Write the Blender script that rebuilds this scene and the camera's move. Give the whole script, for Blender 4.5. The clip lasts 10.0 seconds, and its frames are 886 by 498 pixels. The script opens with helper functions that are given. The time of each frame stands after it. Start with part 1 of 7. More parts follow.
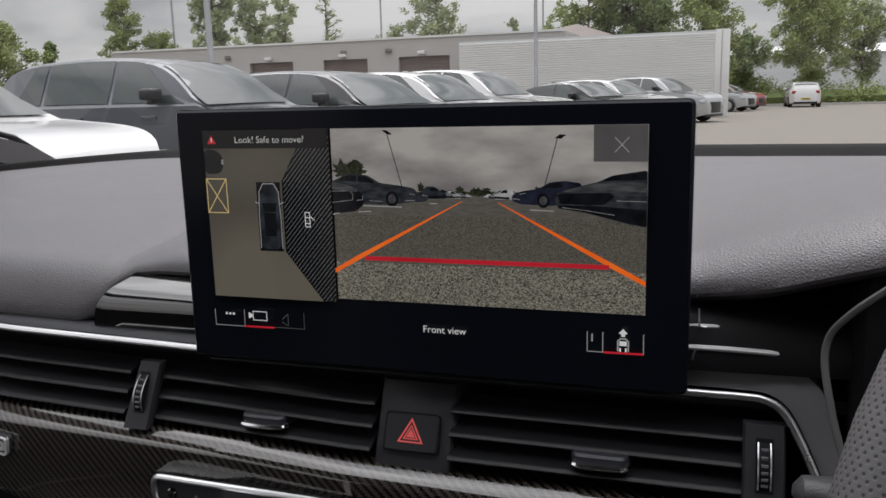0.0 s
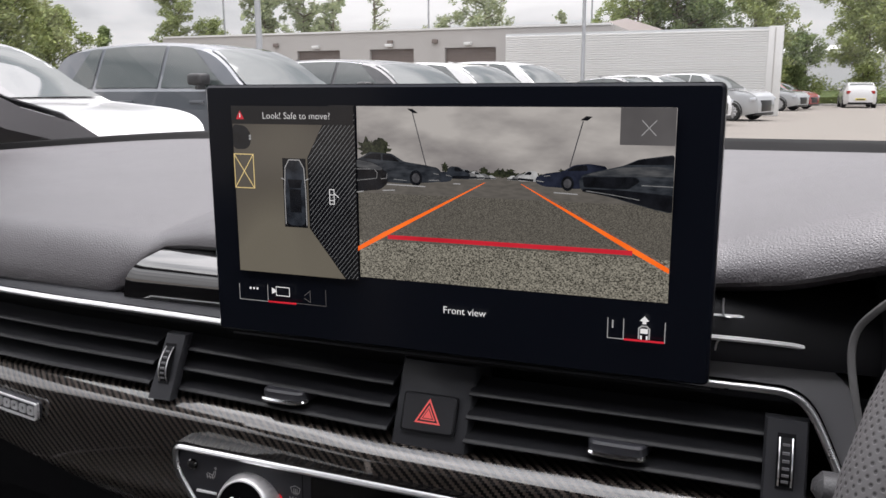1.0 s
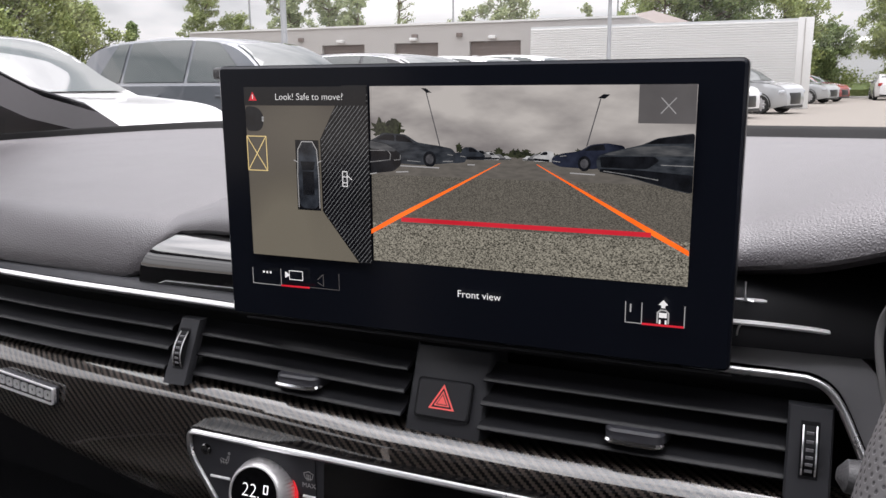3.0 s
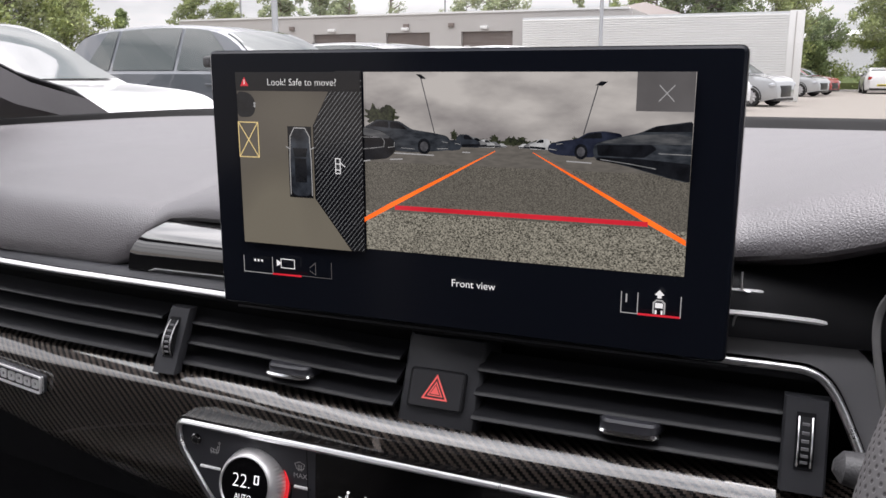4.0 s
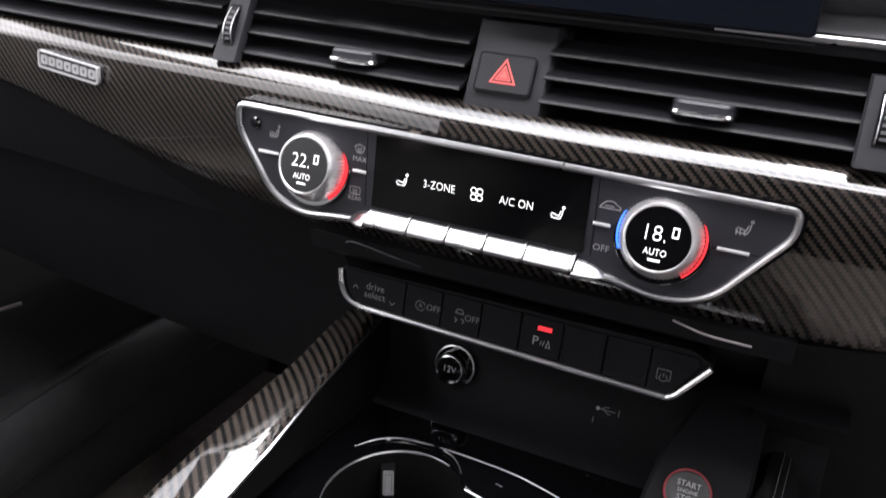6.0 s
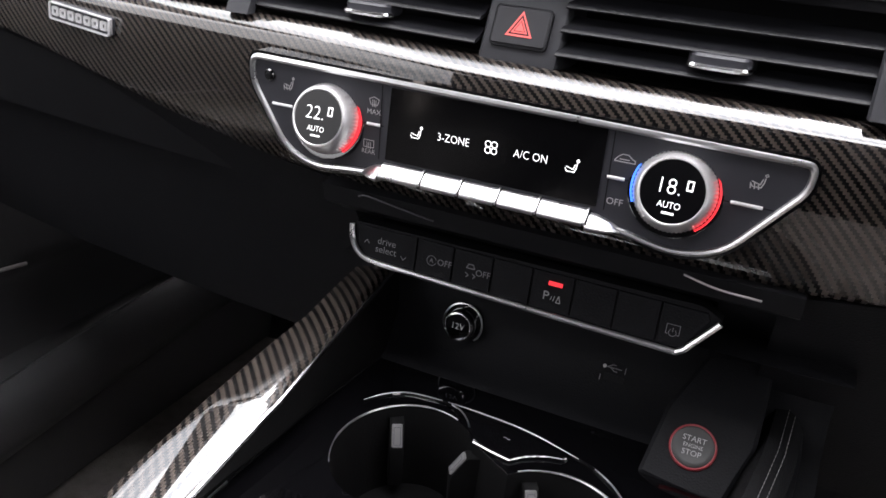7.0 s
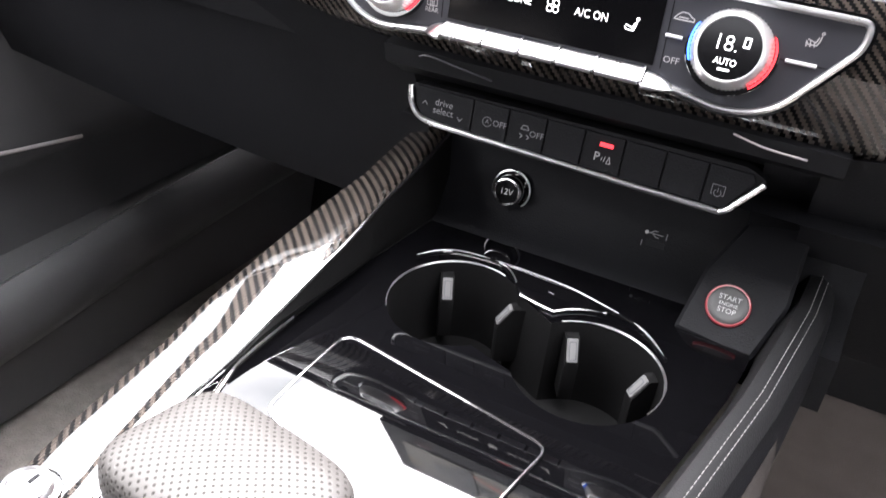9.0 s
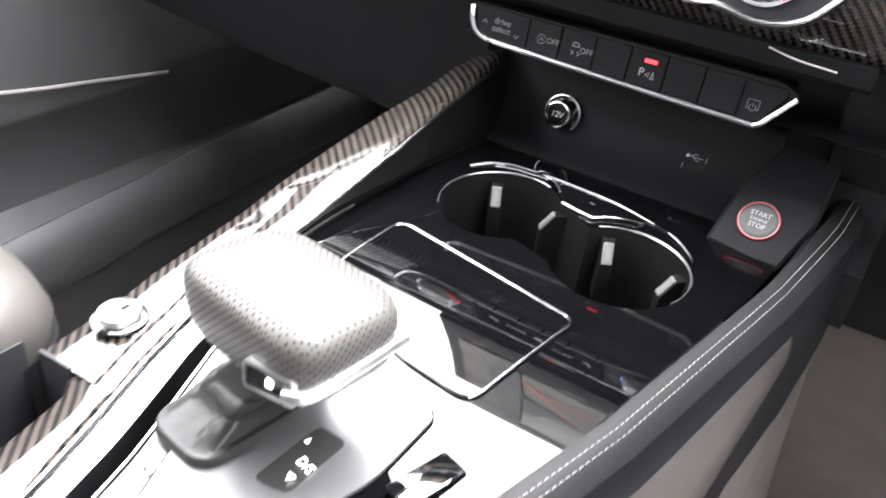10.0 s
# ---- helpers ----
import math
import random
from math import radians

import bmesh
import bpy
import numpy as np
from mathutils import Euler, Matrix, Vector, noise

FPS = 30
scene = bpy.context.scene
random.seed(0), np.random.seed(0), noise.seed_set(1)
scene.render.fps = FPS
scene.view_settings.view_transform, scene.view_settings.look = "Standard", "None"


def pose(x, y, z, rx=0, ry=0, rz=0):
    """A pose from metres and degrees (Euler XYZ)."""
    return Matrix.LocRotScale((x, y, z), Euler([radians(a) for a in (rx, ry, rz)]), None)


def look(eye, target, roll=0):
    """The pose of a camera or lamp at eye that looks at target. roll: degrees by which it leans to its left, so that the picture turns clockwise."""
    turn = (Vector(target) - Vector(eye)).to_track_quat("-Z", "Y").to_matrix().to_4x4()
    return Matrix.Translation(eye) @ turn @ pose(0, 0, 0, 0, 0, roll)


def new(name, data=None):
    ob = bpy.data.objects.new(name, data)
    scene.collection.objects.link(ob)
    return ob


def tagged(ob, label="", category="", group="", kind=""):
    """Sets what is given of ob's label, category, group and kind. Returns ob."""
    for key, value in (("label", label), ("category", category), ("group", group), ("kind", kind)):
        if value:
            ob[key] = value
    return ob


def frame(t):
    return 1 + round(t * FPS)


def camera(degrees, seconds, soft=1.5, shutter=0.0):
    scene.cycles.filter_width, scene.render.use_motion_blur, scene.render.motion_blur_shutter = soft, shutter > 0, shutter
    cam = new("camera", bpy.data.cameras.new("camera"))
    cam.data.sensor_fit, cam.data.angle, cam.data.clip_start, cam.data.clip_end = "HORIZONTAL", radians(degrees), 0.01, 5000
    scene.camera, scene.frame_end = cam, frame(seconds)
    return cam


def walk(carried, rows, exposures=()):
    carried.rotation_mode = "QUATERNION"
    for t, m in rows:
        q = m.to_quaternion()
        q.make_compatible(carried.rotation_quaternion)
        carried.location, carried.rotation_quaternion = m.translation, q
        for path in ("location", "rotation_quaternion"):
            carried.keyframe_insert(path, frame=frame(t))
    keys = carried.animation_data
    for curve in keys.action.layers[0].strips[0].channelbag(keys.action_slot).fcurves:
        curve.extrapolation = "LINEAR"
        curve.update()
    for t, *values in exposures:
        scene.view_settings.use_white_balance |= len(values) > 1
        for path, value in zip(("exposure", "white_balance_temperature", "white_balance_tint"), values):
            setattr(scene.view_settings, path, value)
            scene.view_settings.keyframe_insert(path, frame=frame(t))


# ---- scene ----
cam = camera(57.2, 10.0, shutter=0.5)
PATH = [
    (0, (0.148, -0.381, 1.153), (-0.466, 1.485, 0.776), -1.6),
    (0.5, (0.146, -0.378, 1.149), (-0.509, 1.472, 0.759), -0.7),
    (1, (0.156, -0.377, 1.147), (-0.55, 1.452, 0.752), -0.3),
    (1.5, (0.161, -0.372, 1.142), (-0.589, 1.438, 0.743), -0.1),
    (2, (0.16, -0.372, 1.139), (-0.601, 1.433, 0.739), -0.2),
    (2.5, (0.159, -0.371, 1.14), (-0.606, 1.432, 0.735), -0.5),
    (4, (0.155, -0.366, 1.138), (-0.582, 1.442, 0.707), -0.1),
    (4.5, (0.151, -0.365, 1.12), (-0.578, 1.437, 0.65), 0.8),
    (5, (0.145, -0.379, 1.085), (-0.596, 1.401, 0.552), 2.5),
    (5.5, (0.141, -0.388, 1.066), (-0.596, 1.348, 0.399), 3.1),
    (6, (0.144, -0.394, 1.05), (-0.586, 1.306, 0.29), 4.0),
    (7.5, (0.138, -0.412, 1.037), (-0.566, 1.251, 0.179), 5.1),
    (8, (0.137, -0.425, 1.03), (-0.563, 1.197, 0.093), 5.5),
    (8.5, (0.14, -0.434, 1.027), (-0.565, 1.154, 0.036), 5.8),
    (9, (0.143, -0.442, 1.023), (-0.568, 1.124, 0.003), 6.1),
    (9.5, (0.152, -0.456, 1.008), (-0.582, 1.079, -0.044), 6.5),
    (9.8, (0.168, -0.476, 1.001), (-0.604, 1.032, -0.063), 7.3),
    (10, (0.185, -0.495, 0.999), (-0.645, 0.985, -0.061), 7.0),
]
EXPOSURES = [(0.0, -1.1, 6550, 11), (0.5, -0.7, 6550, 12), (1.0, -0.5, 6550, 13), (2.5, -0.35, 6550, 14), (4.0, -0.3, 6550, 14), (4.5, 0.0, 6550, 15), (5.0, 1.0, 6550, 12), (5.5, 0.95, 6550, 13), (6.0, 0.85, 6550, 14), (7.5, 0.92, 6550, 14), (8.0, 1.2, 6550, 14), (8.5, 2.0, 6550, 14), (9.0, 2.2, 6550, 13), (9.5, 2.2, 6550, 12), (10.0, 2.6, 6550, 11)]
walk(cam, [(t, look(eye, target, roll)) for t, eye, target, roll in PATH], EXPOSURES)

# ---- light ----
SKY = 1.25
world = bpy.data.worlds.new("overcast_sky")
scene.world = world
world.use_nodes = True
wn, wl = world.node_tree.nodes, world.node_tree.links
wn.clear()
w_out = wn.new("ShaderNodeOutputWorld")
w_bg = wn.new("ShaderNodeBackground")
w_sky = wn.new("ShaderNodeTexSky")
w_sky.sky_type = "NISHITA"
w_sky.sun_disc = False
w_sky.sun_elevation, w_sky.sun_rotation = radians(64), radians(5)
w_dim = wn.new("ShaderNodeVectorMath")
w_dim.operation = "SCALE"
w_dim.inputs["Scale"].default_value = 0.09
wl.new(w_sky.outputs["Color"], w_dim.inputs[0])
w_tc = wn.new("ShaderNodeTexCoord")
w_map = wn.new("ShaderNodeMapping")
w_map.inputs["Scale"].default_value = (1.6, 1.6, 7.0)
wl.new(w_tc.outputs["Generated"], w_map.inputs["Vector"])
w_noise = wn.new("ShaderNodeTexNoise")
w_noise.inputs["Scale"].default_value = 1.3
w_noise.inputs["Detail"].default_value = 6
w_noise.inputs["Distortion"].default_value = 0.6
wl.new(w_map.outputs["Vector"], w_noise.inputs["Vector"])
w_ramp = wn.new("ShaderNodeValToRGB")
for stop, c in zip((0, 1), ((0.38, (0.56, 0.565, 0.60, 1)), (0.60, (1.22, 1.18, 1.20, 1)))):
    w_ramp.color_ramp.elements[stop].position, w_ramp.color_ramp.elements[stop].color = c
wl.new(w_noise.outputs["Fac"], w_ramp.inputs["Fac"])
w_mix = wn.new("ShaderNodeMix")
w_mix.data_type = "RGBA"
w_mix.inputs[0].default_value = 0.93
wl.new(w_dim.outputs["Vector"], w_mix.inputs[6])
wl.new(w_ramp.outputs["Color"], w_mix.inputs[7])
w_sep = wn.new("ShaderNodeSeparateXYZ")
wl.new(w_tc.outputs["Generated"], w_sep.inputs[0])
w_up = wn.new("ShaderNodeMapRange")
w_up.inputs["From Min"].default_value, w_up.inputs["From Max"].default_value = 0.0, 1.0
w_up.inputs["To Min"].default_value, w_up.inputs["To Max"].default_value = 1.0, 5.6
w_pow = wn.new("ShaderNodeMath")
w_pow.operation, w_pow.use_clamp = "POWER", True
w_pow.inputs[1].default_value = 2.0
w_abs = wn.new("ShaderNodeMath")
w_abs.operation, w_abs.use_clamp = "MAXIMUM", True
w_abs.inputs[1].default_value = 0.0
wl.new(w_sep.outputs["Z"], w_abs.inputs[0])
wl.new(w_abs.outputs[0], w_pow.inputs[0])
wl.new(w_pow.outputs[0], w_up.inputs["Value"])
w_lift = wn.new("ShaderNodeVectorMath")
w_lift.operation = "SCALE"
wl.new(w_mix.outputs[2], w_lift.inputs[0])
wl.new(w_up.outputs["Result"], w_lift.inputs["Scale"])
wl.new(w_lift.outputs["Vector"], w_bg.inputs["Color"])
w_bg.inputs["Strength"].default_value = SKY
wl.new(w_bg.outputs["Background"], w_out.inputs["Surface"])
sun = new("sun", bpy.data.lights.new("sun", "SUN"))
sun.data.energy, sun.data.angle, sun.data.color = 2.6, radians(50), (1.0, 0.935, 0.955)
sun.matrix_world = look((0, 0, 30), (1.3, -14.6, 0))


# ---- materials ----
def material(name, base, rough=0.5, metal=0.0, coat=0.0, spec=0.5, emit=None, power=0.0, grain=0.0, grain_scale=900.0, vary=0.0, vary_scale=8.0, kind="noise"):
    """A principled surface with relief (grain, metres deep) and colour variation at its own scales."""
    m = bpy.data.materials.new(name)
    m.use_nodes = True
    n, l = m.node_tree.nodes, m.node_tree.links
    b = n["Principled BSDF"]
    b.inputs["Base Color"].default_value = (*base, 1)
    b.inputs["Roughness"].default_value = rough
    b.inputs["Metallic"].default_value = metal
    b.inputs["Coat Weight"].default_value = coat
    b.inputs["Coat Roughness"].default_value = 0.03
    b.inputs["Specular IOR Level"].default_value = spec
    if emit:
        b.inputs["Emission Color"].default_value = (*emit, 1)
        b.inputs["Emission Strength"].default_value = power
    tc = n.new("ShaderNodeTexCoord")
    if vary:
        t = n.new("ShaderNodeTexNoise")
        t.inputs["Scale"].default_value, t.inputs["Detail"].default_value = vary_scale, 6
        l.new(tc.outputs["Object"], t.inputs["Vector"])
        mx = n.new("ShaderNodeMix")
        mx.data_type = "RGBA"
        mx.inputs[6].default_value = (*[c * (1 - vary) for c in base], 1)
        mx.inputs[7].default_value = (*[min(1, c * (1 + vary)) for c in base], 1)
        l.new(t.outputs["Fac"], mx.inputs[0])
        l.new(mx.outputs[2], b.inputs["Base Color"])
    if vary and rough > 0.15:
        mr = n.new("ShaderNodeMapRange")
        mr.inputs["To Min"].default_value, mr.inputs["To Max"].default_value = max(0.0, rough - 0.08), min(1.0, rough + 0.08)
        l.new(t.outputs["Fac"], mr.inputs["Value"])
        l.new(mr.outputs["Result"], b.inputs["Roughness"])
    if grain:
        if kind == "cells":
            g = n.new("ShaderNodeTexVoronoi")
            g.feature = "DISTANCE_TO_EDGE"
            g.inputs["Scale"].default_value = grain_scale
            src = g.outputs["Distance"]
        else:
            g = n.new("ShaderNodeTexNoise")
            g.inputs["Scale"].default_value, g.inputs["Detail"].default_value = grain_scale, 4
            src = g.outputs["Fac"]
        l.new(tc.outputs["Object"], g.inputs["Vector"])
        bp = n.new("ShaderNodeBump")
        bp.inputs["Distance"].default_value, bp.inputs["Strength"].default_value = grain, 0.8
        l.new(src, bp.inputs["Height"])
        l.new(bp.outputs["Normal"], b.inputs["Normal"])
    return m


def math_node(n, l, op, a, b=None, clamp=False):
    k = n.new("ShaderNodeMath")
    k.operation, k.use_clamp = op, clamp
    for i, v in enumerate((a, b)):
        if v is None:
            continue
        if isinstance(v, (int, float)):
            k.inputs[i].default_value = v
        else:
            l.new(v, k.inputs[i])
    return k.outputs[0]


def carbon(name, axes, cell=0.0021):
    """Lacquered 2x2 twill carbon: tows that cross over two and under two, on two object axes or, with none, on UV metres."""
    m = material(name, (0.02, 0.02, 0.02), 0.35, 0.0, 1.0)
    m.node_tree.nodes["Principled BSDF"].inputs["Coat IOR"].default_value = 1.95
    m.node_tree.nodes["Principled BSDF"].inputs["Specular IOR Level"].default_value = 0.12
    n, l = m.node_tree.nodes, m.node_tree.links
    b = n["Principled BSDF"]
    tc = n.new("ShaderNodeTexCoord")
    sp = n.new("ShaderNodeSeparateXYZ")
    l.new(tc.outputs["Object" if axes else "UV"], sp.inputs[0])
    axes = axes or (0, 1)
    u = math_node(n, l, "DIVIDE", sp.outputs[axes[0]], cell)
    v = math_node(n, l, "DIVIDE", sp.outputs[axes[1]], cell)
    s = math_node(n, l, "ADD", math_node(n, l, "FLOOR", u), math_node(n, l, "FLOOR", v))
    q = math_node(n, l, "FLOORED_MODULO", s, 4.0)
    over = math_node(n, l, "LESS_THAN", q, 1.5)
    fu = math_node(n, l, "SUBTRACT", math_node(n, l, "FRACT", u), 0.5)
    fv = math_node(n, l, "SUBTRACT", math_node(n, l, "FRACT", v), 0.5)
    ru = math_node(n, l, "MULTIPLY", fu, fu)
    rv = math_node(n, l, "MULTIPLY", fv, fv)
    hu = math_node(n, l, "MULTIPLY", over, math_node(n, l, "SUBTRACT", 0.35, ru))
    hv = math_node(n, l, "MULTIPLY", math_node(n, l, "SUBTRACT", 1.0, over), math_node(n, l, "SUBTRACT", 0.22, rv))
    h = math_node(n, l, "ADD", hu, hv)
    mx = n.new("ShaderNodeMix")
    mx.data_type = "RGBA"
    mx.inputs[6].default_value, mx.inputs[7].default_value = (0.003, 0.003, 0.003, 1), (0.060, 0.049, 0.041, 1)
    l.new(over, mx.inputs[0])
    l.new(mx.outputs[2], b.inputs["Base Color"])
    l.new(math_node(n, l, "MULTIPLY", over, 0.25), b.inputs["Metallic"])
    bp = n.new("ShaderNodeBump")
    bp.inputs["Distance"].default_value, bp.inputs["Strength"].default_value = 0.0006, 0.5
    l.new(h, bp.inputs["Height"])
    l.new(bp.outputs["Normal"], b.inputs["Normal"])
    return m


def perforated(name, pitch=0.0030, shade=(0.11, 0.106, 0.102), pit=0.16):
    """Black leather with rows of small punched holes, on UV metres."""
    m = material(name, (0.035, 0.034, 0.033), 0.42, grain=0.0002, grain_scale=700, kind="cells")
    n, l = m.node_tree.nodes, m.node_tree.links
    b = n["Principled BSDF"]
    tc = n.new("ShaderNodeTexCoord")
    sp = n.new("ShaderNodeSeparateXYZ")
    l.new(tc.outputs["UV"], sp.inputs[0])
    s = math_node(n, l, "DIVIDE", math_node(n, l, "ADD", sp.outputs[0], sp.outputs[1]), pitch)
    d = math_node(n, l, "DIVIDE", math_node(n, l, "SUBTRACT", sp.outputs[0], sp.outputs[1]), pitch)
    a = math_node(n, l, "SUBTRACT", math_node(n, l, "FRACT", s), 0.5)
    c = math_node(n, l, "SUBTRACT", math_node(n, l, "FRACT", d), 0.5)
    r = math_node(n, l, "SQRT", math_node(n, l, "ADD", math_node(n, l, "MULTIPLY", a, a), math_node(n, l, "MULTIPLY", c, c)))
    hole = math_node(n, l, "LESS_THAN", r, 0.21)
    mx = n.new("ShaderNodeMix")
    mx.data_type = "RGBA"
    mx.inputs[6].default_value, mx.inputs[7].default_value = (*shade, 1), (*[c * pit for c in shade], 1)
    l.new(hole, mx.inputs[0])
    l.new(mx.outputs[2], b.inputs["Base Color"])
    l.new(math_node(n, l, "MULTIPLY", math_node(n, l, "SUBTRACT", 1.0, hole), 0.5), b.inputs["Specular IOR Level"])
    bp = n.new("ShaderNodeBump")
    bp.inputs["Distance"].default_value = 0.0006
    l.new(math_node(n, l, "MINIMUM", r, 0.34), bp.inputs["Height"])
    l.new(bp.outputs["Normal"], b.inputs["Normal"])
    return m


def pane_glass(name, tint=(0.93, 0.96, 0.95)):
    """A thin clear pane: light goes straight through, and the surface mirrors a little."""
    m = bpy.data.materials.new(name)
    m.use_nodes = True
    n, l = m.node_tree.nodes, m.node_tree.links
    n.clear()
    out, mix = n.new("ShaderNodeOutputMaterial"), n.new("ShaderNodeMixShader")
    clear, gloss, fr = n.new("ShaderNodeBsdfTransparent"), n.new("ShaderNodeBsdfGlossy"), n.new("ShaderNodeFresnel")
    clear.inputs["Color"].default_value = (*tint, 1)
    gloss.inputs["Roughness"].default_value = 0.01
    fr.inputs["IOR"].default_value = 1.45
    l.new(math_node(n, l, "MULTIPLY", fr.outputs[0], 0.07), mix.inputs[0])
    l.new(clear.outputs[0], mix.inputs[1])
    l.new(gloss.outputs[0], mix.inputs[2])
    l.new(mix.outputs[0], out.inputs[0])
    return m


PAD = material("soft_dash_pad", (0.075, 0.070, 0.076), 0.42, spec=1.0, grain=0.00050, grain_scale=640, kind="cells", vary=0.12, vary_scale=20)
FOOTWELL = material("dark_footwell_trim", (0.0096, 0.0099, 0.0115), 0.55, spec=0.14, grain=0.0003, grain_scale=500, kind="cells", vary=0.15, vary_scale=15)
LEATHER = material("black_leather", (0.012, 0.012, 0.013), 0.55, spec=0.22, grain=0.0003, grain_scale=500, kind="cells", vary=0.15, vary_scale=15)
PLASTIC = material("matt_black_plastic", (0.0213, 0.0220, 0.0253), 0.42, grain=0.00008, grain_scale=2500, vary=0.1, vary_scale=30)
SLAT = material("satin_black_plastic", (0.0388, 0.0400, 0.0473), 0.36, grain=0.00005, grain_scale=2500, vary=0.1, vary_scale=40)
# black with the shade of gaps and cavities painted in; also used for plain black parts
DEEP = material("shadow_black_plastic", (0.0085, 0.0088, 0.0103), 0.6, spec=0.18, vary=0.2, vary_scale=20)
GLOSS = material("piano_black_lacquer", (0.003, 0.003, 0.0035), 0.03, coat=1.0, spec=0.9, vary=0.2, vary_scale=60)
GLOSS.node_tree.nodes["Principled BSDF"].inputs["Coat IOR"].default_value = 1.7
# near-black copy of the plastic: the shade of deep recesses put into its colour
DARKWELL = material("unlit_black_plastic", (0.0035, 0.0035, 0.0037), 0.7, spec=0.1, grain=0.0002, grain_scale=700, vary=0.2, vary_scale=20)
PILLAR = material("grey_pillar_cloth", (0.17, 0.165, 0.17), 0.9, spec=0.1, grain=0.0004, grain_scale=1500, vary=0.08, vary_scale=10)
READOUT = material("black_readout_lens", (0.003, 0.003, 0.0035), 0.1, spec=0.35)
DECKGLOSS = material("black_deck_lacquer", (0.002, 0.002, 0.0024), 0.025, spec=0.65, vary=0.2, vary_scale=60)
SCREENGLASS = material("black_screen_glass", (0.0078, 0.0095, 0.0150), 0.16, spec=0.16)
CHROME = material("bright_chrome", (0.88, 0.88, 0.89), 0.16, 1.0, vary=0.05, vary_scale=60)
SATIN = material("satin_aluminium", (0.80, 0.80, 0.81), 0.3, 1.0, vary=0.06, vary_scale=90)
CARBON_FACE = carbon("carbon_twill_front", None, 0.00142)
CARBON_TRIM = carbon("carbon_twill_top", (0, 1), 0.0018)
CARBON_TRIM.node_tree.nodes["Principled BSDF"].inputs["Coat IOR"].default_value = 2.2
DIALMETAL = material("brushed_dial_metal", (0.84, 0.83, 0.83), 0.36, 0.8, vary=0.05, vary_scale=90)
DOORSTRIP = material("dull_metal_strip", (0.45, 0.42, 0.42), 0.45, 0.25, vary=0.05, vary_scale=40)
CARPET = material("dark_grey_carpet", (0.25, 0.23, 0.215), 0.95, spec=0.1, grain=0.004, grain_scale=400, vary=0.35, vary_scale=60)
# paler tone for the side panel's swell, the light it catches put into the colour
KNEELIT = material("lit_swell_brown", (0.046, 0.041, 0.039), 0.92, spec=0.08, grain=0.0004, grain_scale=1500, vary=0.12, vary_scale=12)
FOOTCARPET = material("brown_grey_carpet", (0.120, 0.106, 0.100), 0.95, spec=0.1, grain=0.0008, grain_scale=900, vary=0.25, vary_scale=25)
DOORTRIM = material("charcoal_door_trim", (0.07, 0.07, 0.073), 0.5, grain=0.0003, grain_scale=480, kind="cells", vary=0.15, vary_scale=12)
HEADLINER = material("dark_headliner_cloth", (0.05, 0.05, 0.052), 0.95, spec=0.1, grain=0.0005, grain_scale=1500, vary=0.1)
SEATLEATHER = material("grey_seat_leather", (0.075, 0.071, 0.066), 0.5, grain=0.0004, grain_scale=420, kind="cells", vary=0.12, vary_scale=14)
PERF = perforated("perforated_leather", 0.0040, (0.080, 0.076, 0.072), 0.56)
RIMLEATHER = perforated("worn_rim_leather", 0.0030, (0.145, 0.142, 0.145), 0.6)
BRIGHTTRIM = material("pale_metal_trim", (0.84, 0.84, 0.85), 0.36, 0.4, vary=0.05, vary_scale=40)
RUBBER = material("grey_rubber_pad", (0.13, 0.13, 0.13), 0.5, vary=0.1, vary_scale=100)
THREAD = material("pale_grey_thread", (0.26, 0.255, 0.25), 0.8, grain=0.0003, grain_scale=3000)
RED_LED = material("lit_red_marking", (0.4, 0.02, 0.02), 0.4, emit=(1.0, 0.04, 0.055), power=0.7)
RED_SOFT = material("backlit_red_marking", (0.5, 0.08, 0.08), 0.4, emit=(1.0, 0.17, 0.15), power=0.5)
RED_RING = material("glossy_red_ring", (0.24, 0.02, 0.028), 0.3, coat=0.4, emit=(1.0, 0.1, 0.12), power=0.015)
BLUE_LED = material("lit_blue_marking", (0.03, 0.08, 0.5), 0.4, emit=(0.045, 0.21, 1.0), power=1.1)
WHITE_LED = material("lit_white_marking", (0.8, 0.8, 0.8), 0.4, emit=(1.0, 1.0, 1.0), power=1.0)
PRINT = material("grey_printed_marking", (0.5, 0.5, 0.5), 0.6)
DIMPRINT = material("dim_printed_marking", (0.22, 0.22, 0.23), 0.6)
PLATEBLACK = material("satin_grey_plate", (0.16, 0.16, 0.165), 0.34, 0.55, spec=0.6, vary=0.1, vary_scale=60)
WINDOWGREY = material("smoked_readout_lens", (0.035, 0.034, 0.034), 0.12, spec=0.6)
BOOT = material("creased_grey_leather", (0.019, 0.018, 0.018), 0.36, grain=0.0012, grain_scale=90, vary=0.2, vary_scale=60)
# slat black deepened: the screen's shade over the vents is put into the colour
VENTBLACK = material("shaded_vent_plastic", (0.0092, 0.0095, 0.0115), 0.42, spec=0.4, grain=0.00005, grain_scale=2500, vary=0.1, vary_scale=40)
LEDGE = material("satin_grey_trim", (0.17, 0.17, 0.178), 0.42, spec=0.4, grain=0.00008, grain_scale=2500, vary=0.06, vary_scale=40)
HOUSING = material("grey_matt_housing", (0.0349, 0.0360, 0.0407), 0.5, spec=0.35, grain=0.00008, grain_scale=2500, vary=0.08, vary_scale=40)
WINDSHIELD = pane_glass("windscreen_glass")


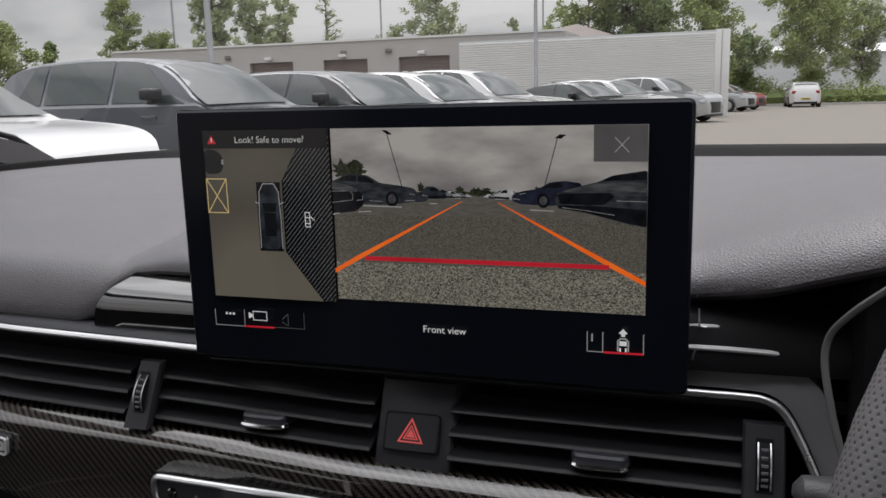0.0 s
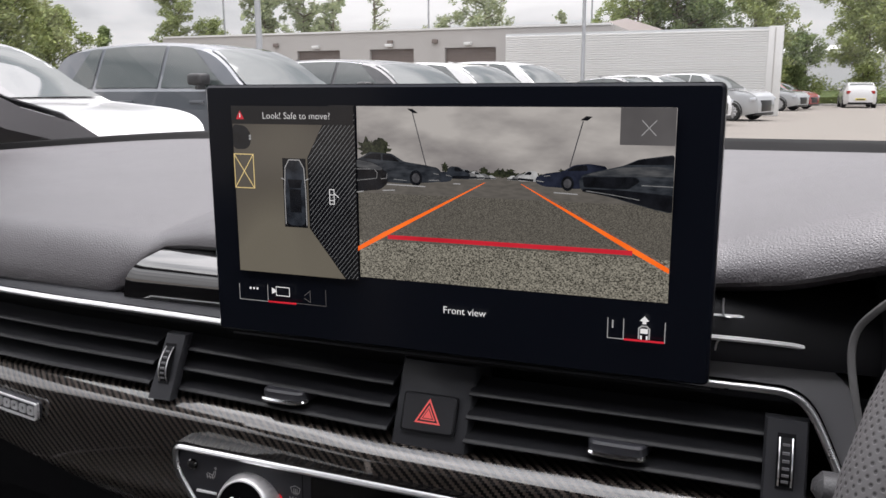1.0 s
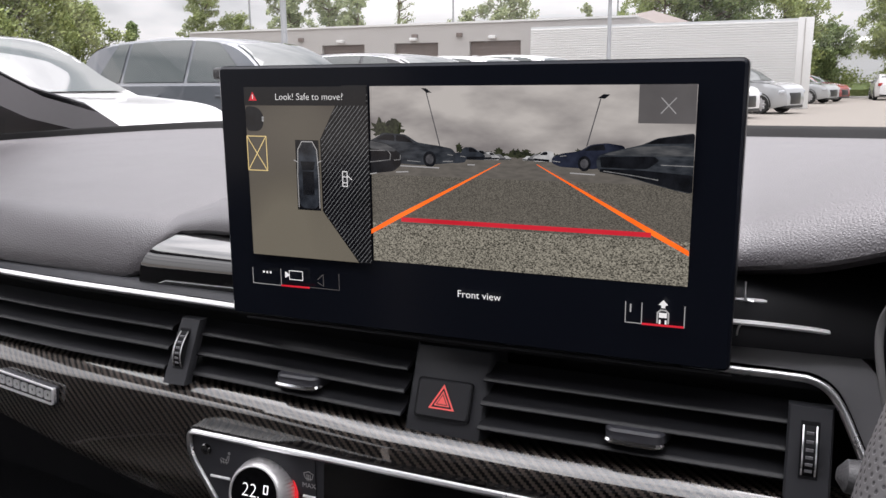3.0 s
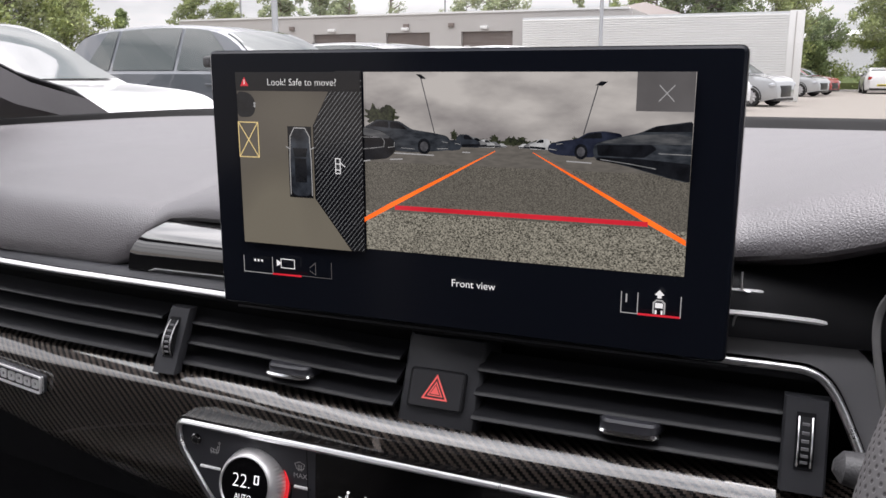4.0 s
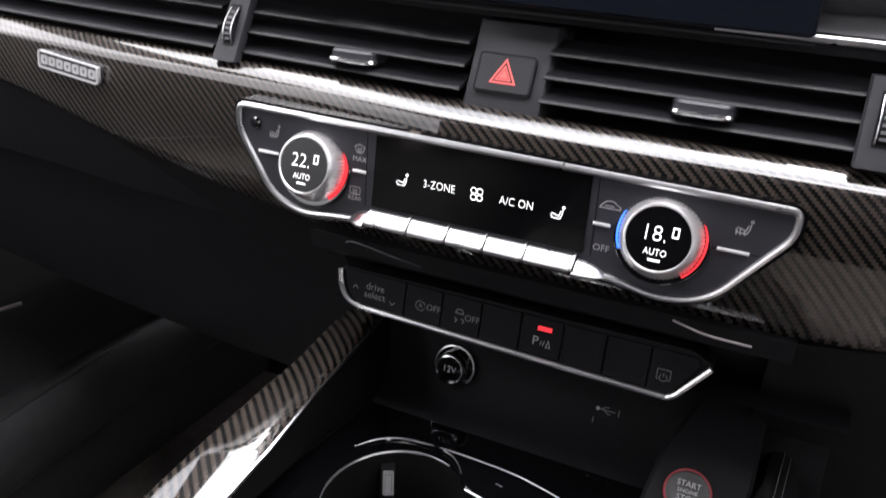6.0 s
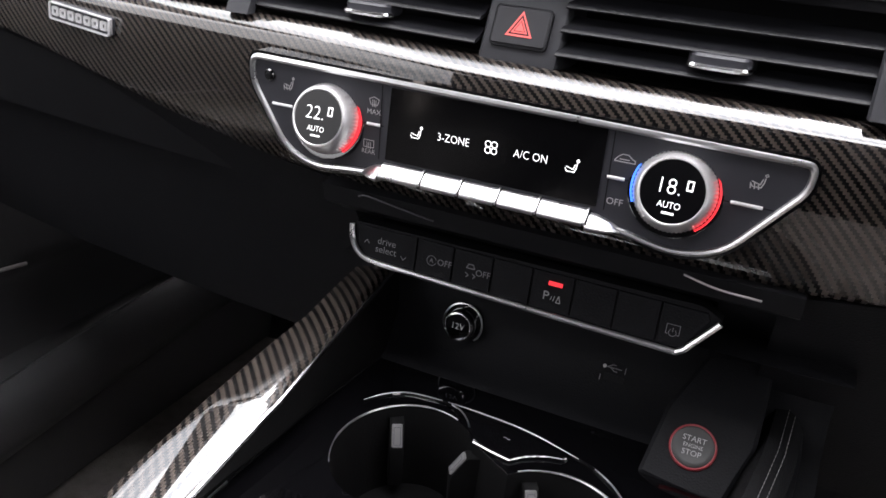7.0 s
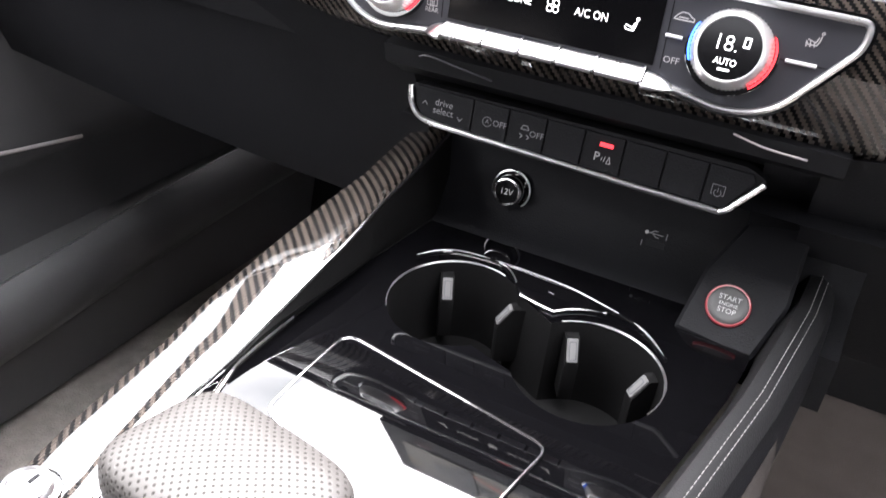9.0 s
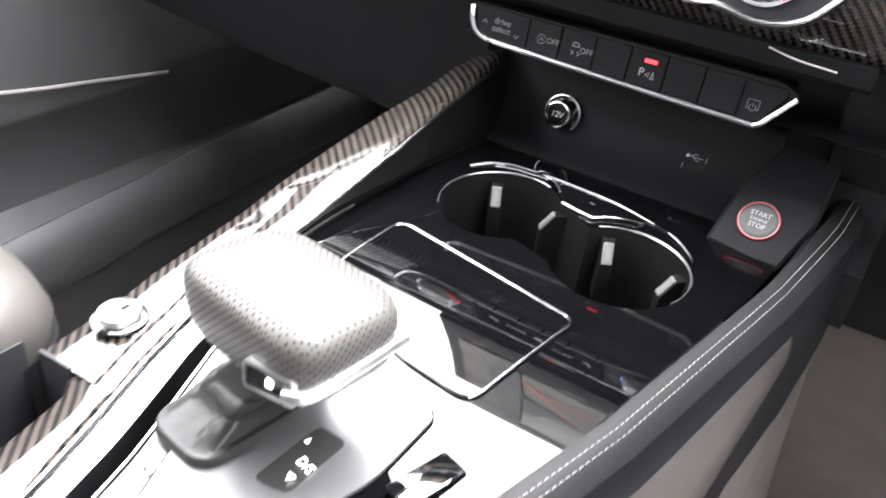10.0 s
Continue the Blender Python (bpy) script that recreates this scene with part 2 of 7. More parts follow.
# ---- mesh helpers ----
def part(name, bm, mat, parent=None, label="", smooth=True, m=None):
    me = bpy.data.meshes.new(name)
    bmesh.ops.recalc_face_normals(bm, faces=bm.faces)
    bm.to_mesh(me)
    bm.free()
    me.materials.append(mat)
    if smooth:
        me.shade_smooth()
        me.set_sharp_from_angle(angle=radians(38))
    ob = new(name, me)
    if m is not None:
        ob.matrix_basis = m
    if parent is not None:
        ob.parent = parent
    if label:
        ob["label"] = label
    return ob


def thing(name, label, category, at=None, group="", kind=""):
    ob = new(name)
    if at is not None:
        ob.matrix_basis = at
    ob.empty_display_size = 0.05
    return tagged(ob, label, category, group, kind)


def box(x0, x1, y0, y1, z0, z1, bevel=0.0, bm=None, seg=2):
    own = bm is None
    bm = bm or bmesh.new()
    made = bmesh.ops.create_cube(bm, size=1.0)["verts"]
    for v in made:
        v.co = Vector(((x0 + x1) / 2 + v.co.x * (x1 - x0), (y0 + y1) / 2 + v.co.y * (y1 - y0), (z0 + z1) / 2 + v.co.z * (z1 - z0)))
    if bevel and own:
        bmesh.ops.bevel(bm, geom=bm.edges[:], offset=bevel, segments=seg, affect="EDGES", profile=0.5)
    return bm


def loft(rings, closed=True, cap=True, bm=None):
    """Skin between rings of points; closed: each ring is a loop."""
    bm = bm or bmesh.new()
    vs = [[bm.verts.new(p) for p in r] for r in rings]
    for a, b in zip(vs, vs[1:]):
        k = len(a)
        for i in range(k if closed else k - 1):
            j = (i + 1) % k
            bm.faces.new((a[i], a[j], b[j], b[i]))
    if cap and closed:
        bm.faces.new(vs[0])
        bm.faces.new(vs[-1][::-1])
    return bm


def tube(points, r, n=8, bm=None, flat=1.0, up=(0, 0, 1)):
    """A round or flattened bar along points."""
    pts = [Vector(p) for p in points]
    rings = []
    for i, p in enumerate(pts):
        d = (pts[min(i + 1, len(pts) - 1)] - pts[max(i - 1, 0)]).normalized()
        s = d.cross(Vector(up))
        s = s.normalized() if s.length > 1e-4 else Vector((1, 0, 0))
        u = s.cross(d).normalized()
        rad = float(r[i] if isinstance(r, (list, tuple)) else r)
        rings.append([p + rad * (math.cos(a) * s + flat * math.sin(a) * u) for a in (2 * math.pi * k / n for k in range(n))])
    return loft(rings, bm=bm)


def curve_points(keys, steps=8):
    """A smooth line through keys."""
    k = [Vector(p) for p in keys]
    k = [2 * k[0] - k[1]] + k + [2 * k[-1] - k[-2]]
    out = []
    for a, b, c, d in zip(k, k[1:], k[2:], k[3:]):
        for i in range(steps):
            t = i / steps
            out.append(0.5 * ((2 * b) + (c - a) * t + (2 * a - 5 * b + 4 * c - d) * t * t + (3 * b - a - 3 * c + d) * t**3))
    return out + [k[-2]]


def rounded(points, radius, n=5):
    """A polygon in two axes with rounded corners."""
    out = []
    k = len(points)
    for i in range(k):
        p, a, b = Vector(points[i]), Vector(points[i - 1]), Vector(points[(i + 1) % k])
        r = radius[i] if isinstance(radius, (list, tuple)) else radius
        da, db = (a - p), (b - p)
        r = min(r, da.length * 0.48, db.length * 0.48)
        s, e = p + da.normalized() * r, p + db.normalized() * r
        for j in range(n + 1):
            t = j / n
            out.append(((1 - t) ** 2 * s + 2 * t * (1 - t) * p + t * t * e)[:])
    return out


def rect(x0, x1, z0, z1):
    return [(x0, z0), (x1, z0), (x1, z1), (x0, z1)]


def disc(cx, cz, r, n=40, a0=0.0, a1=360.0):
    return [(cx + r * math.cos(radians(a0 + (a1 - a0) * i / n)), cz + r * math.sin(radians(a0 + (a1 - a0) * i / n))) for i in range(n)]


def plate(poly, front, back, bm=None, bevel=0.0, on="y"):
    """A polygon given in x and z (on y) or x and y (on z), thick from front to back; bevel draws in the front edge."""
    def put(p, d):
        return (p[0], d, p[1]) if on == "y" else (p[0], p[1], d)
    c = Vector((sum(p[0] for p in poly) / len(poly), sum(p[1] for p in poly) / len(poly)))
    rings = []
    if bevel:
        s = 1 if back > front else -1
        inner = []
        k = len(poly)
        for i in range(k):
            a, p, b = Vector(poly[i - 1]), Vector(poly[i]), Vector(poly[(i + 1) % k])
            t = (b - a).normalized()
            nrm = Vector((-t.y, t.x))
            if nrm.dot(c - p) < 0:
                nrm = -nrm
            inner.append((p + nrm * bevel)[:])
        rings.append([put(p, front) for p in inner])
        rings.append([put(p, front + s * bevel) for p in poly])
    else:
        rings.append([put(p, front) for p in poly])
    rings.append([put(p, back) for p in poly])
    return loft(rings, bm=bm)


def ring_plate(outer, inner, front, back, on="y", bm=None):
    """A flat frame between two loops of equally many points."""
    bm = bm or bmesh.new()
    def put(p, d):
        return (p[0], d, p[1]) if on == "y" else (p[0], p[1], d)
    loops = [[bm.verts.new(put(p, d)) for p in poly] for poly, d in ((outer, back), (outer, front), (inner, front), (inner, back))]
    k = len(outer)
    for a, b in zip(loops, loops[1:] + loops[:1]):
        for i in range(k):
            j = (i + 1) % k
            bm.faces.new((a[i], a[j], b[j], b[i]))
    return bm


def inset(poly, d):
    k = len(poly)
    area = sum(poly[i - 1][0] * poly[i][1] - poly[i][0] * poly[i - 1][1] for i in range(k))
    s = 1 if area > 0 else -1
    out = []
    for i in range(k):
        p = Vector(poly[i])
        a, b = p - Vector(poly[i - 1]), Vector(poly[(i + 1) % k]) - p
        if a.length < 1e-7 or b.length < 1e-7:
            a = b = Vector(poly[(i + 2) % k]) - Vector(poly[i - 2])
        t = (a.normalized() + b.normalized()).normalized()
        out.append((p + Vector((-t.y, t.x)) * d * s)[:])
    return out


def lettering(text, size, m, mat, parent, name="lettering", label="", thin=0.0, narrow=1.0):
    cu = bpy.data.curves.new(name, "FONT")
    cu.body, cu.size, cu.align_x, cu.align_y = text, size, "CENTER", "CENTER"
    cu.extrude, cu.offset = 0.0, thin
    cu.resolution_u = 3
    cu.materials.append(mat)
    ob = new(name, cu)
    ob.matrix_basis = m @ Matrix.Diagonal((narrow, 1, 1, 1))
    ob.parent = parent
    if label:
        ob["label"] = label
    return ob


def uv_planar(ob, fn):
    me = ob.data
    lay = me.uv_layers.new(name="metres")
    for lp in me.loops:
        lay.data[lp.index].uv = fn(me.vertices[lp.vertex_index].co)


def uv_box(ob):
    """UV metres from the axis that each face looks along."""
    me = ob.data
    lay_uv = me.uv_layers.new(name="metres")
    for p in me.polygons:
        a = max(range(3), key=lambda i: abs(p.normal[i]) * (1.35 if i == 2 else 1.0))
        u, v = ((1, 2), (0, 2), (0, 1))[a]
        for li in p.loop_indices:
            co = me.vertices[me.loops[li].vertex_index].co
            lay_uv.data[li].uv = (co[u], co[v])


def lerp(x, xs, ys):
    return float(np.interp(x, xs, ys))


def strokes(lines, width, y, bm=None):
    """Thin flat strokes, each a line of points in x and z, on the plane y."""
    bm = bm or bmesh.new()
    for pts in lines:
        for a, b in zip(pts, pts[1:]):
            a, b = Vector(a), Vector(b)
            d = (b - a)
            if d.length < 1e-7:
                continue
            d.normalize()
            nrm = Vector((-d.y, d.x)) * width / 2
            e = d * width * 0.3
            bm.faces.new([bm.verts.new((p.x, y, p.y)) for p in (a - e - nrm, b + e - nrm, b + e + nrm, a - e + nrm)])
    return bm


def shape(polys, y, bm=None):
    bm = bm or bmesh.new()
    for poly in polys:
        bm.faces.new([bm.verts.new((p[0], y, p[1])) for p in poly])
    return bm


# ---- the cabin that closes the view ----
def cabin():
    bm = loft([[(x, y, z) for y, z in ((-0.30, 1.43), (-0.40, 1.455), (-0.8, 1.47), (-1.5, 1.43), (-1.5, 1.47), (-0.8, 1.51), (-0.40, 1.495), (-0.30, 1.46))] for x in np.linspace(-0.62, 0.98, 9)])
    tagged(part("ceiling", bm, HEADLINER), "dark cloth headlining of the car", "ceiling", kind="structure")
    bm = box(-0.78, 1.14, -2.0, 0.75, 0.20, 0.26)
    tagged(part("floor", bm, CARPET), "dark carpeted footwell floor of the car", "floor", kind="structure")
    bm = box(-0.78, 1.14, 0.66, 0.70, 0.26, 1.05)
    tagged(part("wall_front", bm, DEEP), "black bulkhead behind the dashboard", "wall", kind="structure")
    # unseen wall, added to hold back sky light from the rear
    bm = box(-0.78, 1.14, -1.75, -1.6, 0.26, 1.39)
    tagged(part("rear_light_block", bm, DEEP), "plain black wall added behind the view to block light", "wall", kind="structure")
    ws = thing("windscreen", "clear raked windscreen with a black lower border", "windscreen", kind="structure")
    rows = []
    for i in range(9):
        t = i / 8
        y, z = 0.70 + (-0.30 - 0.70) * t, 1.045 + (1.435 - 1.045) * t + 0.03 * math.sin(math.pi * t)
        half = 0.95 - 0.2 * t
        rows.append([(0.18 + half * s, y - 0.12 * s * s * (1 - t), z) for s in np.linspace(-1, 1, 13)])
    ob = part("pane", loft(rows, closed=False), WINDSHIELD, ws)
    ob.visible_shadow = False
    for s, base, top in ((-1, (-0.725, 0.45, 1.088), (-0.53, -0.25, 1.41)), (1, (1.085, 0.45, 1.088), (0.89, -0.25, 1.41))):
        b, t = Vector(base), Vector(top)
        rings = []
        for k in np.linspace(-0.15, 1.0, 8):
            p = b.lerp(t, k)
            p.z = b.z + (t.z - b.z) * (max(k, 0) ** 1.5 + min(k, 0))
            rings.append([p + Vector(q) for q in ((s * -0.035, 0.0, -0.012), (s * -0.03, 0.028, 0.012), (s * 0.035, 0.045, 0.02), (s * 0.07, -0.03, 0.0), (s * 0.02, -0.06, -0.03))])
        pil = tagged(part("windscreen_pillar", loft(rings), PILLAR), "grey cloth windscreen pillar at the edge of the dashboard", "pillar", kind="structure")
        edge = [Vector(r[2]) + Vector((s * -0.012, 0.004, 0.002)) for r in rings]
        part("pane_border", tube(edge, 0.0075, 8, flat=0.5), DEEP, pil, "black border of the glass")


def door(side):
    """The front door with an inner strip, a pull and a pocket."""
    s = side
    x = -0.665 if s < 0 else 1.03
    d = thing("car_door", "black car door with a bright trim strip and a pocket", "car door", pose(x, 0, 0))
    prof = [(0.0, 0.98), (-0.012, 0.94), (-0.02, 0.80), (-0.012, 0.70), (-0.002, 0.64), (-0.001, 0.60), (0.001, 0.580), (-0.003, 0.570), (-0.014, 0.555), (-0.018, 0.50), (-0.012, 0.465), (0.032, 0.435), (0.042, 0.36), (0.03, 0.27)]
    rings = [[(-s * px, y, z) for px, z in prof] + [(s * 0.09, y, 0.27), (s * 0.09, y, 0.98)] for y in np.linspace(-1.3, 0.655, 14)]
    part("door_panel", loft(rings), DOORTRIM, d)
    pts = curve_points([(-s * 0.004, -0.45, 0.690), (-s * 0.004, -0.03, 0.617), (-s * 0.004, 0.08, 0.601), (-s * 0.004, 0.205, 0.584)], 6)
    part("trim_strip", tube(pts, 0.0026, 8), DOORSTRIP, d, "bright metal strip")
    # speaker grille above the strip
    bm = bmesh.new()
    for i in range(16):
        y = -0.22 + i * 0.012
        tube([(-s * -0.01, y, 0.64), (-s * -0.008, y + 0.03, 0.70), (-s * -0.014, y + 0.05, 0.76)], 0.0016, 4, bm=bm)
    part("speaker_grille", bm, SLAT, d)
    pts = [(-s * (0.050 - 0.03 * max(0.0, y)), y, 0.42 + 0.02 * math.sin(y * 3)) for y in np.linspace(-1.2, 0.64, 14)]
    part("door_pocket", tube(pts, 0.024, 12, flat=2.0), DOORTRIM, d)
    g = part("door_glass", loft([[(s * 0.03, y, 0.98), (-s * 0.09, y, 1.42)] for y in np.linspace(-1.2, 0.3, 6)], closed=False), WINDSHIELD, d)
    g.visible_shadow = False


cabin()
door(-1)
door(1)


# ---- dashboard ----
dash = thing("dashboard", "black soft-touch dashboard with carbon and chrome trim", "dashboard")


def sweep(x):
    """The dashboard curves away from the cabin towards the passenger's door."""
    return lerp(x, (-0.70, -0.45, -0.27, -0.17, -0.10, -0.03), (0.075, 0.036, 0.0165, 0.0105, 0.0055, 0.0))


def pad_far(x):
    """Where the pad ends under the windscreen: it rounds off at the passenger's door."""
    d = max(0.0, -0.44 - x)
    left = 0.10 + 0.45 * math.sqrt(max(0.0, 1 - (d / 0.19) ** 4))
    return min(left, 0.55 - 0.25 * max(0.0, x - 0.58) ** 1.3)


def pad_profile(x):
    zlo = lerp(x, (-0.70, -0.35, -0.218, -0.2125, -0.2055, -0.196, -0.177, 0.135, 0.142, 0.175, 0.20, 0.26, 0.37, 0.50, 0.60, 1.05), (1.026, 1.0178, 1.0160, 1.029, 1.0386, 1.0455, 1.0475, 1.053, 1.055, 1.062, 1.072, 1.092, 1.11, 1.092, 1.06, 1.03))
    ylo = lerp(x, (-0.70, -0.35, -0.218, -0.2055, -0.196, -0.172, 0.142, 0.20, 0.37, 0.52, 1.05), (0.085, 0.030, 0.022, 0.033, 0.037, 0.036, 0.012, -0.015, -0.06, -0.015, 0.03))
    zk = lerp(x, (-0.70, -0.21, -0.165, 0.14, 0.20, 0.26, 0.37, 0.50, 0.62, 1.05), (1.050, 1.049, 1.060, 1.066, 1.086, 1.107, 1.125, 1.106, 1.075, 1.05))
    yk = ylo + lerp(x, (-0.21, -0.165, 0.14, 0.2), (0.004, 0.006, 0.010, 0.014))
    far = pad_far(x) - 0.03
    out = [(ylo + 0.05, zlo - 0.012), (ylo + 0.012, zlo - 0.006), (ylo + 0.001, zlo - 0.001)]
    roll = yk - ylo + 0.030
    for a in (0, 12, 25, 38, 50, 62, 74, 84, 90):
        out.append((ylo + roll * (1 - math.cos(radians(a))), zlo + 0.001 + (zk + 0.004 - zlo) * math.sin(radians(a))))
    y0, z0 = out[-1]
    for t in (0.12, 0.3, 0.5, 0.75, 1.0):
        y = y0 + (far - y0) * t
        out.append((y, z0 + (1.080 - z0) * (t ** 0.8 if z0 < 1.080 else t * t * (3 - 2 * t)) + 0.004 * math.sin(math.pi * t)))
    out.append((far + 0.006, 1.070))
    return out


xs = sorted(set(np.round(np.concatenate([np.linspace(-0.628, 1.05, 69), np.linspace(-0.628, -0.50, 16), np.linspace(-0.215, -0.16, 12), np.linspace(0.13, 0.3, 18)]), 4)))
part("dash_pad", loft([[(x, y, z) for y, z in pad_profile(x)] for x in xs], closed=False), PAD, dash, "grained black pad")
# perforated demister strip and cowl behind the pad
rings = []
for x in np.concatenate([np.linspace(-0.629, -0.5, 16), np.linspace(-0.47, 1.05, 34)]):
    far = pad_far(x)
    rings.append([(x, far - 0.028, 1.070), (x, far - 0.026, 1.0790), (x, far - 0.022, 1.0800), (x, far - 0.01, 1.0825), (x, far, 1.0855), (x, far + 0.012, 1.0870), (x, far + 0.05, 1.0870), (x, far + 0.12, 1.06), (x, 0.69, 1.03)])
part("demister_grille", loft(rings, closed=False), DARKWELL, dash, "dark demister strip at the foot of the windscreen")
# dark carrier below the pad, and vent cavity
prof = [(0.055, 1.040), (0.034, 1.016), (0.034, 1.0130), (0.006, 1.0100), (0.006, 1.004), (0.045, 1.002), (0.045, 0.962), (0.0, 0.957), (0.0, 0.90), (0.014, 0.85), (0.09, 0.85), (0.09, 1.045)]
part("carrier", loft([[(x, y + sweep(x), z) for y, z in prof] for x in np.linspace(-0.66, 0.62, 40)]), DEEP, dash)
prof = [(0.032, 1.0168), (0.009, 1.0163), (0.004, 1.0150), (0.0012, 1.0125), (0.0040, 1.0095)]
part("trim_ledge", loft([[(x, y + sweep(x), z) for y, z in prof] for x in np.linspace(-0.66, -0.11, 22)], closed=False), HOUSING, dash)
inner = curve_points([(0.13, 0.003, 1.0135), (0.165, 0.003, 1.0133), (0.178, 0.002, 1.0125), (0.1875, 0.001, 1.0058), (0.196, -0.003, 0.990), (0.204, -0.009, 0.971), (0.207, -0.013, 0.955)], 5)
outer = curve_points([(0.13, 0.008, 1.0262), (0.165, 0.008, 1.0262), (0.185, 0.007, 1.0255), (0.200, 0.003, 1.016), (0.208, -0.001, 0.997), (0.216, -0.007, 0.974), (0.222, -0.012, 0.955)], 5)
part("trim_ledge", loft([[Vector(a) + Vector((0, 0.012, 0)), a, Vector(a).lerp(Vector(b), 0.5) + Vector((0, -0.0008, 0)), b, Vector(b) + Vector((0, 0.02, 0.001))] for a, b in zip(inner, outer)], closed=False), LEDGE, dash, "satin grey trim between chrome strip and binnacle")

# chrome line above the vents
pts = [(x, sweep(x) - 0.0006, 1.0105) for x in np.linspace(-0.66, -0.10, 30)]
part("chrome_strip", tube(pts, 0.0023, 10, flat=0.8), BRIGHTTRIM, dash, "bright chrome strip")
pts = curve_points([(0.10, 0.002, 1.0115), (0.143, 0.0, 1.0112), (0.165, 0.0, 1.0112), (0.177, -0.001, 1.0105), (0.1855, -0.002, 1.0045), (0.194, -0.006, 0.989), (0.202, -0.012, 0.970), (0.205, -0.016, 0.955)], 6)
part("chrome_strip", tube(pts, 0.0019, 10, flat=0.9, up=(0, 1, 0)), SATIN, dash, "bright chrome strip that turns down round the vent")
part("strip_shadow_line", tube([(-0.12, 0.001, 1.0075), (0.143, 0.001, 1.0080)], 0.0006, 6), HOUSING, dash)

# glossy black shoulders beside the screen
def shoulder(left, right, prof, mat, label):
    """A wedge of trim: its outer border is given by height, its skin by a profile of y and z."""
    rings = []
    for k in np.linspace(0, 1, 17):
        rings.append([(left(z) + (right - left(z)) * k, y - 0.004 * k, z) for y, z in prof])
    part("screen_shoulder", loft(rings, closed=False), mat, dash, label)


shoulder(lambda z: lerp(z, (1.0155, 1.0290, 1.0386, 1.0455, 1.048), (-0.2155, -0.2125, -0.2055, -0.1955, -0.190)), -0.10, [(0.0200, 1.0150), (0.0187, 1.0165), (0.0184, 1.0220), (0.0187, 1.0280), (0.0196, 1.0325), (0.0216, 1.0360), (0.0252, 1.0392), (0.0305, 1.0420), (0.0360, 1.0446), (0.0420, 1.0470)], GLOSS, "piano black trim wedge")
shoulder(lambda z: 0.215 - (z - 1.022) * 0.13, 0.10, [(0.0015, 1.0225), (0.0010, 1.027), (0.0028, 1.033), (0.0062, 1.0405), (0.0100, 1.0455), (0.0175, 1.0498), (0.034, 1.0525)], DEEP, "matt black trim wedge")
for z0, x1, y0, r in ((1.0425, 0.166, 0.0055, 0.0009), (1.0335, 0.184, 0.0, 0.0013)):
    part("shoulder_edge", tube(curve_points([(0.12, y0 + 0.001, z0 - 0.001), (0.15, y0, z0), (x1 - 0.01, y0 + 0.001, z0 - 0.0006), (x1, y0 + 0.003, z0 - 0.002)], 5), [r] * 14 + [r * 0.6, r * 0.25], 6), BRIGHTTRIM, dash, "thin bright edge")

for pts in ([(0.1462, 0.0045, 1.0510), (0.1462, 0.0040, 1.0460), (0.1468, 0.0035, 1.0432), (0.1500, 0.0035, 1.0424)], [(0.1440, -0.001, 1.0275), (0.1445, -0.001, 1.0310), (0.1458, -0.001, 1.0335)]):
    part("shoulder_edge", tube(curve_points(pts, 4), 0.0005, 5), SATIN, dash)

# instrument binnacle edge
pts = curve_points([(0.225, -0.03, 1.078), (0.206, -0.02, 1.058), (0.1985, -0.015, 1.043), (0.200, -0.02, 1.022), (0.208, -0.028, 0.992), (0.222, -0.035, 0.965)], 6)
part("binnacle_edge", tube(pts, 0.0016, 8, flat=0.8, up=(0, 1, 0)), RUBBER, dash, "grey edge of the instrument binnacle")
part("binnacle", box(0.212, 0.56, -0.01, 0.05, 0.955, 1.075, 0.01), DEEP, dash)

# air vents
def vy(z):
    """The vent fascia leans: nearer at the bottom."""
    return lerp(z, (0.955, 1.0), (-0.016, 0.004))


def slat(x0, x1, z, parent):
    y = vy(z)
    prof = [(y - 0.0010, z - 0.0014), (y - 0.0014, z - 0.0006), (y - 0.0006, z + 0.0004), (y + 0.0016, z + 0.0011), (y + 0.0042, z + 0.0016), (y + 0.007, z + 0.0026), (y + 0.012, z + 0.0056), (y + 0.012, z + 0.0030), (y + 0.006, z - 0.0002)]
    part("slat", loft([[(x, a + sweep(x), b) for a, b in prof] for x in np.linspace(x0, x1, 12)]), VENTBLACK, parent)


def vent(name, x0, x1, tab=None):
    v = new(name)
    v.parent = dash
    for z in (0.9905, 0.9795, 0.9685):
        slat(x0, x1, z, v)
    if tab is not None:
        y = vy(0.974) + 0.004 + sweep(tab)
        poly = rounded([(tab - 0.0125, y - 0.008), (tab + 0.0125, y - 0.008), (tab + 0.016, y + 0.006), (tab - 0.016, y + 0.006)], [0.004, 0.004, 0.002, 0.002])
        t = part("vent_tab", plate(poly, 0.979, 0.973, bevel=0.0012, on="z"), SLAT, v)
        part("tab_edge", tube(curve_points([(tab - 0.0140, y - 0.004, 0.9735), (tab - 0.010, y - 0.0085, 0.9735), (tab + 0.010, y - 0.0085, 0.9735), (tab + 0.0140, y - 0.004, 0.9735)], 5), 0.0013, 6), CHROME, t, "bright chrome edge")
    return v


vent("air_vent", -0.64, -0.184)
vent("air_vent", -0.166, -0.018, -0.0845)
vent("air_vent", 0.025, 0.168, 0.1025)


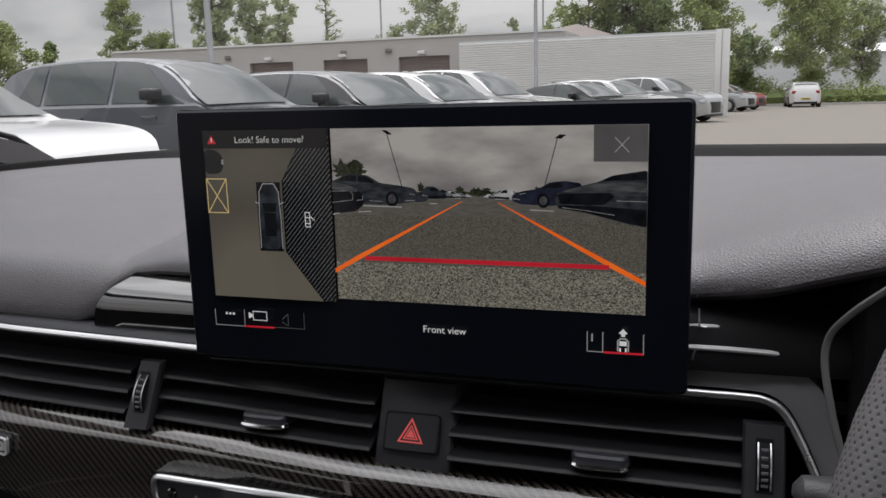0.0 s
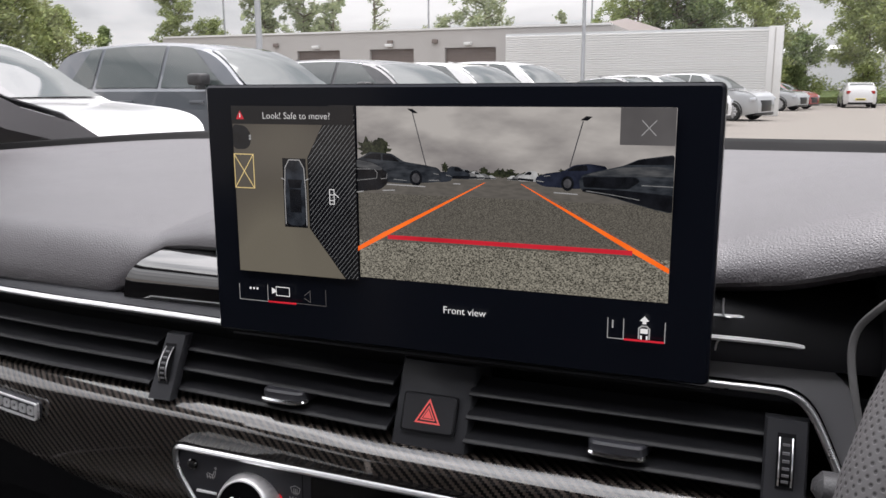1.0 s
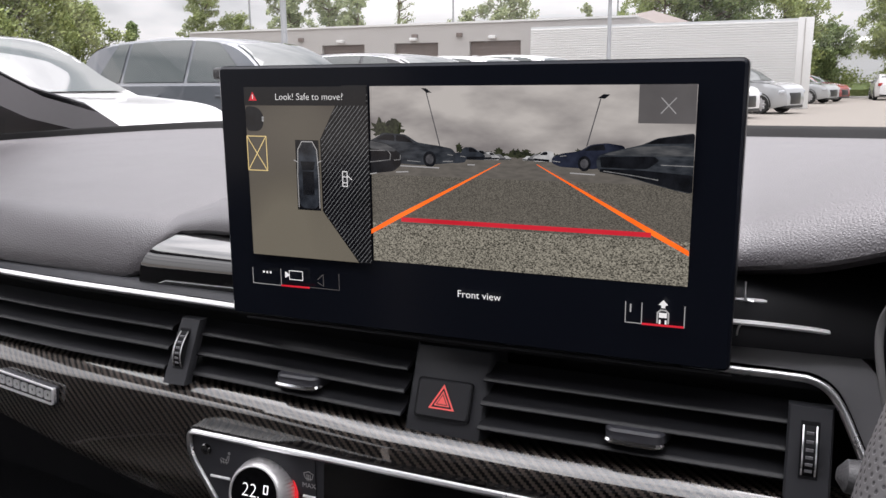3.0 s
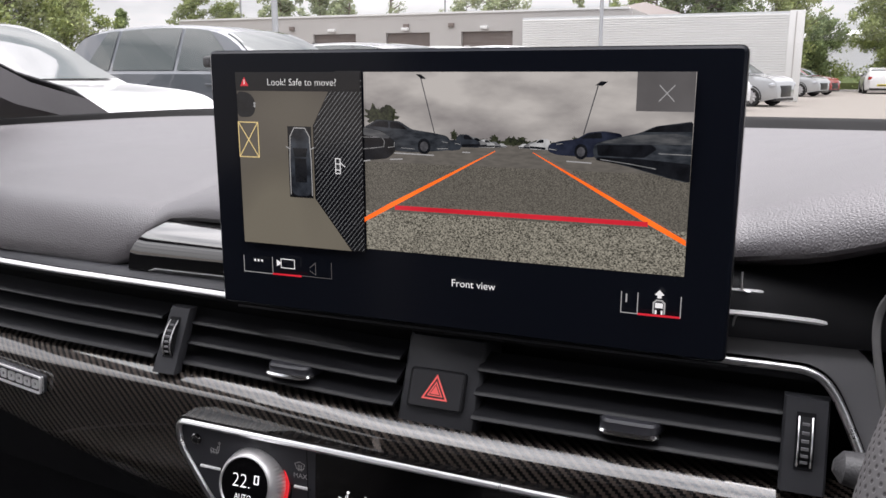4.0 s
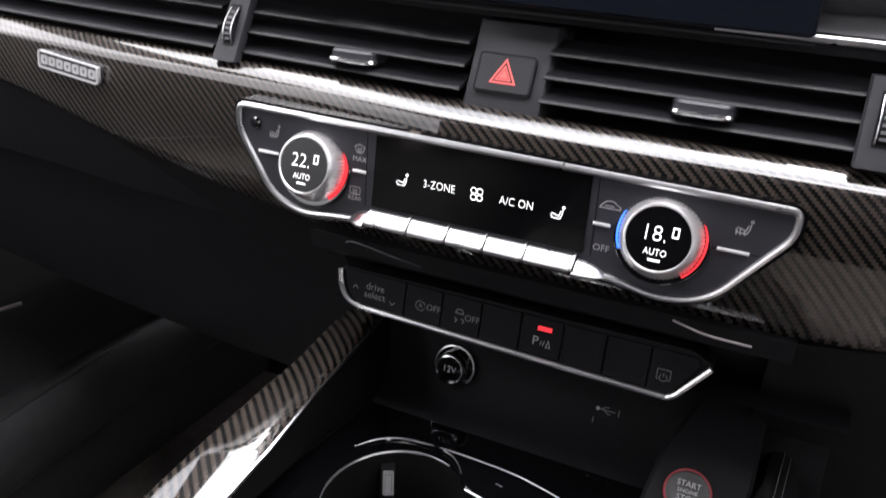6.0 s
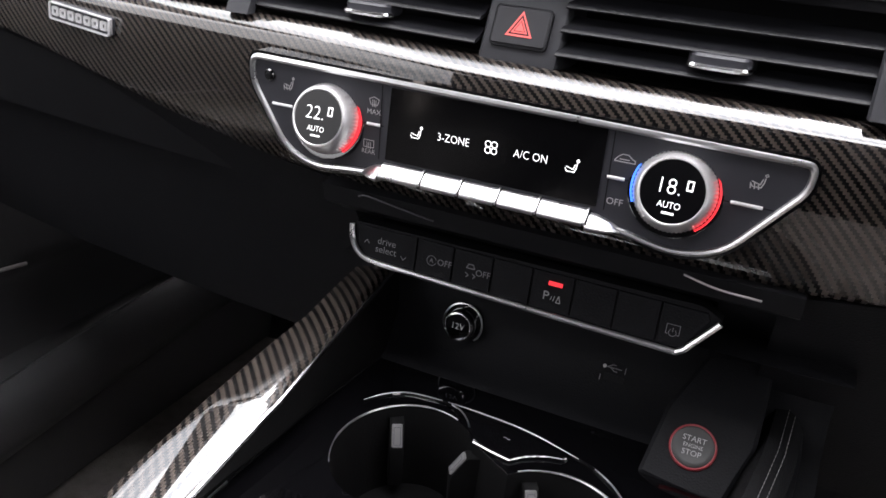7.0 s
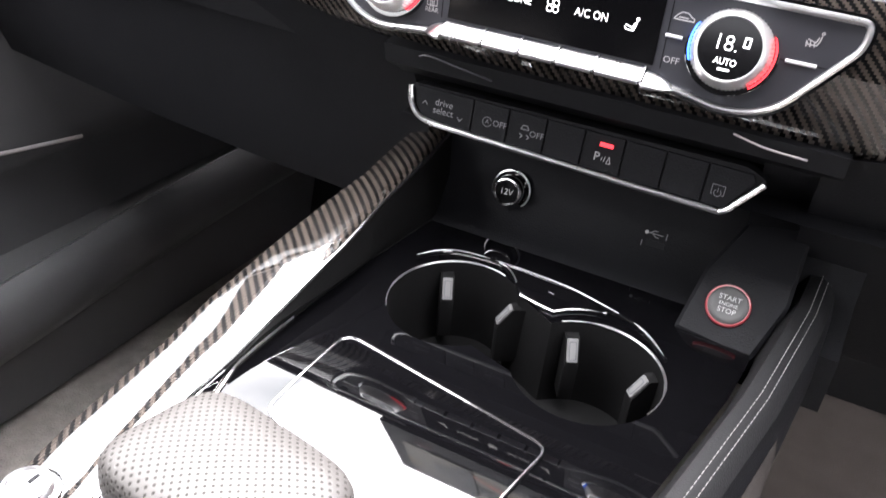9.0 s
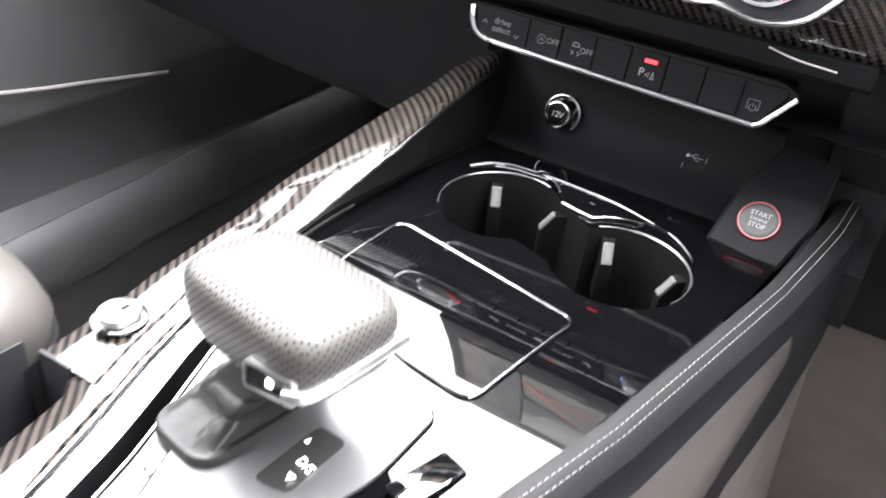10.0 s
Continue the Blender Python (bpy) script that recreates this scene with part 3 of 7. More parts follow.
def thumbwheel(x0, x1, slant):
    """A vent's housing between two grilles, with a knurled wheel in a slot."""
    h = new("vent_housing")
    h.parent = dash
    rings = []
    for z, k in ((0.999, 0.0), (0.9965, -0.0015), (0.98, 0), (0.9640, 0.0), (0.9625, 0.002)):
        t = (0.999 - z) / 0.043
        y = vy(z) - 0.004 + sweep(x0)
        rings.append([(x0 + slant * t, y, z), (x0 + 0.001 + slant * t, y - 0.002, z), (x1 - 0.001 + slant * t * 0.5, y - 0.002, z), (x1 + slant * t * 0.5, y, z), (x1 + slant * t * 0.5, y + 0.004, z), (x0 + slant * t, y + 0.004, z)])
    part("housing_face", loft(rings), HOUSING, h)
    c = (x0 + x1) / 2 + slant * 0.4
    zc, half = 0.9825, 0.0096

    def face(dz, lift):
        return vy(zc + dz) - 0.0063 - lift + sweep(x0)

    part("wheel_slot", loft([[(c + dx, face(dz, 0.0), zc + dz) for dz in (-0.0112, 0.0, 0.0112)] for dx in (-0.0038, 0.0038)], closed=False), DEEP, h)
    arc = [(dz, face(dz, 0.0004 + 0.0036 * (1 - (dz / half) ** 2))) for dz in np.linspace(-half, half, 15)]
    w = part("thumbwheel", loft([[(c + dx, y, zc + dz) for dz, y in arc] for dx in (-0.0026, 0.0026)], closed=False), DEEP, h)
    for dx in (-0.0027, 0.0027):
        part("wheel_rim", tube([(c + dx, y - 0.0002, zc + dz) for dz, y in arc], 0.00042, 5), SATIN, w, "chrome edge")
    for i in range(6):
        dz = -0.0073 + i * 0.0029
        y = face(dz, 0.0004 + 0.0036 * (1 - (dz / half) ** 2))
        part("wheel_mark", box(-0.0015, 0.0015, -0.0004, 0.0004, -0.0006, 0.0006), DIMPRINT, w, m=pose(c, y, zc + dz))
    return h


thumbwheel(-0.1752, -0.1597, -0.005)
thumbwheel(0.1675, 0.1860, 0.0)

# hazard switch block
hz = thing("hazard_switch", "black square hazard switch with a red triangle", "switch")
rings = []
for z in (1.0015, 0.9985, 0.975, 0.9610, 0.9590):
    y = vy(z) + 0.0030
    i = 0.0012 if z in (1.0015, 0.9590) else 0.0
    rings.append([(-0.0172, y + 0.006, z), (-0.0160 + i, y + 0.0012 + i, z), (-0.0148 + i, y + i, z), (0.0252 - i, y + i, z), (0.0264 - i, y + 0.0012 + i, z), (0.0276, y + 0.006, z), (0.0276, 0.03, z), (-0.0172, 0.03, z)])
part("surround", loft(rings), HOUSING, hz)
lean = math.degrees(math.atan2(0.020, 0.045))
at_hz = pose(0.0040, vy(0.975) + 0.0026, 0.9775, -lean)
part("button", plate(rounded(rect(-0.0146, 0.0146, -0.0098, 0.0098), 0.0022), -0.0014, 0.004, bevel=0.0007), PLASTIC, hz, m=at_hz)
part("button_gap", ring_plate(rounded(rect(-0.0153, 0.0153, -0.0105, 0.0105), 0.0026), rounded(rect(-0.0145, 0.0145, -0.0097, 0.0097), 0.0022), -0.0006, 0.003), DEEP, hz, m=at_hz)
tri = [(-0.0072, -0.0052), (0.0072, -0.0052), (0.0, 0.0078)]
mid = (0.0, -0.0009)
part("triangle_outline", ring_plate([(a, b) for a, b in tri], [(mid[0] + (a - mid[0]) * 0.80, mid[1] + (b - mid[1]) * 0.80) for a, b in tri], -0.0018, -0.0015), RED_SOFT, hz, "backlit red outline", m=at_hz)
part("triangle_outline", ring_plate([(mid[0] + (a - mid[0]) * 0.60, mid[1] + (b - mid[1]) * 0.60) for a, b in tri], [(mid[0] + (a - mid[0]) * 0.45, mid[1] + (b - mid[1]) * 0.45) for a, b in tri], -0.0018, -0.0015), RED_SOFT, hz, "backlit red outline", m=at_hz)
part("triangle_fill", shape([[(mid[0] + (a - mid[0]) * 0.36, mid[1] + (b - mid[1]) * 0.36) for a, b in tri]], -0.0018), RED_SOFT, hz, m=at_hz)


# carbon fascia under the vents
def carbon_low(x):
    return lerp(x, (-0.66, -0.45, -0.36, -0.31, -0.26, -0.21, -0.165, -0.12, -0.08, 0.10, 0.15, 0.19, 0.30, 0.60), (0.94, 0.930, 0.919, 0.910, 0.9003, 0.8895, 0.8805, 0.8765, 0.874, 0.8745, 0.8732, 0.878, 0.90, 0.93))


def fascia_y(z):
    return lerp(z, (0.86, 0.873, 0.880, 0.888, 0.898, 0.912, 0.925, 0.938, 0.9495, 0.953), (-0.0030, -0.0095, -0.0140, -0.0178, -0.0208, -0.0226, -0.0231, -0.0227, -0.0212, -0.0208))


rings = []
for x in np.linspace(-0.66, 0.60, 84):
    lo = carbon_low(x)
    back = sweep(x)
    up = lerp(x, (-0.1, 0.05), (0.0020, -0.0012))
    ring = [(x, y + back, z + up) for y, z in ((0.008, 0.9600), (-0.002, 0.9606), (-0.0100, 0.9609), (-0.0114, 0.9607), (-0.0122, 0.9603), (-0.0134, 0.9596), (-0.0146, 0.9588), (-0.0166, 0.9572), (-0.0184, 0.9555), (-0.0198, 0.9539), (-0.0203, 0.9531), (-0.0205, 0.9523), (-0.0206, 0.9518), (-0.0212, 0.9495))]
    for t in (0.08, 0.16, 0.3, 0.5, 0.7, 0.85, 0.95):
        z = 0.9495 + up + (lo - 0.9495 - up) * t
        ring.append((x, fascia_y(z) + back, z))
    ring += [(x, fascia_y(lo) + back + 0.001, lo), (x, fascia_y(lo) + back + 0.006, lo - 0.003), (x, 0.03 + back, lo + 0.002)]
    rings.append(ring)
fascia = part("carbon_fascia", loft(rings, closed=False), CARBON_FACE, dash, "lacquered carbon twill fascia")
uv_planar(fascia, lambda c: (c.x, c.z + 0.8 * max(0.0, c.y - sweep(c.x) + 0.0228)))

# metal badge at the passenger's end of the fascia
badge = thing("fascia_badge", "small silver badge plate on the carbon fascia", "badge")
at_b = pose(-0.2975, -0.0242 + sweep(-0.2975), 0.9422, -2, 3.5, -6)
poly = rounded(rect(-0.0295, 0.0295, -0.0059, 0.0059), 0.0022)
part("badge_plate", plate(poly, -0.0016, 0.004), HOUSING, badge, m=at_b)
part("badge_rim", ring_plate(poly, inset(poly, 0.0011), -0.003, 0.0), BRIGHTTRIM, badge, "chrome rim", m=at_b)
for i in range(7):
    x = -0.0237 + i * 0.0079
    mark = rounded(rect(x - 0.0031, x + 0.0031, -0.0030, 0.0030), 0.0014)
    part("badge_mark", ring_plate(mark, inset(mark, 0.0019), -0.0026, -0.001), BRIGHTTRIM, badge, m=at_b)


# ---- lower dash, glovebox side and centre stack ----
lower = thing("lower_dash", "black lower dashboard with glovebox panel", "dashboard")
rings = []
for x in np.linspace(-0.66, -0.098, 12):
    lo = carbon_low(x)
    b = sweep(x)
    rings.append([(x, 0.03 + b, lo + 0.002), (x, -0.006 + b, lo - 0.004), (x, 0.01 + b, lo - 0.03), (x, 0.035 + b, 0.81), (x, 0.045 + b, 0.755), (x, 0.062 + b, 0.712), (x, 0.10 + b, 0.690), (x, 0.40, 0.66)])
part("glovebox_panel", loft(rings, closed=False), FOOTWELL, lower)
rings = []
for x in np.linspace(0.155, 0.66, 10):
    lo = carbon_low(x)
    rings.append([(x, 0.03, lo + 0.002), (x, -0.008, lo - 0.004), (x, 0.005, lo - 0.03), (x, 0.06, 0.78), (x, 0.13, 0.66), (x, 0.40, 0.58)])
part("knee_panel", loft(rings, closed=False), FOOTWELL, lower)
prof = [(0.03, 0.884), (-0.015, 0.874), (-0.012, 0.862), (0.006, 0.853), (0.010, 0.850), (0.03, 0.850)]
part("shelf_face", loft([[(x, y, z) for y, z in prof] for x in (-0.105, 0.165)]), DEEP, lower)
part("slot_handle", tube(curve_points([(-0.079, -0.017, 0.8715), (-0.072, -0.0185, 0.8735), (-0.05, -0.019, 0.871), (-0.030, -0.018, 0.868)], 5), [0.0005] * 16, 6), SLAT, lower)
part("slot_handle", tube(curve_points([(0.108, -0.018, 0.873), (0.125, -0.020, 0.8705), (0.146, -0.017, 0.8685)], 5), 0.0006, 6), DOORSTRIP, lower)
# open tray with its back wall
prof = [(0.005, 0.824), (0.040, 0.818), (0.062, 0.80), (0.0585, 0.775), (0.055, 0.762), (0.040, 0.749), (0.028, 0.743), (0.018, 0.7395), (0.018, 0.70), (0.10, 0.70), (0.10, 0.83)]
part("tray_wall", loft([[(x, y, z) for y, z in prof] for x in (-0.10, 0.20)]), FOOTWELL, lower)
# dark cheek beside the switches, down to the console's leather
rings = []
for x in np.linspace(0.126, 0.66, 20):
    lo = carbon_low(x)
    rings.append([(x, 0.02, lo + 0.002), (x, -0.006, lo - 0.004), (x, 0.004, lo - 0.020), (x, 0.022 + 0.1 * (x - 0.126), 0.835), (x, 0.046 + 0.2 * (x - 0.126), 0.800), (x, 0.075 + 0.3 * (x - 0.126), 0.765), (x, 0.11, 0.70), (x, 0.13, 0.64)])
part("tray_cheek", loft(rings, closed=False), FOOTWELL, lower)
part("footwell_carpet", loft([[(x, y, z) for y, z in ((0.133, 0.644), (0.15, 0.58), (0.17, 0.48), (0.22, 0.34), (0.28, 0.262))] for x in np.linspace(0.17, 0.66, 12)], closed=False), FOOTCARPET, lower, "grey-brown carpet in the driver's footwell")

# ---- climate controls ----
clim = thing("climate_panel", "black climate panel with two lit dials and silver keys", "climate control")
outline = [(-0.1465, 0.9455), (-0.1465, 0.930), (-0.124, 0.8945), (-0.104, 0.8865), (-0.072, 0.8905), (0.074, 0.8905), (0.100, 0.8845), (0.1235, 0.8905), (0.154, 0.929), (0.154, 0.942)]
outline = rounded(outline, [0.006, 0.008, 0.012, 0.02, 0.02, 0.02, 0.02, 0.014, 0.007, 0.005], 6)
FY = -0.0245
part("panel_face", plate(inset(outline, 0.0018), FY - 0.0005, 0.0), SLAT, clim)
mid_line = inset(outline, 0.0010)
part("chrome_frame", tube([(x, FY - 0.0014, z) for x, z in mid_line + mid_line[:2]], 0.0017, 8, up=(0, 1, 0)), SATIN, clim, "chrome outline")
part("black_border", ring_plate(inset(outline, -0.0022), inset(outline, 0.0002), FY - 0.0012, -0.01), GLOSS, clim)
part("display_glass", plate(rounded([(-0.0585, 0.9005), (0.0605, 0.9005), (0.0605, 0.9405), (-0.0565, 0.9405)], 0.0006, 2), FY - 0.0012, 0.0), READOUT, clim, "dark glass readout")
ty = FY - 0.0016
for s, x, z, size in (("3-ZONE", -0.0188, 0.9193, 0.0062), ("A/C ON", 0.0240, 0.9190, 0.0062)):
    lettering(s, size, pose(x, ty, z, 90), WHITE_LED, clim, "readout_text", thin=-0.00008, narrow=0.84)


def seat_icon(cx, cz, k=1.0):
    return [[(cx + a * k, cz + b * k) for a, b in line] for line in (((-0.0038, -0.002), (-0.0028, -0.0036), (0.0018, -0.0036), (0.0028, -0.001), (0.0032, 0.0018)), ((0.0026, 0.0034), (0.0036, 0.0042), (0.0042, 0.0032), (0.0032, 0.0026), (0.0026, 0.0034)), ((-0.0034, -0.0008), (0.0010, -0.0020), (0.0020, 0.0010)))]


part("seat_symbol", strokes(seat_icon(-0.0403, 0.9192, 0.85), 0.00045, ty), WHITE_LED, clim)
part("seat_symbol", strokes(seat_icon(0.0456, 0.9188, 0.85), 0.00045, ty), WHITE_LED, clim)
fan = []
for k in range(4):
    a = radians(45 + 90 * k)
    fan.append([(0.0025 + 0.0024 * math.cos(a) + 0.0016 * math.cos(b), 0.9195 + 0.0024 * math.sin(a) + 0.0016 * math.sin(b)) for b in np.linspace(0, 2 * math.pi, 11)])
part("fan_symbol", strokes(fan, 0.0004, ty), WHITE_LED, clim)

# key divisions and small symbols
lines = [[(-0.062, 0.9425), (-0.0625, 0.900)], [(0.064, 0.9425), (0.0645, 0.900)], [(-0.073, 0.9186), (-0.0605, 0.9186)], [(0.0625, 0.9170), (0.0740, 0.9170)], [(-0.1355, 0.9190), (-0.117, 0.9190)], [(0.119, 0.9171), (0.141, 0.9171)]]
for line in lines:
    part("key_gap", strokes([line], 0.0006, FY - 0.0009), DEEP, clim)
for x0, x1, z in ((-0.1325, -0.1189, 0.9190), (-0.0706, -0.0625, 0.9186), (0.0635, 0.0721, 0.9170), (0.1217, 0.1360, 0.9171)):
    part("key_marker", tube([(x0, FY - 0.0008, z), (x1, FY - 0.0008, z)], 0.0009, 8), BRIGHTTRIM, clim, "small silver bar")
lettering("MAX", 0.0040, pose(-0.0665, FY - 0.0012, 0.9255, 90), PRINT, clim, "key_text")
lettering("REAR", 0.0036, pose(-0.0690, FY - 0.0012, 0.9029, 90), PRINT, clim, "key_text")
lettering("OFF", 0.0048, pose(0.0692, FY - 0.0012, 0.9050, 90), PRINT, clim, "key_text")
part("demist_symbol", strokes([[(-0.0695, 0.9325), (-0.0665, 0.9338), (-0.0635, 0.9325), (-0.0645, 0.9295), (-0.0685, 0.9295), (-0.0695, 0.9325)], [(-0.0675, 0.9285), (-0.0675, 0.932)], [(-0.0665, 0.9285), (-0.0665, 0.932)], [(-0.0655, 0.9285), (-0.0655, 0.932)]], 0.0004, FY - 0.0012), PRINT, clim)
part("demist_symbol", strokes([[(-0.0720, 0.9055), (-0.0720, 0.9095), (-0.0658, 0.9095), (-0.0658, 0.9055), (-0.0720, 0.9055)], [(-0.0700, 0.9047), (-0.0700, 0.9082)], [(-0.0689, 0.9047), (-0.0689, 0.9082)], [(-0.0678, 0.9047), (-0.0678, 0.9082)]], 0.0004, FY - 0.0012), PRINT, clim)
part("recirculation_symbol", strokes([[(0.0658, 0.9260), (0.0673, 0.9280), (0.0693, 0.9295), (0.0723, 0.9295), (0.0743, 0.9278), (0.0758, 0.9272), (0.0758, 0.9258), (0.0658, 0.9258)], [(0.0683, 0.9270), (0.0728, 0.9270)]], 0.0005, FY - 0.0012), PRINT, clim)
for cx, z0 in ((-0.1212, 0.9322), (0.1316, 0.9297)):
    part("seat_heat_symbol", strokes(seat_icon(cx, z0, 0.85) + [[(cx - 0.003 + i * 0.0018, z0 - 0.0040), (cx - 0.0034 + i * 0.0018, z0 - 0.0015)] for i in range(3)], 0.0005, FY - 0.0012), PRINT, clim)
part("light_sensor", plate(disc(-0.1344, 0.9349, 0.0034, 20), FY - 0.0022, FY, bevel=0.0008), GLOSS, clim, "small round black sensor")
part("sensor_eye", plate(disc(-0.1344, 0.9349, 0.0018, 16), FY - 0.0028, FY, bevel=0.0006), DEEP, clim)

# silver keys under the readout
KEY = [(FY, 0.8985), (FY - 0.0022, 0.8980), (FY - 0.0030, 0.8974), (FY - 0.0076, 0.8934), (FY - 0.0082, 0.8925), (FY - 0.0079, 0.8912), (FY - 0.0060, 0.8901), (FY, 0.8896)]
edges = [-0.0600, -0.0340, -0.0115, 0.0100, 0.0318, 0.0575]
for a, b in zip(edges, edges[1:]):
    part("silver_key", loft([[(x, y, z) for y, z in KEY] for x in (a + 0.0009, b - 0.0012)]), SATIN, clim, "bright silver key")
    part("key_gap", loft([[(x, y + 0.0003, z - 0.0003) for y, z in KEY] for x in (b - 0.0014, b + 0.0011)]), DEEP, clim)
    part("key_rib", loft([[(x, y - 0.0009, z + 0.0009) for y, z in KEY] for x in (b - 0.0006, b + 0.0003)]), SATIN, clim, "raised silver rib")
for x0, x1 in ((-0.0600, -0.0720), (0.0578, 0.0750)):
    rings = []
    for t in np.linspace(0, 1, 9):
        k = max(0.06, math.cos(t * math.pi / 2) ** 0.8)
        rings.append([(x0 + (x1 - x0) * t, FY + (y - FY) * (0.25 + 0.75 * k) - 0.0006, 0.8915 - 0.0004 * t + (z - 0.8930) * k) for y, z in KEY])
    part("key_end", loft(rings), SATIN, clim, "tapered silver end")


def dial(cx, text, blue):
    d = new("temperature_dial")
    d.parent = clim
    d.matrix_basis = pose(cx, FY, 0.9165, -15)
    part("dial_base", plate(disc(0, 0, 0.0225, 48), -0.0012, 0.008, bevel=0.0004), GLOSS, d)
    bm = bmesh.new()
    n = 120
    rings = []
    for y, r, k in ((0.002, 0.0196, 1), (-0.0030, 0.0194, 1), (-0.0100, 0.0172, 1), (-0.0120, 0.0166, 0), (-0.0129, 0.0160, 0), (-0.0131, 0.0152, 0), (-0.0120, 0.0145, 0)):
        rings.append([((r + (0.0005 if k and i % 2 else 0)) * math.cos(2 * math.pi * i / n), y, (r + (0.0005 if k and i % 2 else 0)) * math.sin(2 * math.pi * i / n)) for i in range(n)])
    part("dial_ring", loft(rings, cap=False), DIALMETAL, d, "knurled silver ring")
    part("dial_face", plate(disc(0, 0, 0.0148, 48), -0.0124, -0.001), READOUT, d, "black round readout")
    yy = -0.0127
    lettering(text, 0.0106, pose(-0.0020, yy, 0.0020, 90), WHITE_LED, d, "dial_text", thin=-0.00018, narrow=0.95)
    part("degree_box", strokes([[(0.0062, 0.0020), (0.0086, 0.0020), (0.0086, 0.0062), (0.0062, 0.0062), (0.0062, 0.0020)]], 0.0007, yy), WHITE_LED, d)
    lettering("AUTO", 0.0044, pose(-0.0002, yy, -0.0064, 90), WHITE_LED, d, "dial_text", thin=-0.00003, narrow=0.88)
    part("dial_bar", plate(rect(-0.0028, 0.0028, -0.0105, -0.0096), yy - 0.0001, yy + 0.0004), WHITE_LED, d)
    def arc(a0, a1):
        return loft([[(r * math.cos(radians(a)), y, r * math.sin(radians(a))) for r, y in ((0.0202, -0.0012), (0.0202, -0.0032), (0.0210, -0.0029), (0.0212, -0.0012))] for a in np.linspace(a0, a1, 24)])

    part("red_arc", arc(76, -52), RED_LED, d, "lit red arc")
    if blue:
        part("blue_arc", arc(206, 104), BLUE_LED, d, "lit blue arc")


dial(-0.0950, "22.", False)
dial(0.0966, "18.", True)

# ---- row of switches above the tray ----
row = thing("switch_row", "row of black switches with a bright lower edge", "switch panel")
at_row = pose(0, -0.0035, 0.8386, -8)
part("backing", plate(rounded([(-0.0905, 0.0105), (-0.087, -0.008), (-0.074, -0.0135), (0.113, -0.0165), (0.132, 0.0065), (0.120, 0.0125)], 0.004), 0.0005, 0.012), DEEP, row, m=at_row)
pts = curve_points([(-0.0905, -0.0005, 0.0085), (-0.0888, -0.001, -0.001), (-0.0835, -0.001, -0.0085), (-0.073, -0.001, -0.0118), (-0.045, -0.001, -0.0128), (0.02, -0.001, -0.0143), (0.100, -0.001, -0.0155), (0.1125, -0.001, -0.0148), (0.1195, -0.001, -0.0075), (0.1300, -0.0005, 0.0055)], 5)
part("bright_edge", tube(pts, 0.0018, 8), SATIN, row, "bright chrome edge", m=at_row)
cuts = [-0.0875, -0.0455, -0.0215, 0.0030, 0.0270, 0.0515, 0.0755, 0.0995, 0.1290]
for i, (a, b) in enumerate(zip(cuts, cuts[1:])):
    lo = -0.0112 - 0.0022 * i / 7
    poly = rect(a + 0.0004, b - 0.0004, lo, 0.0098)
    if i == 0:
        poly = [(a + 0.0015, 0.0098), (a + 0.0032, -0.0040), (a + 0.011, lo), (b - 0.0004, lo), (b - 0.0004, 0.0098)]
    if i == 7:
        poly = [(a + 0.0004, 0.0098), (a + 0.0004, lo), (b - 0.016, lo), (b - 0.004, 0.0055), (b - 0.006, 0.0098)]
    part("switch", plate(poly, -0.0008, 0.004, bevel=0.0005), FOOTWELL, row, m=at_row)
py = -0.0012
lettering("drive", 0.0062, at_row @ pose(-0.0655, py, 0.0020, 90), DIMPRINT, row, "switch_text")
lettering("select", 0.0062, at_row @ pose(-0.0655, py, -0.0032, 90), DIMPRINT, row, "switch_text")
lettering("OFF", 0.0054, at_row @ pose(-0.0265, py, -0.0015, 90), DIMPRINT, row, "switch_text")
lettering("OFF", 0.0054, at_row @ pose(-0.0020, py, -0.0018, 90), DIMPRINT, row, "switch_text")
lettering("A", 0.0040, at_row @ pose(-0.0350, py, -0.0015, 90), DIMPRINT, row, "switch_text")
part("auto_ring", strokes([[(-0.0350 + 0.0030 * math.cos(a), -0.0015 + 0.0030 * math.sin(a)) for a in np.linspace(0.3, 6.0, 14)]], 0.0004, py), DIMPRINT, row, m=at_row)
part("skid_symbol", strokes([[(-0.0125, 0.0000), (-0.0115, 0.0024), (-0.0085, 0.0024), (-0.0075, 0.0000), (-0.0125, 0.0000)], [(-0.0128, -0.0030), (-0.0110, -0.0042), (-0.0122, -0.0055)], [(-0.0084, -0.0030), (-0.0066, -0.0042), (-0.0078, -0.0055)]], 0.0006, py), DIMPRINT, row, m=at_row)
lettering("P", 0.0075, at_row @ pose(0.0365, py, -0.0040, 90), PRINT, row, "switch_text")
part("park_waves", strokes([[(0.0395, -0.0055), (0.0400, -0.0035)], [(0.0410, -0.0060), (0.0417, -0.0030)], [(0.0428, -0.0065), (0.0440, -0.0025), (0.0452, -0.0065), (0.0428, -0.0065)]], 0.0004, py), PRINT, row, m=at_row)
part("park_light", plate(rect(0.0370, 0.0450, 0.0028, 0.0050), -0.0016, -0.0008), RED_LED, row, "lit red lamp", m=at_row)
part("chevron", strokes([[(-0.0805, -0.0010), (-0.0788, 0.0010), (-0.0771, -0.0010)]], 0.0005, py), DIMPRINT, row, m=at_row)
part("chevron", strokes([[(-0.0552, -0.0040), (-0.0535, -0.0060), (-0.0518, -0.0040)]], 0.0005, py), DIMPRINT, row, m=at_row)
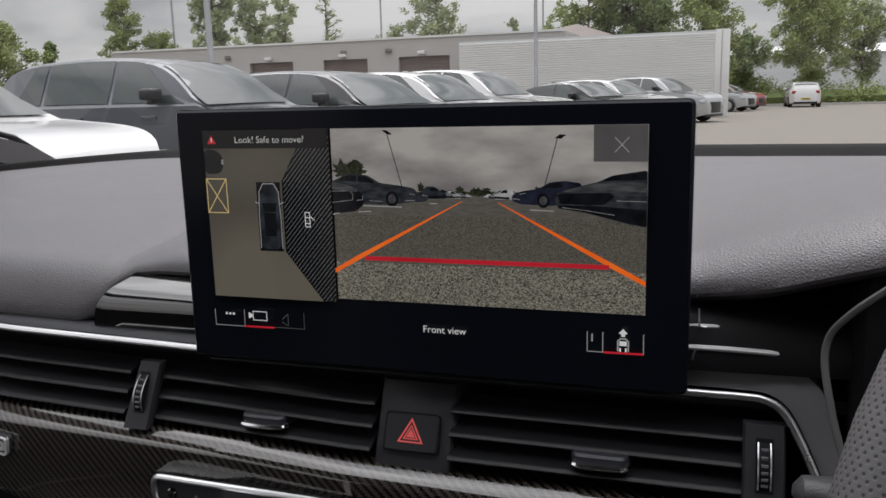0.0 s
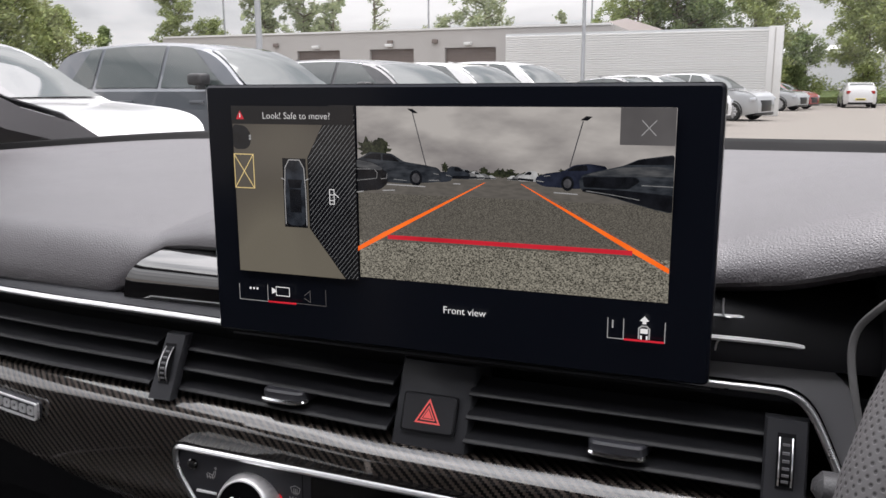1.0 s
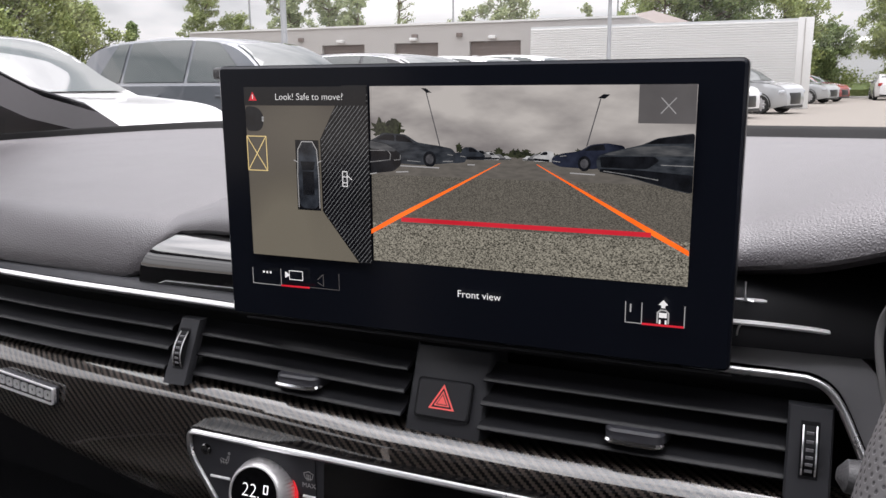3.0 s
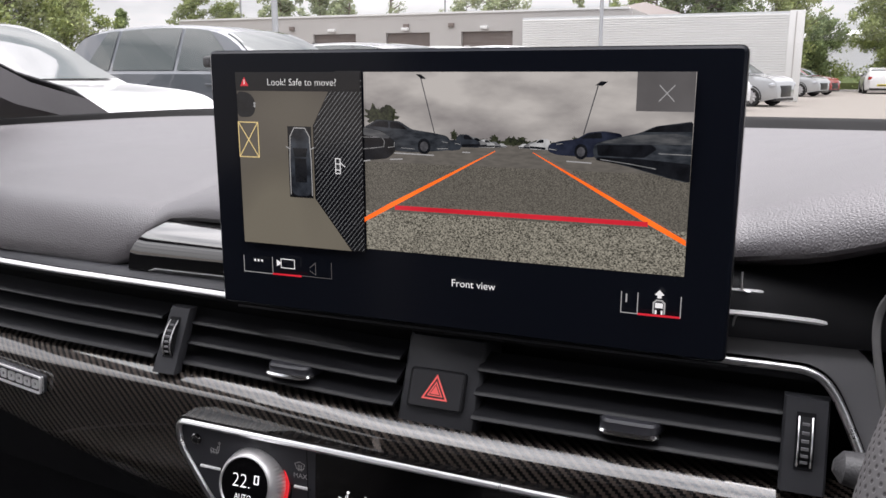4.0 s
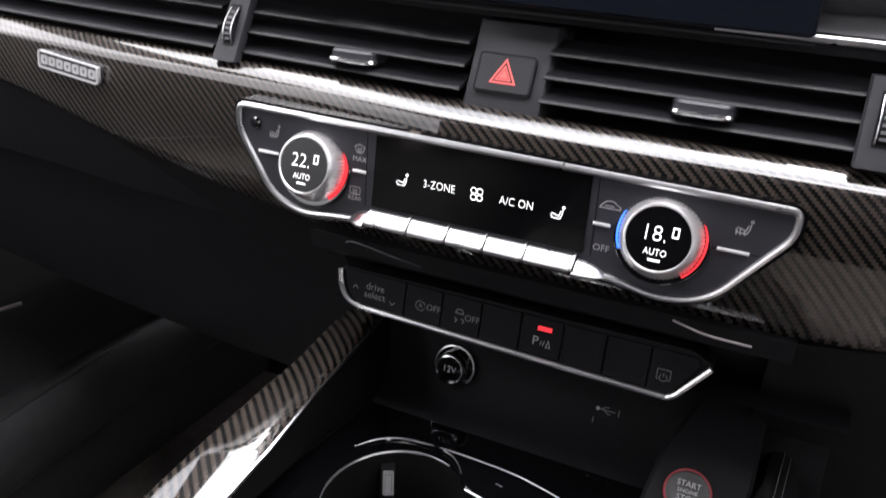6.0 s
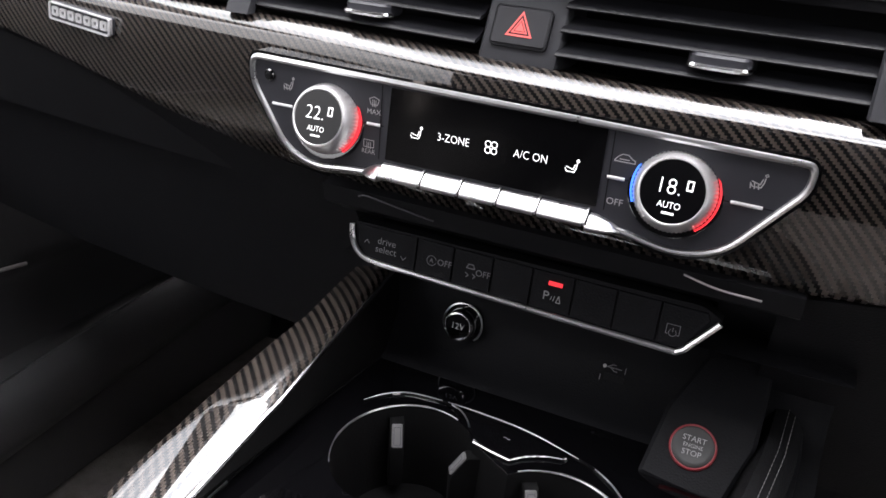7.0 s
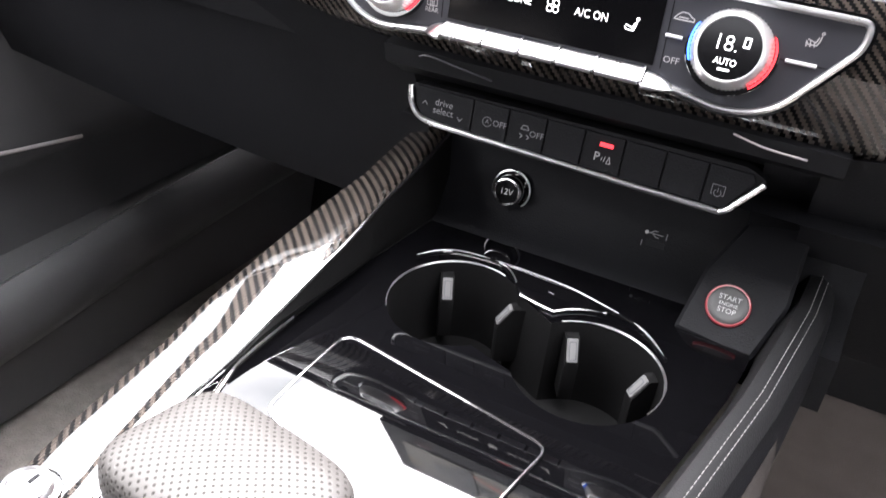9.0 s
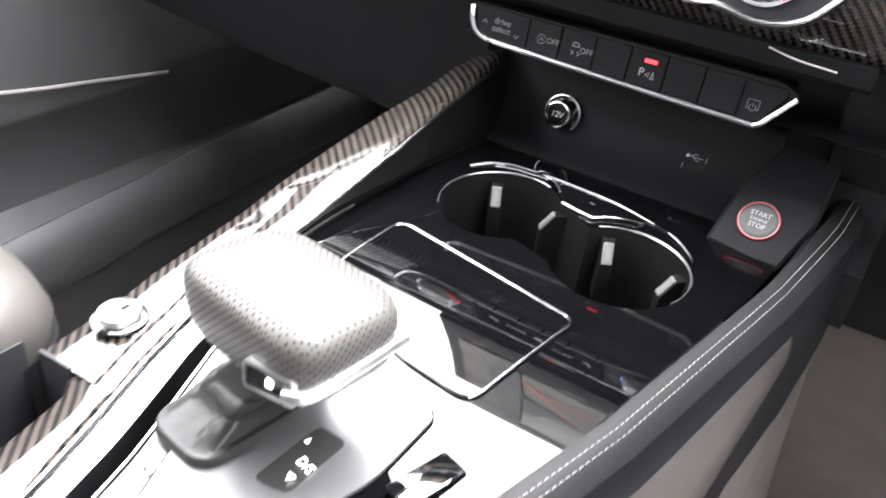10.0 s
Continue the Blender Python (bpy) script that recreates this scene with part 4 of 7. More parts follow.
part("screen_symbol", strokes([[(0.1050, -0.0065), (0.1040, -0.0065), (0.1040, -0.0010), (0.1110, -0.0010), (0.1110, -0.0065), (0.1098, -0.0065)], [(0.1075 + 0.0020 * math.cos(a), -0.0055 + 0.0020 * math.sin(a)) for a in np.linspace(2.2, 7.2, 12)], [(0.1075, -0.0050), (0.1075, -0.0028)]], 0.0004, py), DIMPRINT, row, m=at_row)

# ---- socket, port and start button ----
sock = thing("power_socket", "round black twelve volt socket cover with chrome rim", "socket", pose(-0.0335, 0.0575, 0.7665, -12))
def turned(profile, n=32, cap=True):
    """A body of revolution about y: pairs of depth and radius."""
    return loft([[(r * math.cos(2 * math.pi * i / n), y, r * math.sin(2 * math.pi * i / n)) for i in range(n)] for y, r in profile], cap=cap)
part("collar", turned([(0.004, 0.0145), (-0.003, 0.0145), (-0.0045, 0.0135), (-0.0045, 0.0115), (0.0, 0.011)]), GLOSS, sock)
part("collar_rim", turned([(-0.0040, 0.0148), (-0.0050, 0.0145), (-0.0052, 0.0138), (-0.0045, 0.0134)], cap=False), SATIN, sock, "thin metal rim")
part("cap", turned([(0.0, 0.0112), (-0.010, 0.0112), (-0.0125, 0.0108), (-0.0138, 0.0098), (-0.0142, 0.0085), (-0.0136, 0.0083), (-0.0136, 0.001)]), GLOSS, sock)
part("cap_rim", turned([(-0.0132, 0.0108), (-0.0148, 0.0098), (-0.0150, 0.0089), (-0.0140, 0.0086)], cap=False), CHROME, sock, "chrome rim")
lettering("12V", 0.0062, pose(0, -0.0139, 0.0, 90), PRINT, sock, "cap_text")
usb = thing("usb_port", "small black port with a printed symbol on the tray wall", "port", pose(0.0715, 0.0545, 0.7640, -22))
part("port_cover", plate(rounded(rect(-0.0045, 0.0085, -0.0085, -0.0020), 0.0008), -0.0012, 0.002), DEEP, usb)
part("port_symbol", strokes([[(-0.0050, 0.0025), (0.0060, 0.0025)], [(-0.0030, 0.0025), (0.0, 0.0045), (0.0020, 0.0045)], [(-0.0010, 0.0025), (0.0015, 0.0005), (0.0035, 0.0005)], [(-0.0065, -0.0070), (-0.0065, -0.0035)], [(0.0085, 0.0005), (0.0085, 0.0045)]], 0.0006, -0.0030), DIMPRINT, usb)
part("port_dot", plate(disc(-0.0050, 0.0025, 0.0012, 12), -0.0031, -0.002), PRINT, usb)


# ---- centre console ----
con = thing("centre_console", "black centre console with gloss plate and carbon edge", "console")


def deck(y):
    """Height of the gloss deck: slightly crowned, it falls gently towards the rear."""
    t = min(1.0, max(0.0, (-0.105 - y) / 0.25))
    return 0.7412 - 0.022 * t * t * (3 - 2 * t) + 0.0013 * math.exp(-(((y + 0.175) / 0.04) ** 2))


def ledge_left(y):
    return lerp(y, (-0.46, -0.374, -0.343, -0.28, -0.18, -0.06, 0.03), (-0.030, -0.0466, -0.0545, -0.074, -0.090, -0.086, -0.078))


def deck_left(y):
    return lerp(y, (-0.46, -0.374, -0.343, -0.28, -0.22, -0.18, -0.06, 0.03), (-0.018, -0.0345, -0.0425, -0.063, -0.080, -0.0895, -0.086, -0.078))


def deck_right(y):
    return lerp(y, (-0.46, -0.295, -0.2422, -0.1786, -0.1172, -0.057, -0.02, 0.0, 0.03), (0.052, 0.0930, 0.1080, 0.1235, 0.1365, 0.1480, 0.1520, 0.1500, 0.146))


CUPS = (((-0.0185, -0.0600), (0.0410, 0.0470)), ((0.0730, -0.0775), (0.0435, 0.0455)))


def cup_outline():
    """One outline round both cup wells, joined by a short neck."""
    (a, ra), (b, rb) = CUPS
    pts = [(a[0] + ra[0] * math.cos(radians(t)), a[1] + ra[1] * math.sin(radians(t))) for t in np.linspace(38, 312, 36)]
    pts += [(b[0] + rb[0] * math.cos(radians(t)), b[1] + rb[1] * math.sin(radians(t))) for t in np.linspace(215, 498, 36)]
    return pts


# deck with the wells cut out of it
hole = cup_outline()
bm = bmesh.new()
ys = np.linspace(0.022, -0.126, 12)
border = [(deck_left(y), y) for y in ys] + [(deck_right(y), y) for y in ys[::-1]]
ov = [bm.verts.new((x, y, deck(y))) for x, y in border]
iv = [bm.verts.new((x, y, deck(y))) for x, y in hole]
oe = [bm.edges.new((ov[i], ov[(i + 1) % len(ov)])) for i in range(len(ov))]
ie = [bm.edges.new((iv[i], iv[(i + 1) % len(iv)])) for i in range(len(iv))]
bmesh.ops.triangle_fill(bm, edges=oe + ie, use_beauty=True)
part("deck_plate", bm, DECKGLOSS, con, "piano black deck", smooth=True)
part("deck_plate", loft([[(deck_left(y) + (deck_right(y) - deck_left(y)) * t, y, deck(y)) for t in (0, 0.25, 0.5, 0.75, 1)] for y in np.linspace(-0.126, -0.46, 48)], closed=False), DECKGLOSS, con, "piano black deck that falls to the rear")
# well walls, floor and lip
depth = 0.058
# the wells' darkness is painted in, by the near-black plastic
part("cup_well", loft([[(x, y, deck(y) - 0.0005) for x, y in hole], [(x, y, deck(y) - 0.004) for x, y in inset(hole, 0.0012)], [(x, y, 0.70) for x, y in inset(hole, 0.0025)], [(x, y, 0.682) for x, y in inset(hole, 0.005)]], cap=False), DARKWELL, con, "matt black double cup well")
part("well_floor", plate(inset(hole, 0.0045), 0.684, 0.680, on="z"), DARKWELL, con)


def lip(points, r, name, mat, label=""):
    part(name, tube(points, r, 6), mat, con, label)


lipc = [(x, y, deck(y) + 0.0006) for x, y in hole]
lip(lipc[4:24], [0.0004] * 4 + [0.0008] * 12 + [0.0004] * 4, "cup_lip", SATIN, "thin bright lip")
lip(lipc[51:71], [0.0004] * 4 + [0.0009] * 12 + [0.0004] * 4, "cup_lip", SATIN, "thin bright lip")
lip([(0.0132, -0.0325, deck(-0.02) + 0.0018), (0.0260, -0.0355, deck(-0.02) + 0.0018), (0.0375, -0.0374, deck(-0.02) + 0.0018), (0.0435, -0.0305, deck(-0.02) + 0.0018), (0.0497, -0.0262, deck(-0.02) + 0.0018), (0.0570, -0.0226, deck(-0.02) + 0.0018), (0.0645, -0.0208, deck(-0.02) + 0.0018)], [0.0009, 0.0009, 0.0009, 0.0009, 0.0008, 0.0006, 0.0003], "cup_lip", CHROME, "thin bright lip")
# raised rear rim round the wells
rim = curve_points([(-0.0633, -0.0278, 0), (-0.0542, -0.0146, 0), (-0.0417, -0.0065, 0), (-0.0257, -0.0038, 0), (-0.0139, -0.0030, 0), (0.010, -0.0032, 0), (0.0383, -0.0055, 0), (0.0693, -0.0140, 0), (0.0835, -0.0191, 0), (0.0965, -0.0285, 0), (0.1096, -0.0437, 0)], 6)
part("rear_rim", tube([(p.x, p.y, deck(p.y) + 0.0005) for p in rim], 0.0012, 8), GLOSS, con)
for a, b, r in ((0, 22, 0.00055), (23, 44, 0.0005), (48, 60, 0.0006)):
    k = b - a
    part("rim_edge", tube([(p.x, p.y - 0.0004, deck(p.y) + 0.0015) for p in rim[a:b]], [r * min(1.0, 0.3 + 3 * min(i, k - 1 - i) / k) for i in range(k)], 6), SATIN, con, "thin bright rim line")
# raised insert between the wells
neck = rounded([(-0.0120, -0.0058), (0.0390, -0.0085), (0.0680, -0.0170), (0.0650, -0.0208), (0.0497, -0.0255), (0.0375, -0.0366), (0.0132, -0.0318), (0.0030, -0.0190)], 0.003, 3)
part("neck_insert", plate(neck, deck(-0.02) + 0.0018, deck(-0.02) - 0.001, bevel=0.0006, on="z"), GLOSS, con, "gloss insert between the cup wells")
part("insert_edge", tube(curve_points([(-0.0130, -0.0050, 0.7430), (-0.0056, -0.0080, 0.7430), (0.0010, -0.0140, 0.7430), (0.0056, -0.0205, 0.7430)], 5), 0.0005, 6), SATIN, con)
# spring fingers that hold a cup
for x, y, a in ((-0.0388, -0.0290, 30), (0.0116, -0.0358, -60), (0.0542, -0.0445, 28), (0.1045, -0.0565, -54)):
    f = new("cup_finger")
    f.parent = con
    f.matrix_basis = pose(x, y, 0.7300, 0, 0, a)
    prof = [(0.010, 0.0045), (-0.0005, 0.0045), (-0.0015, 0.0040), (-0.0096, -0.0082), (-0.0100, -0.0095), (-0.0095, -0.036), (0.010, -0.036)]
    part("finger_block", loft([[(x, y - g * (y < 0.005), z - g) for y, z in prof] for x, g in ((-0.0044, -0.0006), (-0.0038, 0.0), (0.0038, 0.0), (0.0044, -0.0006))]), DARKWELL, f)
    slope = pose(0, -0.0015, 0.0044, -35)
    pad = part("finger_pad", plate(rounded(rect(-0.0034, 0.0034, -0.0142, 0.0004), 0.0012), -0.0010, 0.0008, bevel=0.0005), RUBBER, f, m=slope)
    part("pad_inlay", ring_plate(rounded(rect(-0.0022, 0.0022, -0.0128, -0.0016), 0.0008), rounded(rect(-0.0018, 0.0018, -0.0124, -0.0020), 0.0006), -0.0012, -0.0008), SLAT, pad)
lettering("~", 0.008, pose(0.0295, -0.0195, deck(-0.014) + 0.0022, 0, 0, -8), DIMPRINT, con, "deck_mark")

# flap with a bright outline, turned a little to the driver
flap = [(-0.0535, -0.1262), (0.0770, -0.1480), (0.0605, -0.2290), (0.0150, -0.2245), (-0.0565, -0.1960)]
flap = rounded(flap, [0.010, 0.008, 0.010, 0.02, 0.006], 6)


def on_deck(poly, lift, bm=None, low=None, crown=0.0):
    """A convex piece laid on the deck, in strips that follow its fall."""
    bm = bm or bmesh.new()
    top = [bm.verts.new((x, y, deck(y) + lift)) for x, y in poly]
    lo_y, hi_y = min(p[1] for p in poly), max(p[1] for p in poly)
    strips = []
    for y in np.linspace(hi_y - 1e-5, lo_y + 1e-5, 28):
        cut = []
        for (xa, ya), (xb, yb) in zip(poly, poly[1:] + poly[:1]):
            if (ya - y) * (yb - y) < 0:
                cut.append(xa + (xb - xa) * (y - ya) / (yb - ya))
        if len(cut) >= 2:
            z = deck(y) + lift + crown * (1 - ((2 * y - hi_y - lo_y) / (hi_y - lo_y)) ** 2)
            strips.append([(min(cut), y, z), (max(cut), y, z)])
    loft(strips, closed=False, bm=bm)
    if low is not None:
        bot = [bm.verts.new((x, y, deck(y) + low)) for x, y in poly]
        for i in range(len(poly)):
            j = (i + 1) % len(poly)
            bm.faces.new((top[i], top[j], bot[j], bot[i]))
    return bm


def dense(poly, step=0.006):
    out = []
    for i, p in enumerate(poly):
        q = poly[(i + 1) % len(poly)]
        k = max(1, int(math.dist(p, q) / step))
        out += [(p[0] + (q[0] - p[0]) * t / k, p[1] + (q[1] - p[1]) * t / k) for t in range(k)]
    return out


part("deck_flap", on_deck(flap, 0.0014, low=-0.001, crown=0.0004), DECKGLOSS, con, "piano black flap")
loop = dense(flap)
part("flap_outline", tube([(x, y, deck(y) + 0.0014) for x, y in loop + loop[:2]], 0.0009, 6), CHROME, con, "thin chrome outline")
# selector plate
gate = rounded([(0.022, -0.2365), (0.0525, -0.2435), (0.0500, -0.292), (0.022, -0.368), (-0.016, -0.374), (-0.034, -0.325), (-0.034, -0.252)], [0.01, 0.008, 0.01, 0.01, 0.008, 0.01, 0.01], 5)
part("selector_plate", on_deck(gate, 0.0020, low=-0.001), PLATEBLACK, con, "satin grey selector plate")
gl = dense(gate)
part("plate_seam", tube([(x, y, deck(y) + 0.0015) for x, y in gl + gl[:2]], 0.0006, 5), DEEP, con)
win = rounded([(0.0075, -0.3205), (0.0250, -0.3175), (0.0285, -0.2815), (0.0120, -0.2815)], 0.004, 4)
part("selector_window", on_deck(win, 0.0026, low=0.001), WINDOWGREY, con, "dark selector readout")
DZ = deck(-0.30) + 0.0036
lettering("D/S", 0.0066, pose(0.0222, -0.3030, DZ, 0, 0, -14), WHITE_LED, con, "selector_text")
lettering("P", 0.005, pose(0.0226, -0.2880, DZ, 0, 0, -14), RED_SOFT, con, "selector_text")
bm = bmesh.new()
for pts in (((0.0190, -0.3100), (0.0240, -0.3106), (0.0210, -0.3142)), ((0.0120, -0.2922), (0.0150, -0.2926), (0.0138, -0.2892))):
    bm = bmesh.new()
    bm.faces.new([bm.verts.new((x, y, DZ)) for x, y in pts])
    part("selector_arrow", bm, WHITE_LED, con)
for x, y, w in ((-0.0345, -0.3395, 0.0030), (-0.0300, -0.3415, 0.0024)):
    part("plate_mark", box(-w, w, -0.0009, 0.0009, 0.0, 0.0002), PRINT, con, m=pose(x, y, deck(y) + 0.0024, 0, 0, 60))
# small keys beside the plate
for x, y, a in ((0.0690, -0.278, 6), (0.0560, -0.325, 6)):
    part("deck_key", box(-0.008, 0.008, -0.018, 0.018, 0.0, 0.004, 0.002), GLOSS, con, m=pose(x, y, deck(y), 0, 0, a - 22))

# carbon edge on the passenger's side
TY = (0.058, 0.023, -0.045, -0.10, -0.18, -0.24, -0.275, -0.33, -0.47)
TZ = (0.799, 0.795, 0.783, 0.770, 0.747, 0.735, 0.7285, 0.7245, 0.722)


def trim_z(y):
    return lerp(-y, [-v for v in TY], TZ)


def trim_out(y):
    return lerp(-y, (-0.058, -0.016, 0.018, 0.09, 0.15, 0.25, 0.316, 0.46), (-0.112, -0.112, -0.112, -0.1215, -0.1295, -0.1345, -0.131, -0.112))


def trim_in(y):
    return lerp(-y, (-0.058, -0.016, 0.09, 0.17, 0.21, 0.265, 0.30, 0.34, 0.38, 0.46), (-0.088, -0.084, -0.084, -0.091, -0.095, -0.0932, -0.085, -0.0720, -0.0590, -0.0430))


ring_y = np.linspace(0.056, -0.47, 44)
BIN = -0.326


def edge_ring(y, o):
    i, z = trim_in(y), trim_z(y)
    w = i - o
    return [(o - 0.004, y, z - 0.06), (o - 0.0035, y, z - 0.010), (o - 0.0020, y, z - 0.0058), (o + 0.0015, y, z - 0.0040), (o + w * 0.2, y, z - 0.0026), (o + w * 0.4, y, z - 0.0010), (o + w * 0.6, y, z + 0.0003), (o + w * 0.78, y, z + 0.0011), (o + w * 0.86, y, z + 0.0010), (i - 0.0015, y, z - 0.0002), (i, y, z - 0.0018)]


part("carbon_edge", loft([edge_ring(y, trim_out(y)) for y in np.linspace(0.056, BIN, 60)], closed=False), CARBON_TRIM, con, "lacquered carbon twill edge")
part("carbon_edge", loft([edge_ring(y, lerp(-y, (0.326, 0.331, 0.337, 0.372, 0.46), (-0.106, -0.0990, -0.0960, -0.0895, -0.074))) for y in np.linspace(BIN, -0.47, 16)], closed=False), CARBON_TRIM, con, "lacquered carbon twill edge")
zb = trim_z(BIN)
part("bin_end", plate([(trim_out(BIN) - 0.004, zb - 0.09), (-0.106, zb - 0.09), (-0.106, zb + 0.0004), (trim_out(BIN), zb - 0.001)], BIN - 0.0005, BIN + 0.001), PLASTIC, con)
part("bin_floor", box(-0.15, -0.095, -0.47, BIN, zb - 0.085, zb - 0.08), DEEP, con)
part("bin_side", loft([[(-0.150, y, zb - 0.08), (-0.146, y, zb - 0.004), (-0.143, y, zb - 0.003), (-0.141, y, zb - 0.08)] for y in (BIN, -0.40, -0.47)]), PLASTIC, con)
part("edge_chrome", tube([(trim_in(y) + 0.0014, y, trim_z(y) - 0.0018) for y in ring_y], 0.0014, 6), CHROME, con, "bright edge line")
rings, groove = [], []
for y in ring_y:
    i, z, l = trim_in(y) + 0.0022, trim_z(y) - 0.003, ledge_left(y)
    dz, r = deck(y), deck_left(y)
    rings.append([(i, y, z), (i + 0.002, y, min(z, dz + 0.010)), (min(l - 0.001, i + 0.010), y, dz + 0.0005), (l, y, dz)])
    groove.append([(l, y, dz), (l + 0.0005, y, dz - 0.03), (r - 0.0004, y, dz - 0.03), (r, y, dz)])
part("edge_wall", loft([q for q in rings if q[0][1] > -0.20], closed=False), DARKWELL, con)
part("edge_ledge", loft([q for q in rings if q[0][1] < -0.18], closed=False), GLOSS, con, "piano black ledge")
part("edge_groove", loft(groove, closed=False), DEEP, con, "dark groove beside the deck")
pts = [(deck_left(y) - 0.0006, y, deck(y) + 0.0008) for y in np.linspace(-0.13, -0.44, 20)]
part("deck_line", tube(pts, 0.0008, 5), SATIN, con)
# round knob and slot in the edge
kn = thing("volume_knob", "small round silver knob on the carbon console edge", "knob", pose(-0.1155, -0.2890, trim_z(-0.289) + 0.001))
def spun(profile, n=40, knurl=0):
    return loft([[((r + (0.0003 if knurl and i % 2 and k else 0)) * math.cos(2 * math.pi * i / n), (r + (0.0003 if knurl and i % 2 and k else 0)) * math.sin(2 * math.pi * i / n), z) for i in range(n)] for z, r, k in profile])
part("knob_base", spun(((0.0, 0.0145, 0), (0.0015, 0.0142, 0), (0.002, 0.012, 0), (0.002, 0.004, 0))), GLOSS, kn)
part("knob_body", spun(((0.001, 0.0108, 1), (0.0050, 0.0108, 1), (0.0062, 0.0104, 0), (0.0066, 0.0090, 0), (0.0056, 0.0080, 0), (0.0054, 0.002, 0)), 60, 1), SATIN, kn, "knurled silver body")
part("knob_mark", box(-0.0010, 0.0010, 0.001, 0.0068, 0.0055, 0.0060), DEEP, kn)
# leather side towards the driver, with twin stitching
def side_x(y):
    return lerp(y, (-0.46, -0.2893, -0.2214, -0.0673, 0.02, 0.1086, 0.20), (0.0680, 0.1105, 0.1295, 0.1620, 0.1750, 0.1810, 0.186))


def side_z(y):
    return lerp(y, (-0.46, -0.295, -0.10, 0.0, 0.06, 0.12, 0.20), (0.744, 0.747, 0.756, 0.762, 0.770, 0.79, 0.83))


sy = np.linspace(0.20, -0.46, 48)
rings = []
for y in sy:
    x, z = side_x(y), side_z(y)
    d = lerp(0.6, (0, 1), (deck_right(y), x - 0.010))
    rings.append([(d - 0.002, y, deck(y) - 0.004), (d + 0.0005, y, deck(y) + 0.003), (d + 0.003, y, lerp(0.5, (0, 1), (deck(y), z)) + 0.002), (x - 0.007, y, z + 0.0005), (x, y, z + 0.0012), (x + 0.006, y, z - 0.002), (x + 0.011, y, z - 0.009)])
part("leather_side", loft(rings, closed=False), LEATHER, con, "stitched black leather side")
def knee(y):
    """How far the side swells outwards below the stitching."""
    return lerp(y, (-0.46, -0.20, -0.07, 0.0), (0.036, 0.020, 0.002, 0.0))


rings = [[(side_x(y) + dx, y, z) for dx, z in ((0.0108, side_z(y) - 0.0088), (0.0130, side_z(y) - 0.016), (0.0140 + 0.15 * knee(y), side_z(y) - 0.024), (0.0145 + 0.8 * knee(y), side_z(y) - 0.034), (0.0150 + knee(y), side_z(y) - 0.042), (0.0150 + knee(y), side_z(y) - 0.06), (0.0120 + knee(y), 0.615), (0.0060, 0.611))] for y in sy]
part("side_panel", loft(rings, closed=False), FOOTWELL, con, "plain dark side panel")
# added strip, no separate part: paints the light along the top of the swell
part("knee_light_strip", loft([[(side_x(y) + dx, y, z) for dx, z in ((0.0146 + 0.15 * knee(y), side_z(y) - 0.0232), (0.0152 + 0.8 * knee(y), side_z(y) - 0.0332), (0.0157 + knee(y), side_z(y) - 0.0415), (0.0157 + knee(y), side_z(y) - 0.0415 - 0.5 * knee(y)))] for y in sy if y < -0.06], closed=False), KNEELIT, con, "paler strip painting the light on the side panel's swell")
part("tunnel_carpet", loft([[(side_x(y) + dx, y, z) for dx, z in ((0.009, 0.613), (0.012, 0.56), (0.020, 0.40), (0.035, 0.262))] for y in sy], closed=False), FOOTCARPET, con, "grey-brown carpeted tunnel side")
for off in (0.0, 0.0040):
    bm = bmesh.new()
    y = 0.10
    while y > -0.42:
        x, z = side_x(y) + off, side_z(y) + (0.0016 if off == 0 else -0.0004)
        x2, z2 = side_x(y - 0.0028) + off, side_z(y - 0.0028) + (0.0016 if off == 0 else -0.0004)
        tube([(x, y, z - 0.0002), ((x + x2) / 2, y - 0.0014, (z + z2) / 2 + 0.0003), (x2, y - 0.0028, z2 - 0.0002)], 0.00022, 4, bm=bm)
        y -= 0.0040
    tagged(part("stitching", bm, THREAD, con, "pale double stitching"), kind="stuff")
# passenger side of the console, down to the carpet
rings = []
for y in ring_y:
    o, z = trim_out(y) - 0.02 * (y < BIN), trim_z(y) - 0.02 * (y < BIN)
    rings.append([(o - 0.003, y, z - 0.010), (o - 0.006, y, z - 0.05), (o - 0.02, y, 0.5), (o - 0.03, y, 0.26)])
part("console_side", loft(rings, closed=False), PLASTIC, con)
part("console_rear", box(-0.13, 0.13, -1.3, -0.455, 0.26, 0.70, 0.02), LEATHER, con)

# start button on its sloping block
st = thing("start_button", "round start button with a red ring on a black block", "button")
at_s = pose(0.1310, 0.0095, 0.7575, -48)
blk = rounded([(-0.0260, -0.0230), (0.0215, -0.0285), (0.033, 0.010), (0.033, 0.062), (-0.0030, 0.062), (-0.0200, 0.020)], 0.003, 3)
part("block", plate(blk, 0.0, 0.03, bevel=0.0022), FOOTWELL, st, m=at_s)
part("ring", turned([(0.0, 0.0134), (-0.0016, 0.0134), (-0.0022, 0.0129), (-0.0022, 0.0122), (-0.0012, 0.0119)], cap=False), RED_RING, st, "glossy red ring", m=at_s)
part("cap", turned([(0.0, 0.0120), (-0.0020, 0.0120), (-0.0024, 0.0113), (-0.0022, 0.009), (-0.0018, 0.001)]), material("brushed_grey_cap", (0.055, 0.054, 0.054), 0.42, 0.4, vary=0.1, vary_scale=200), st, "brushed grey cap", m=at_s)
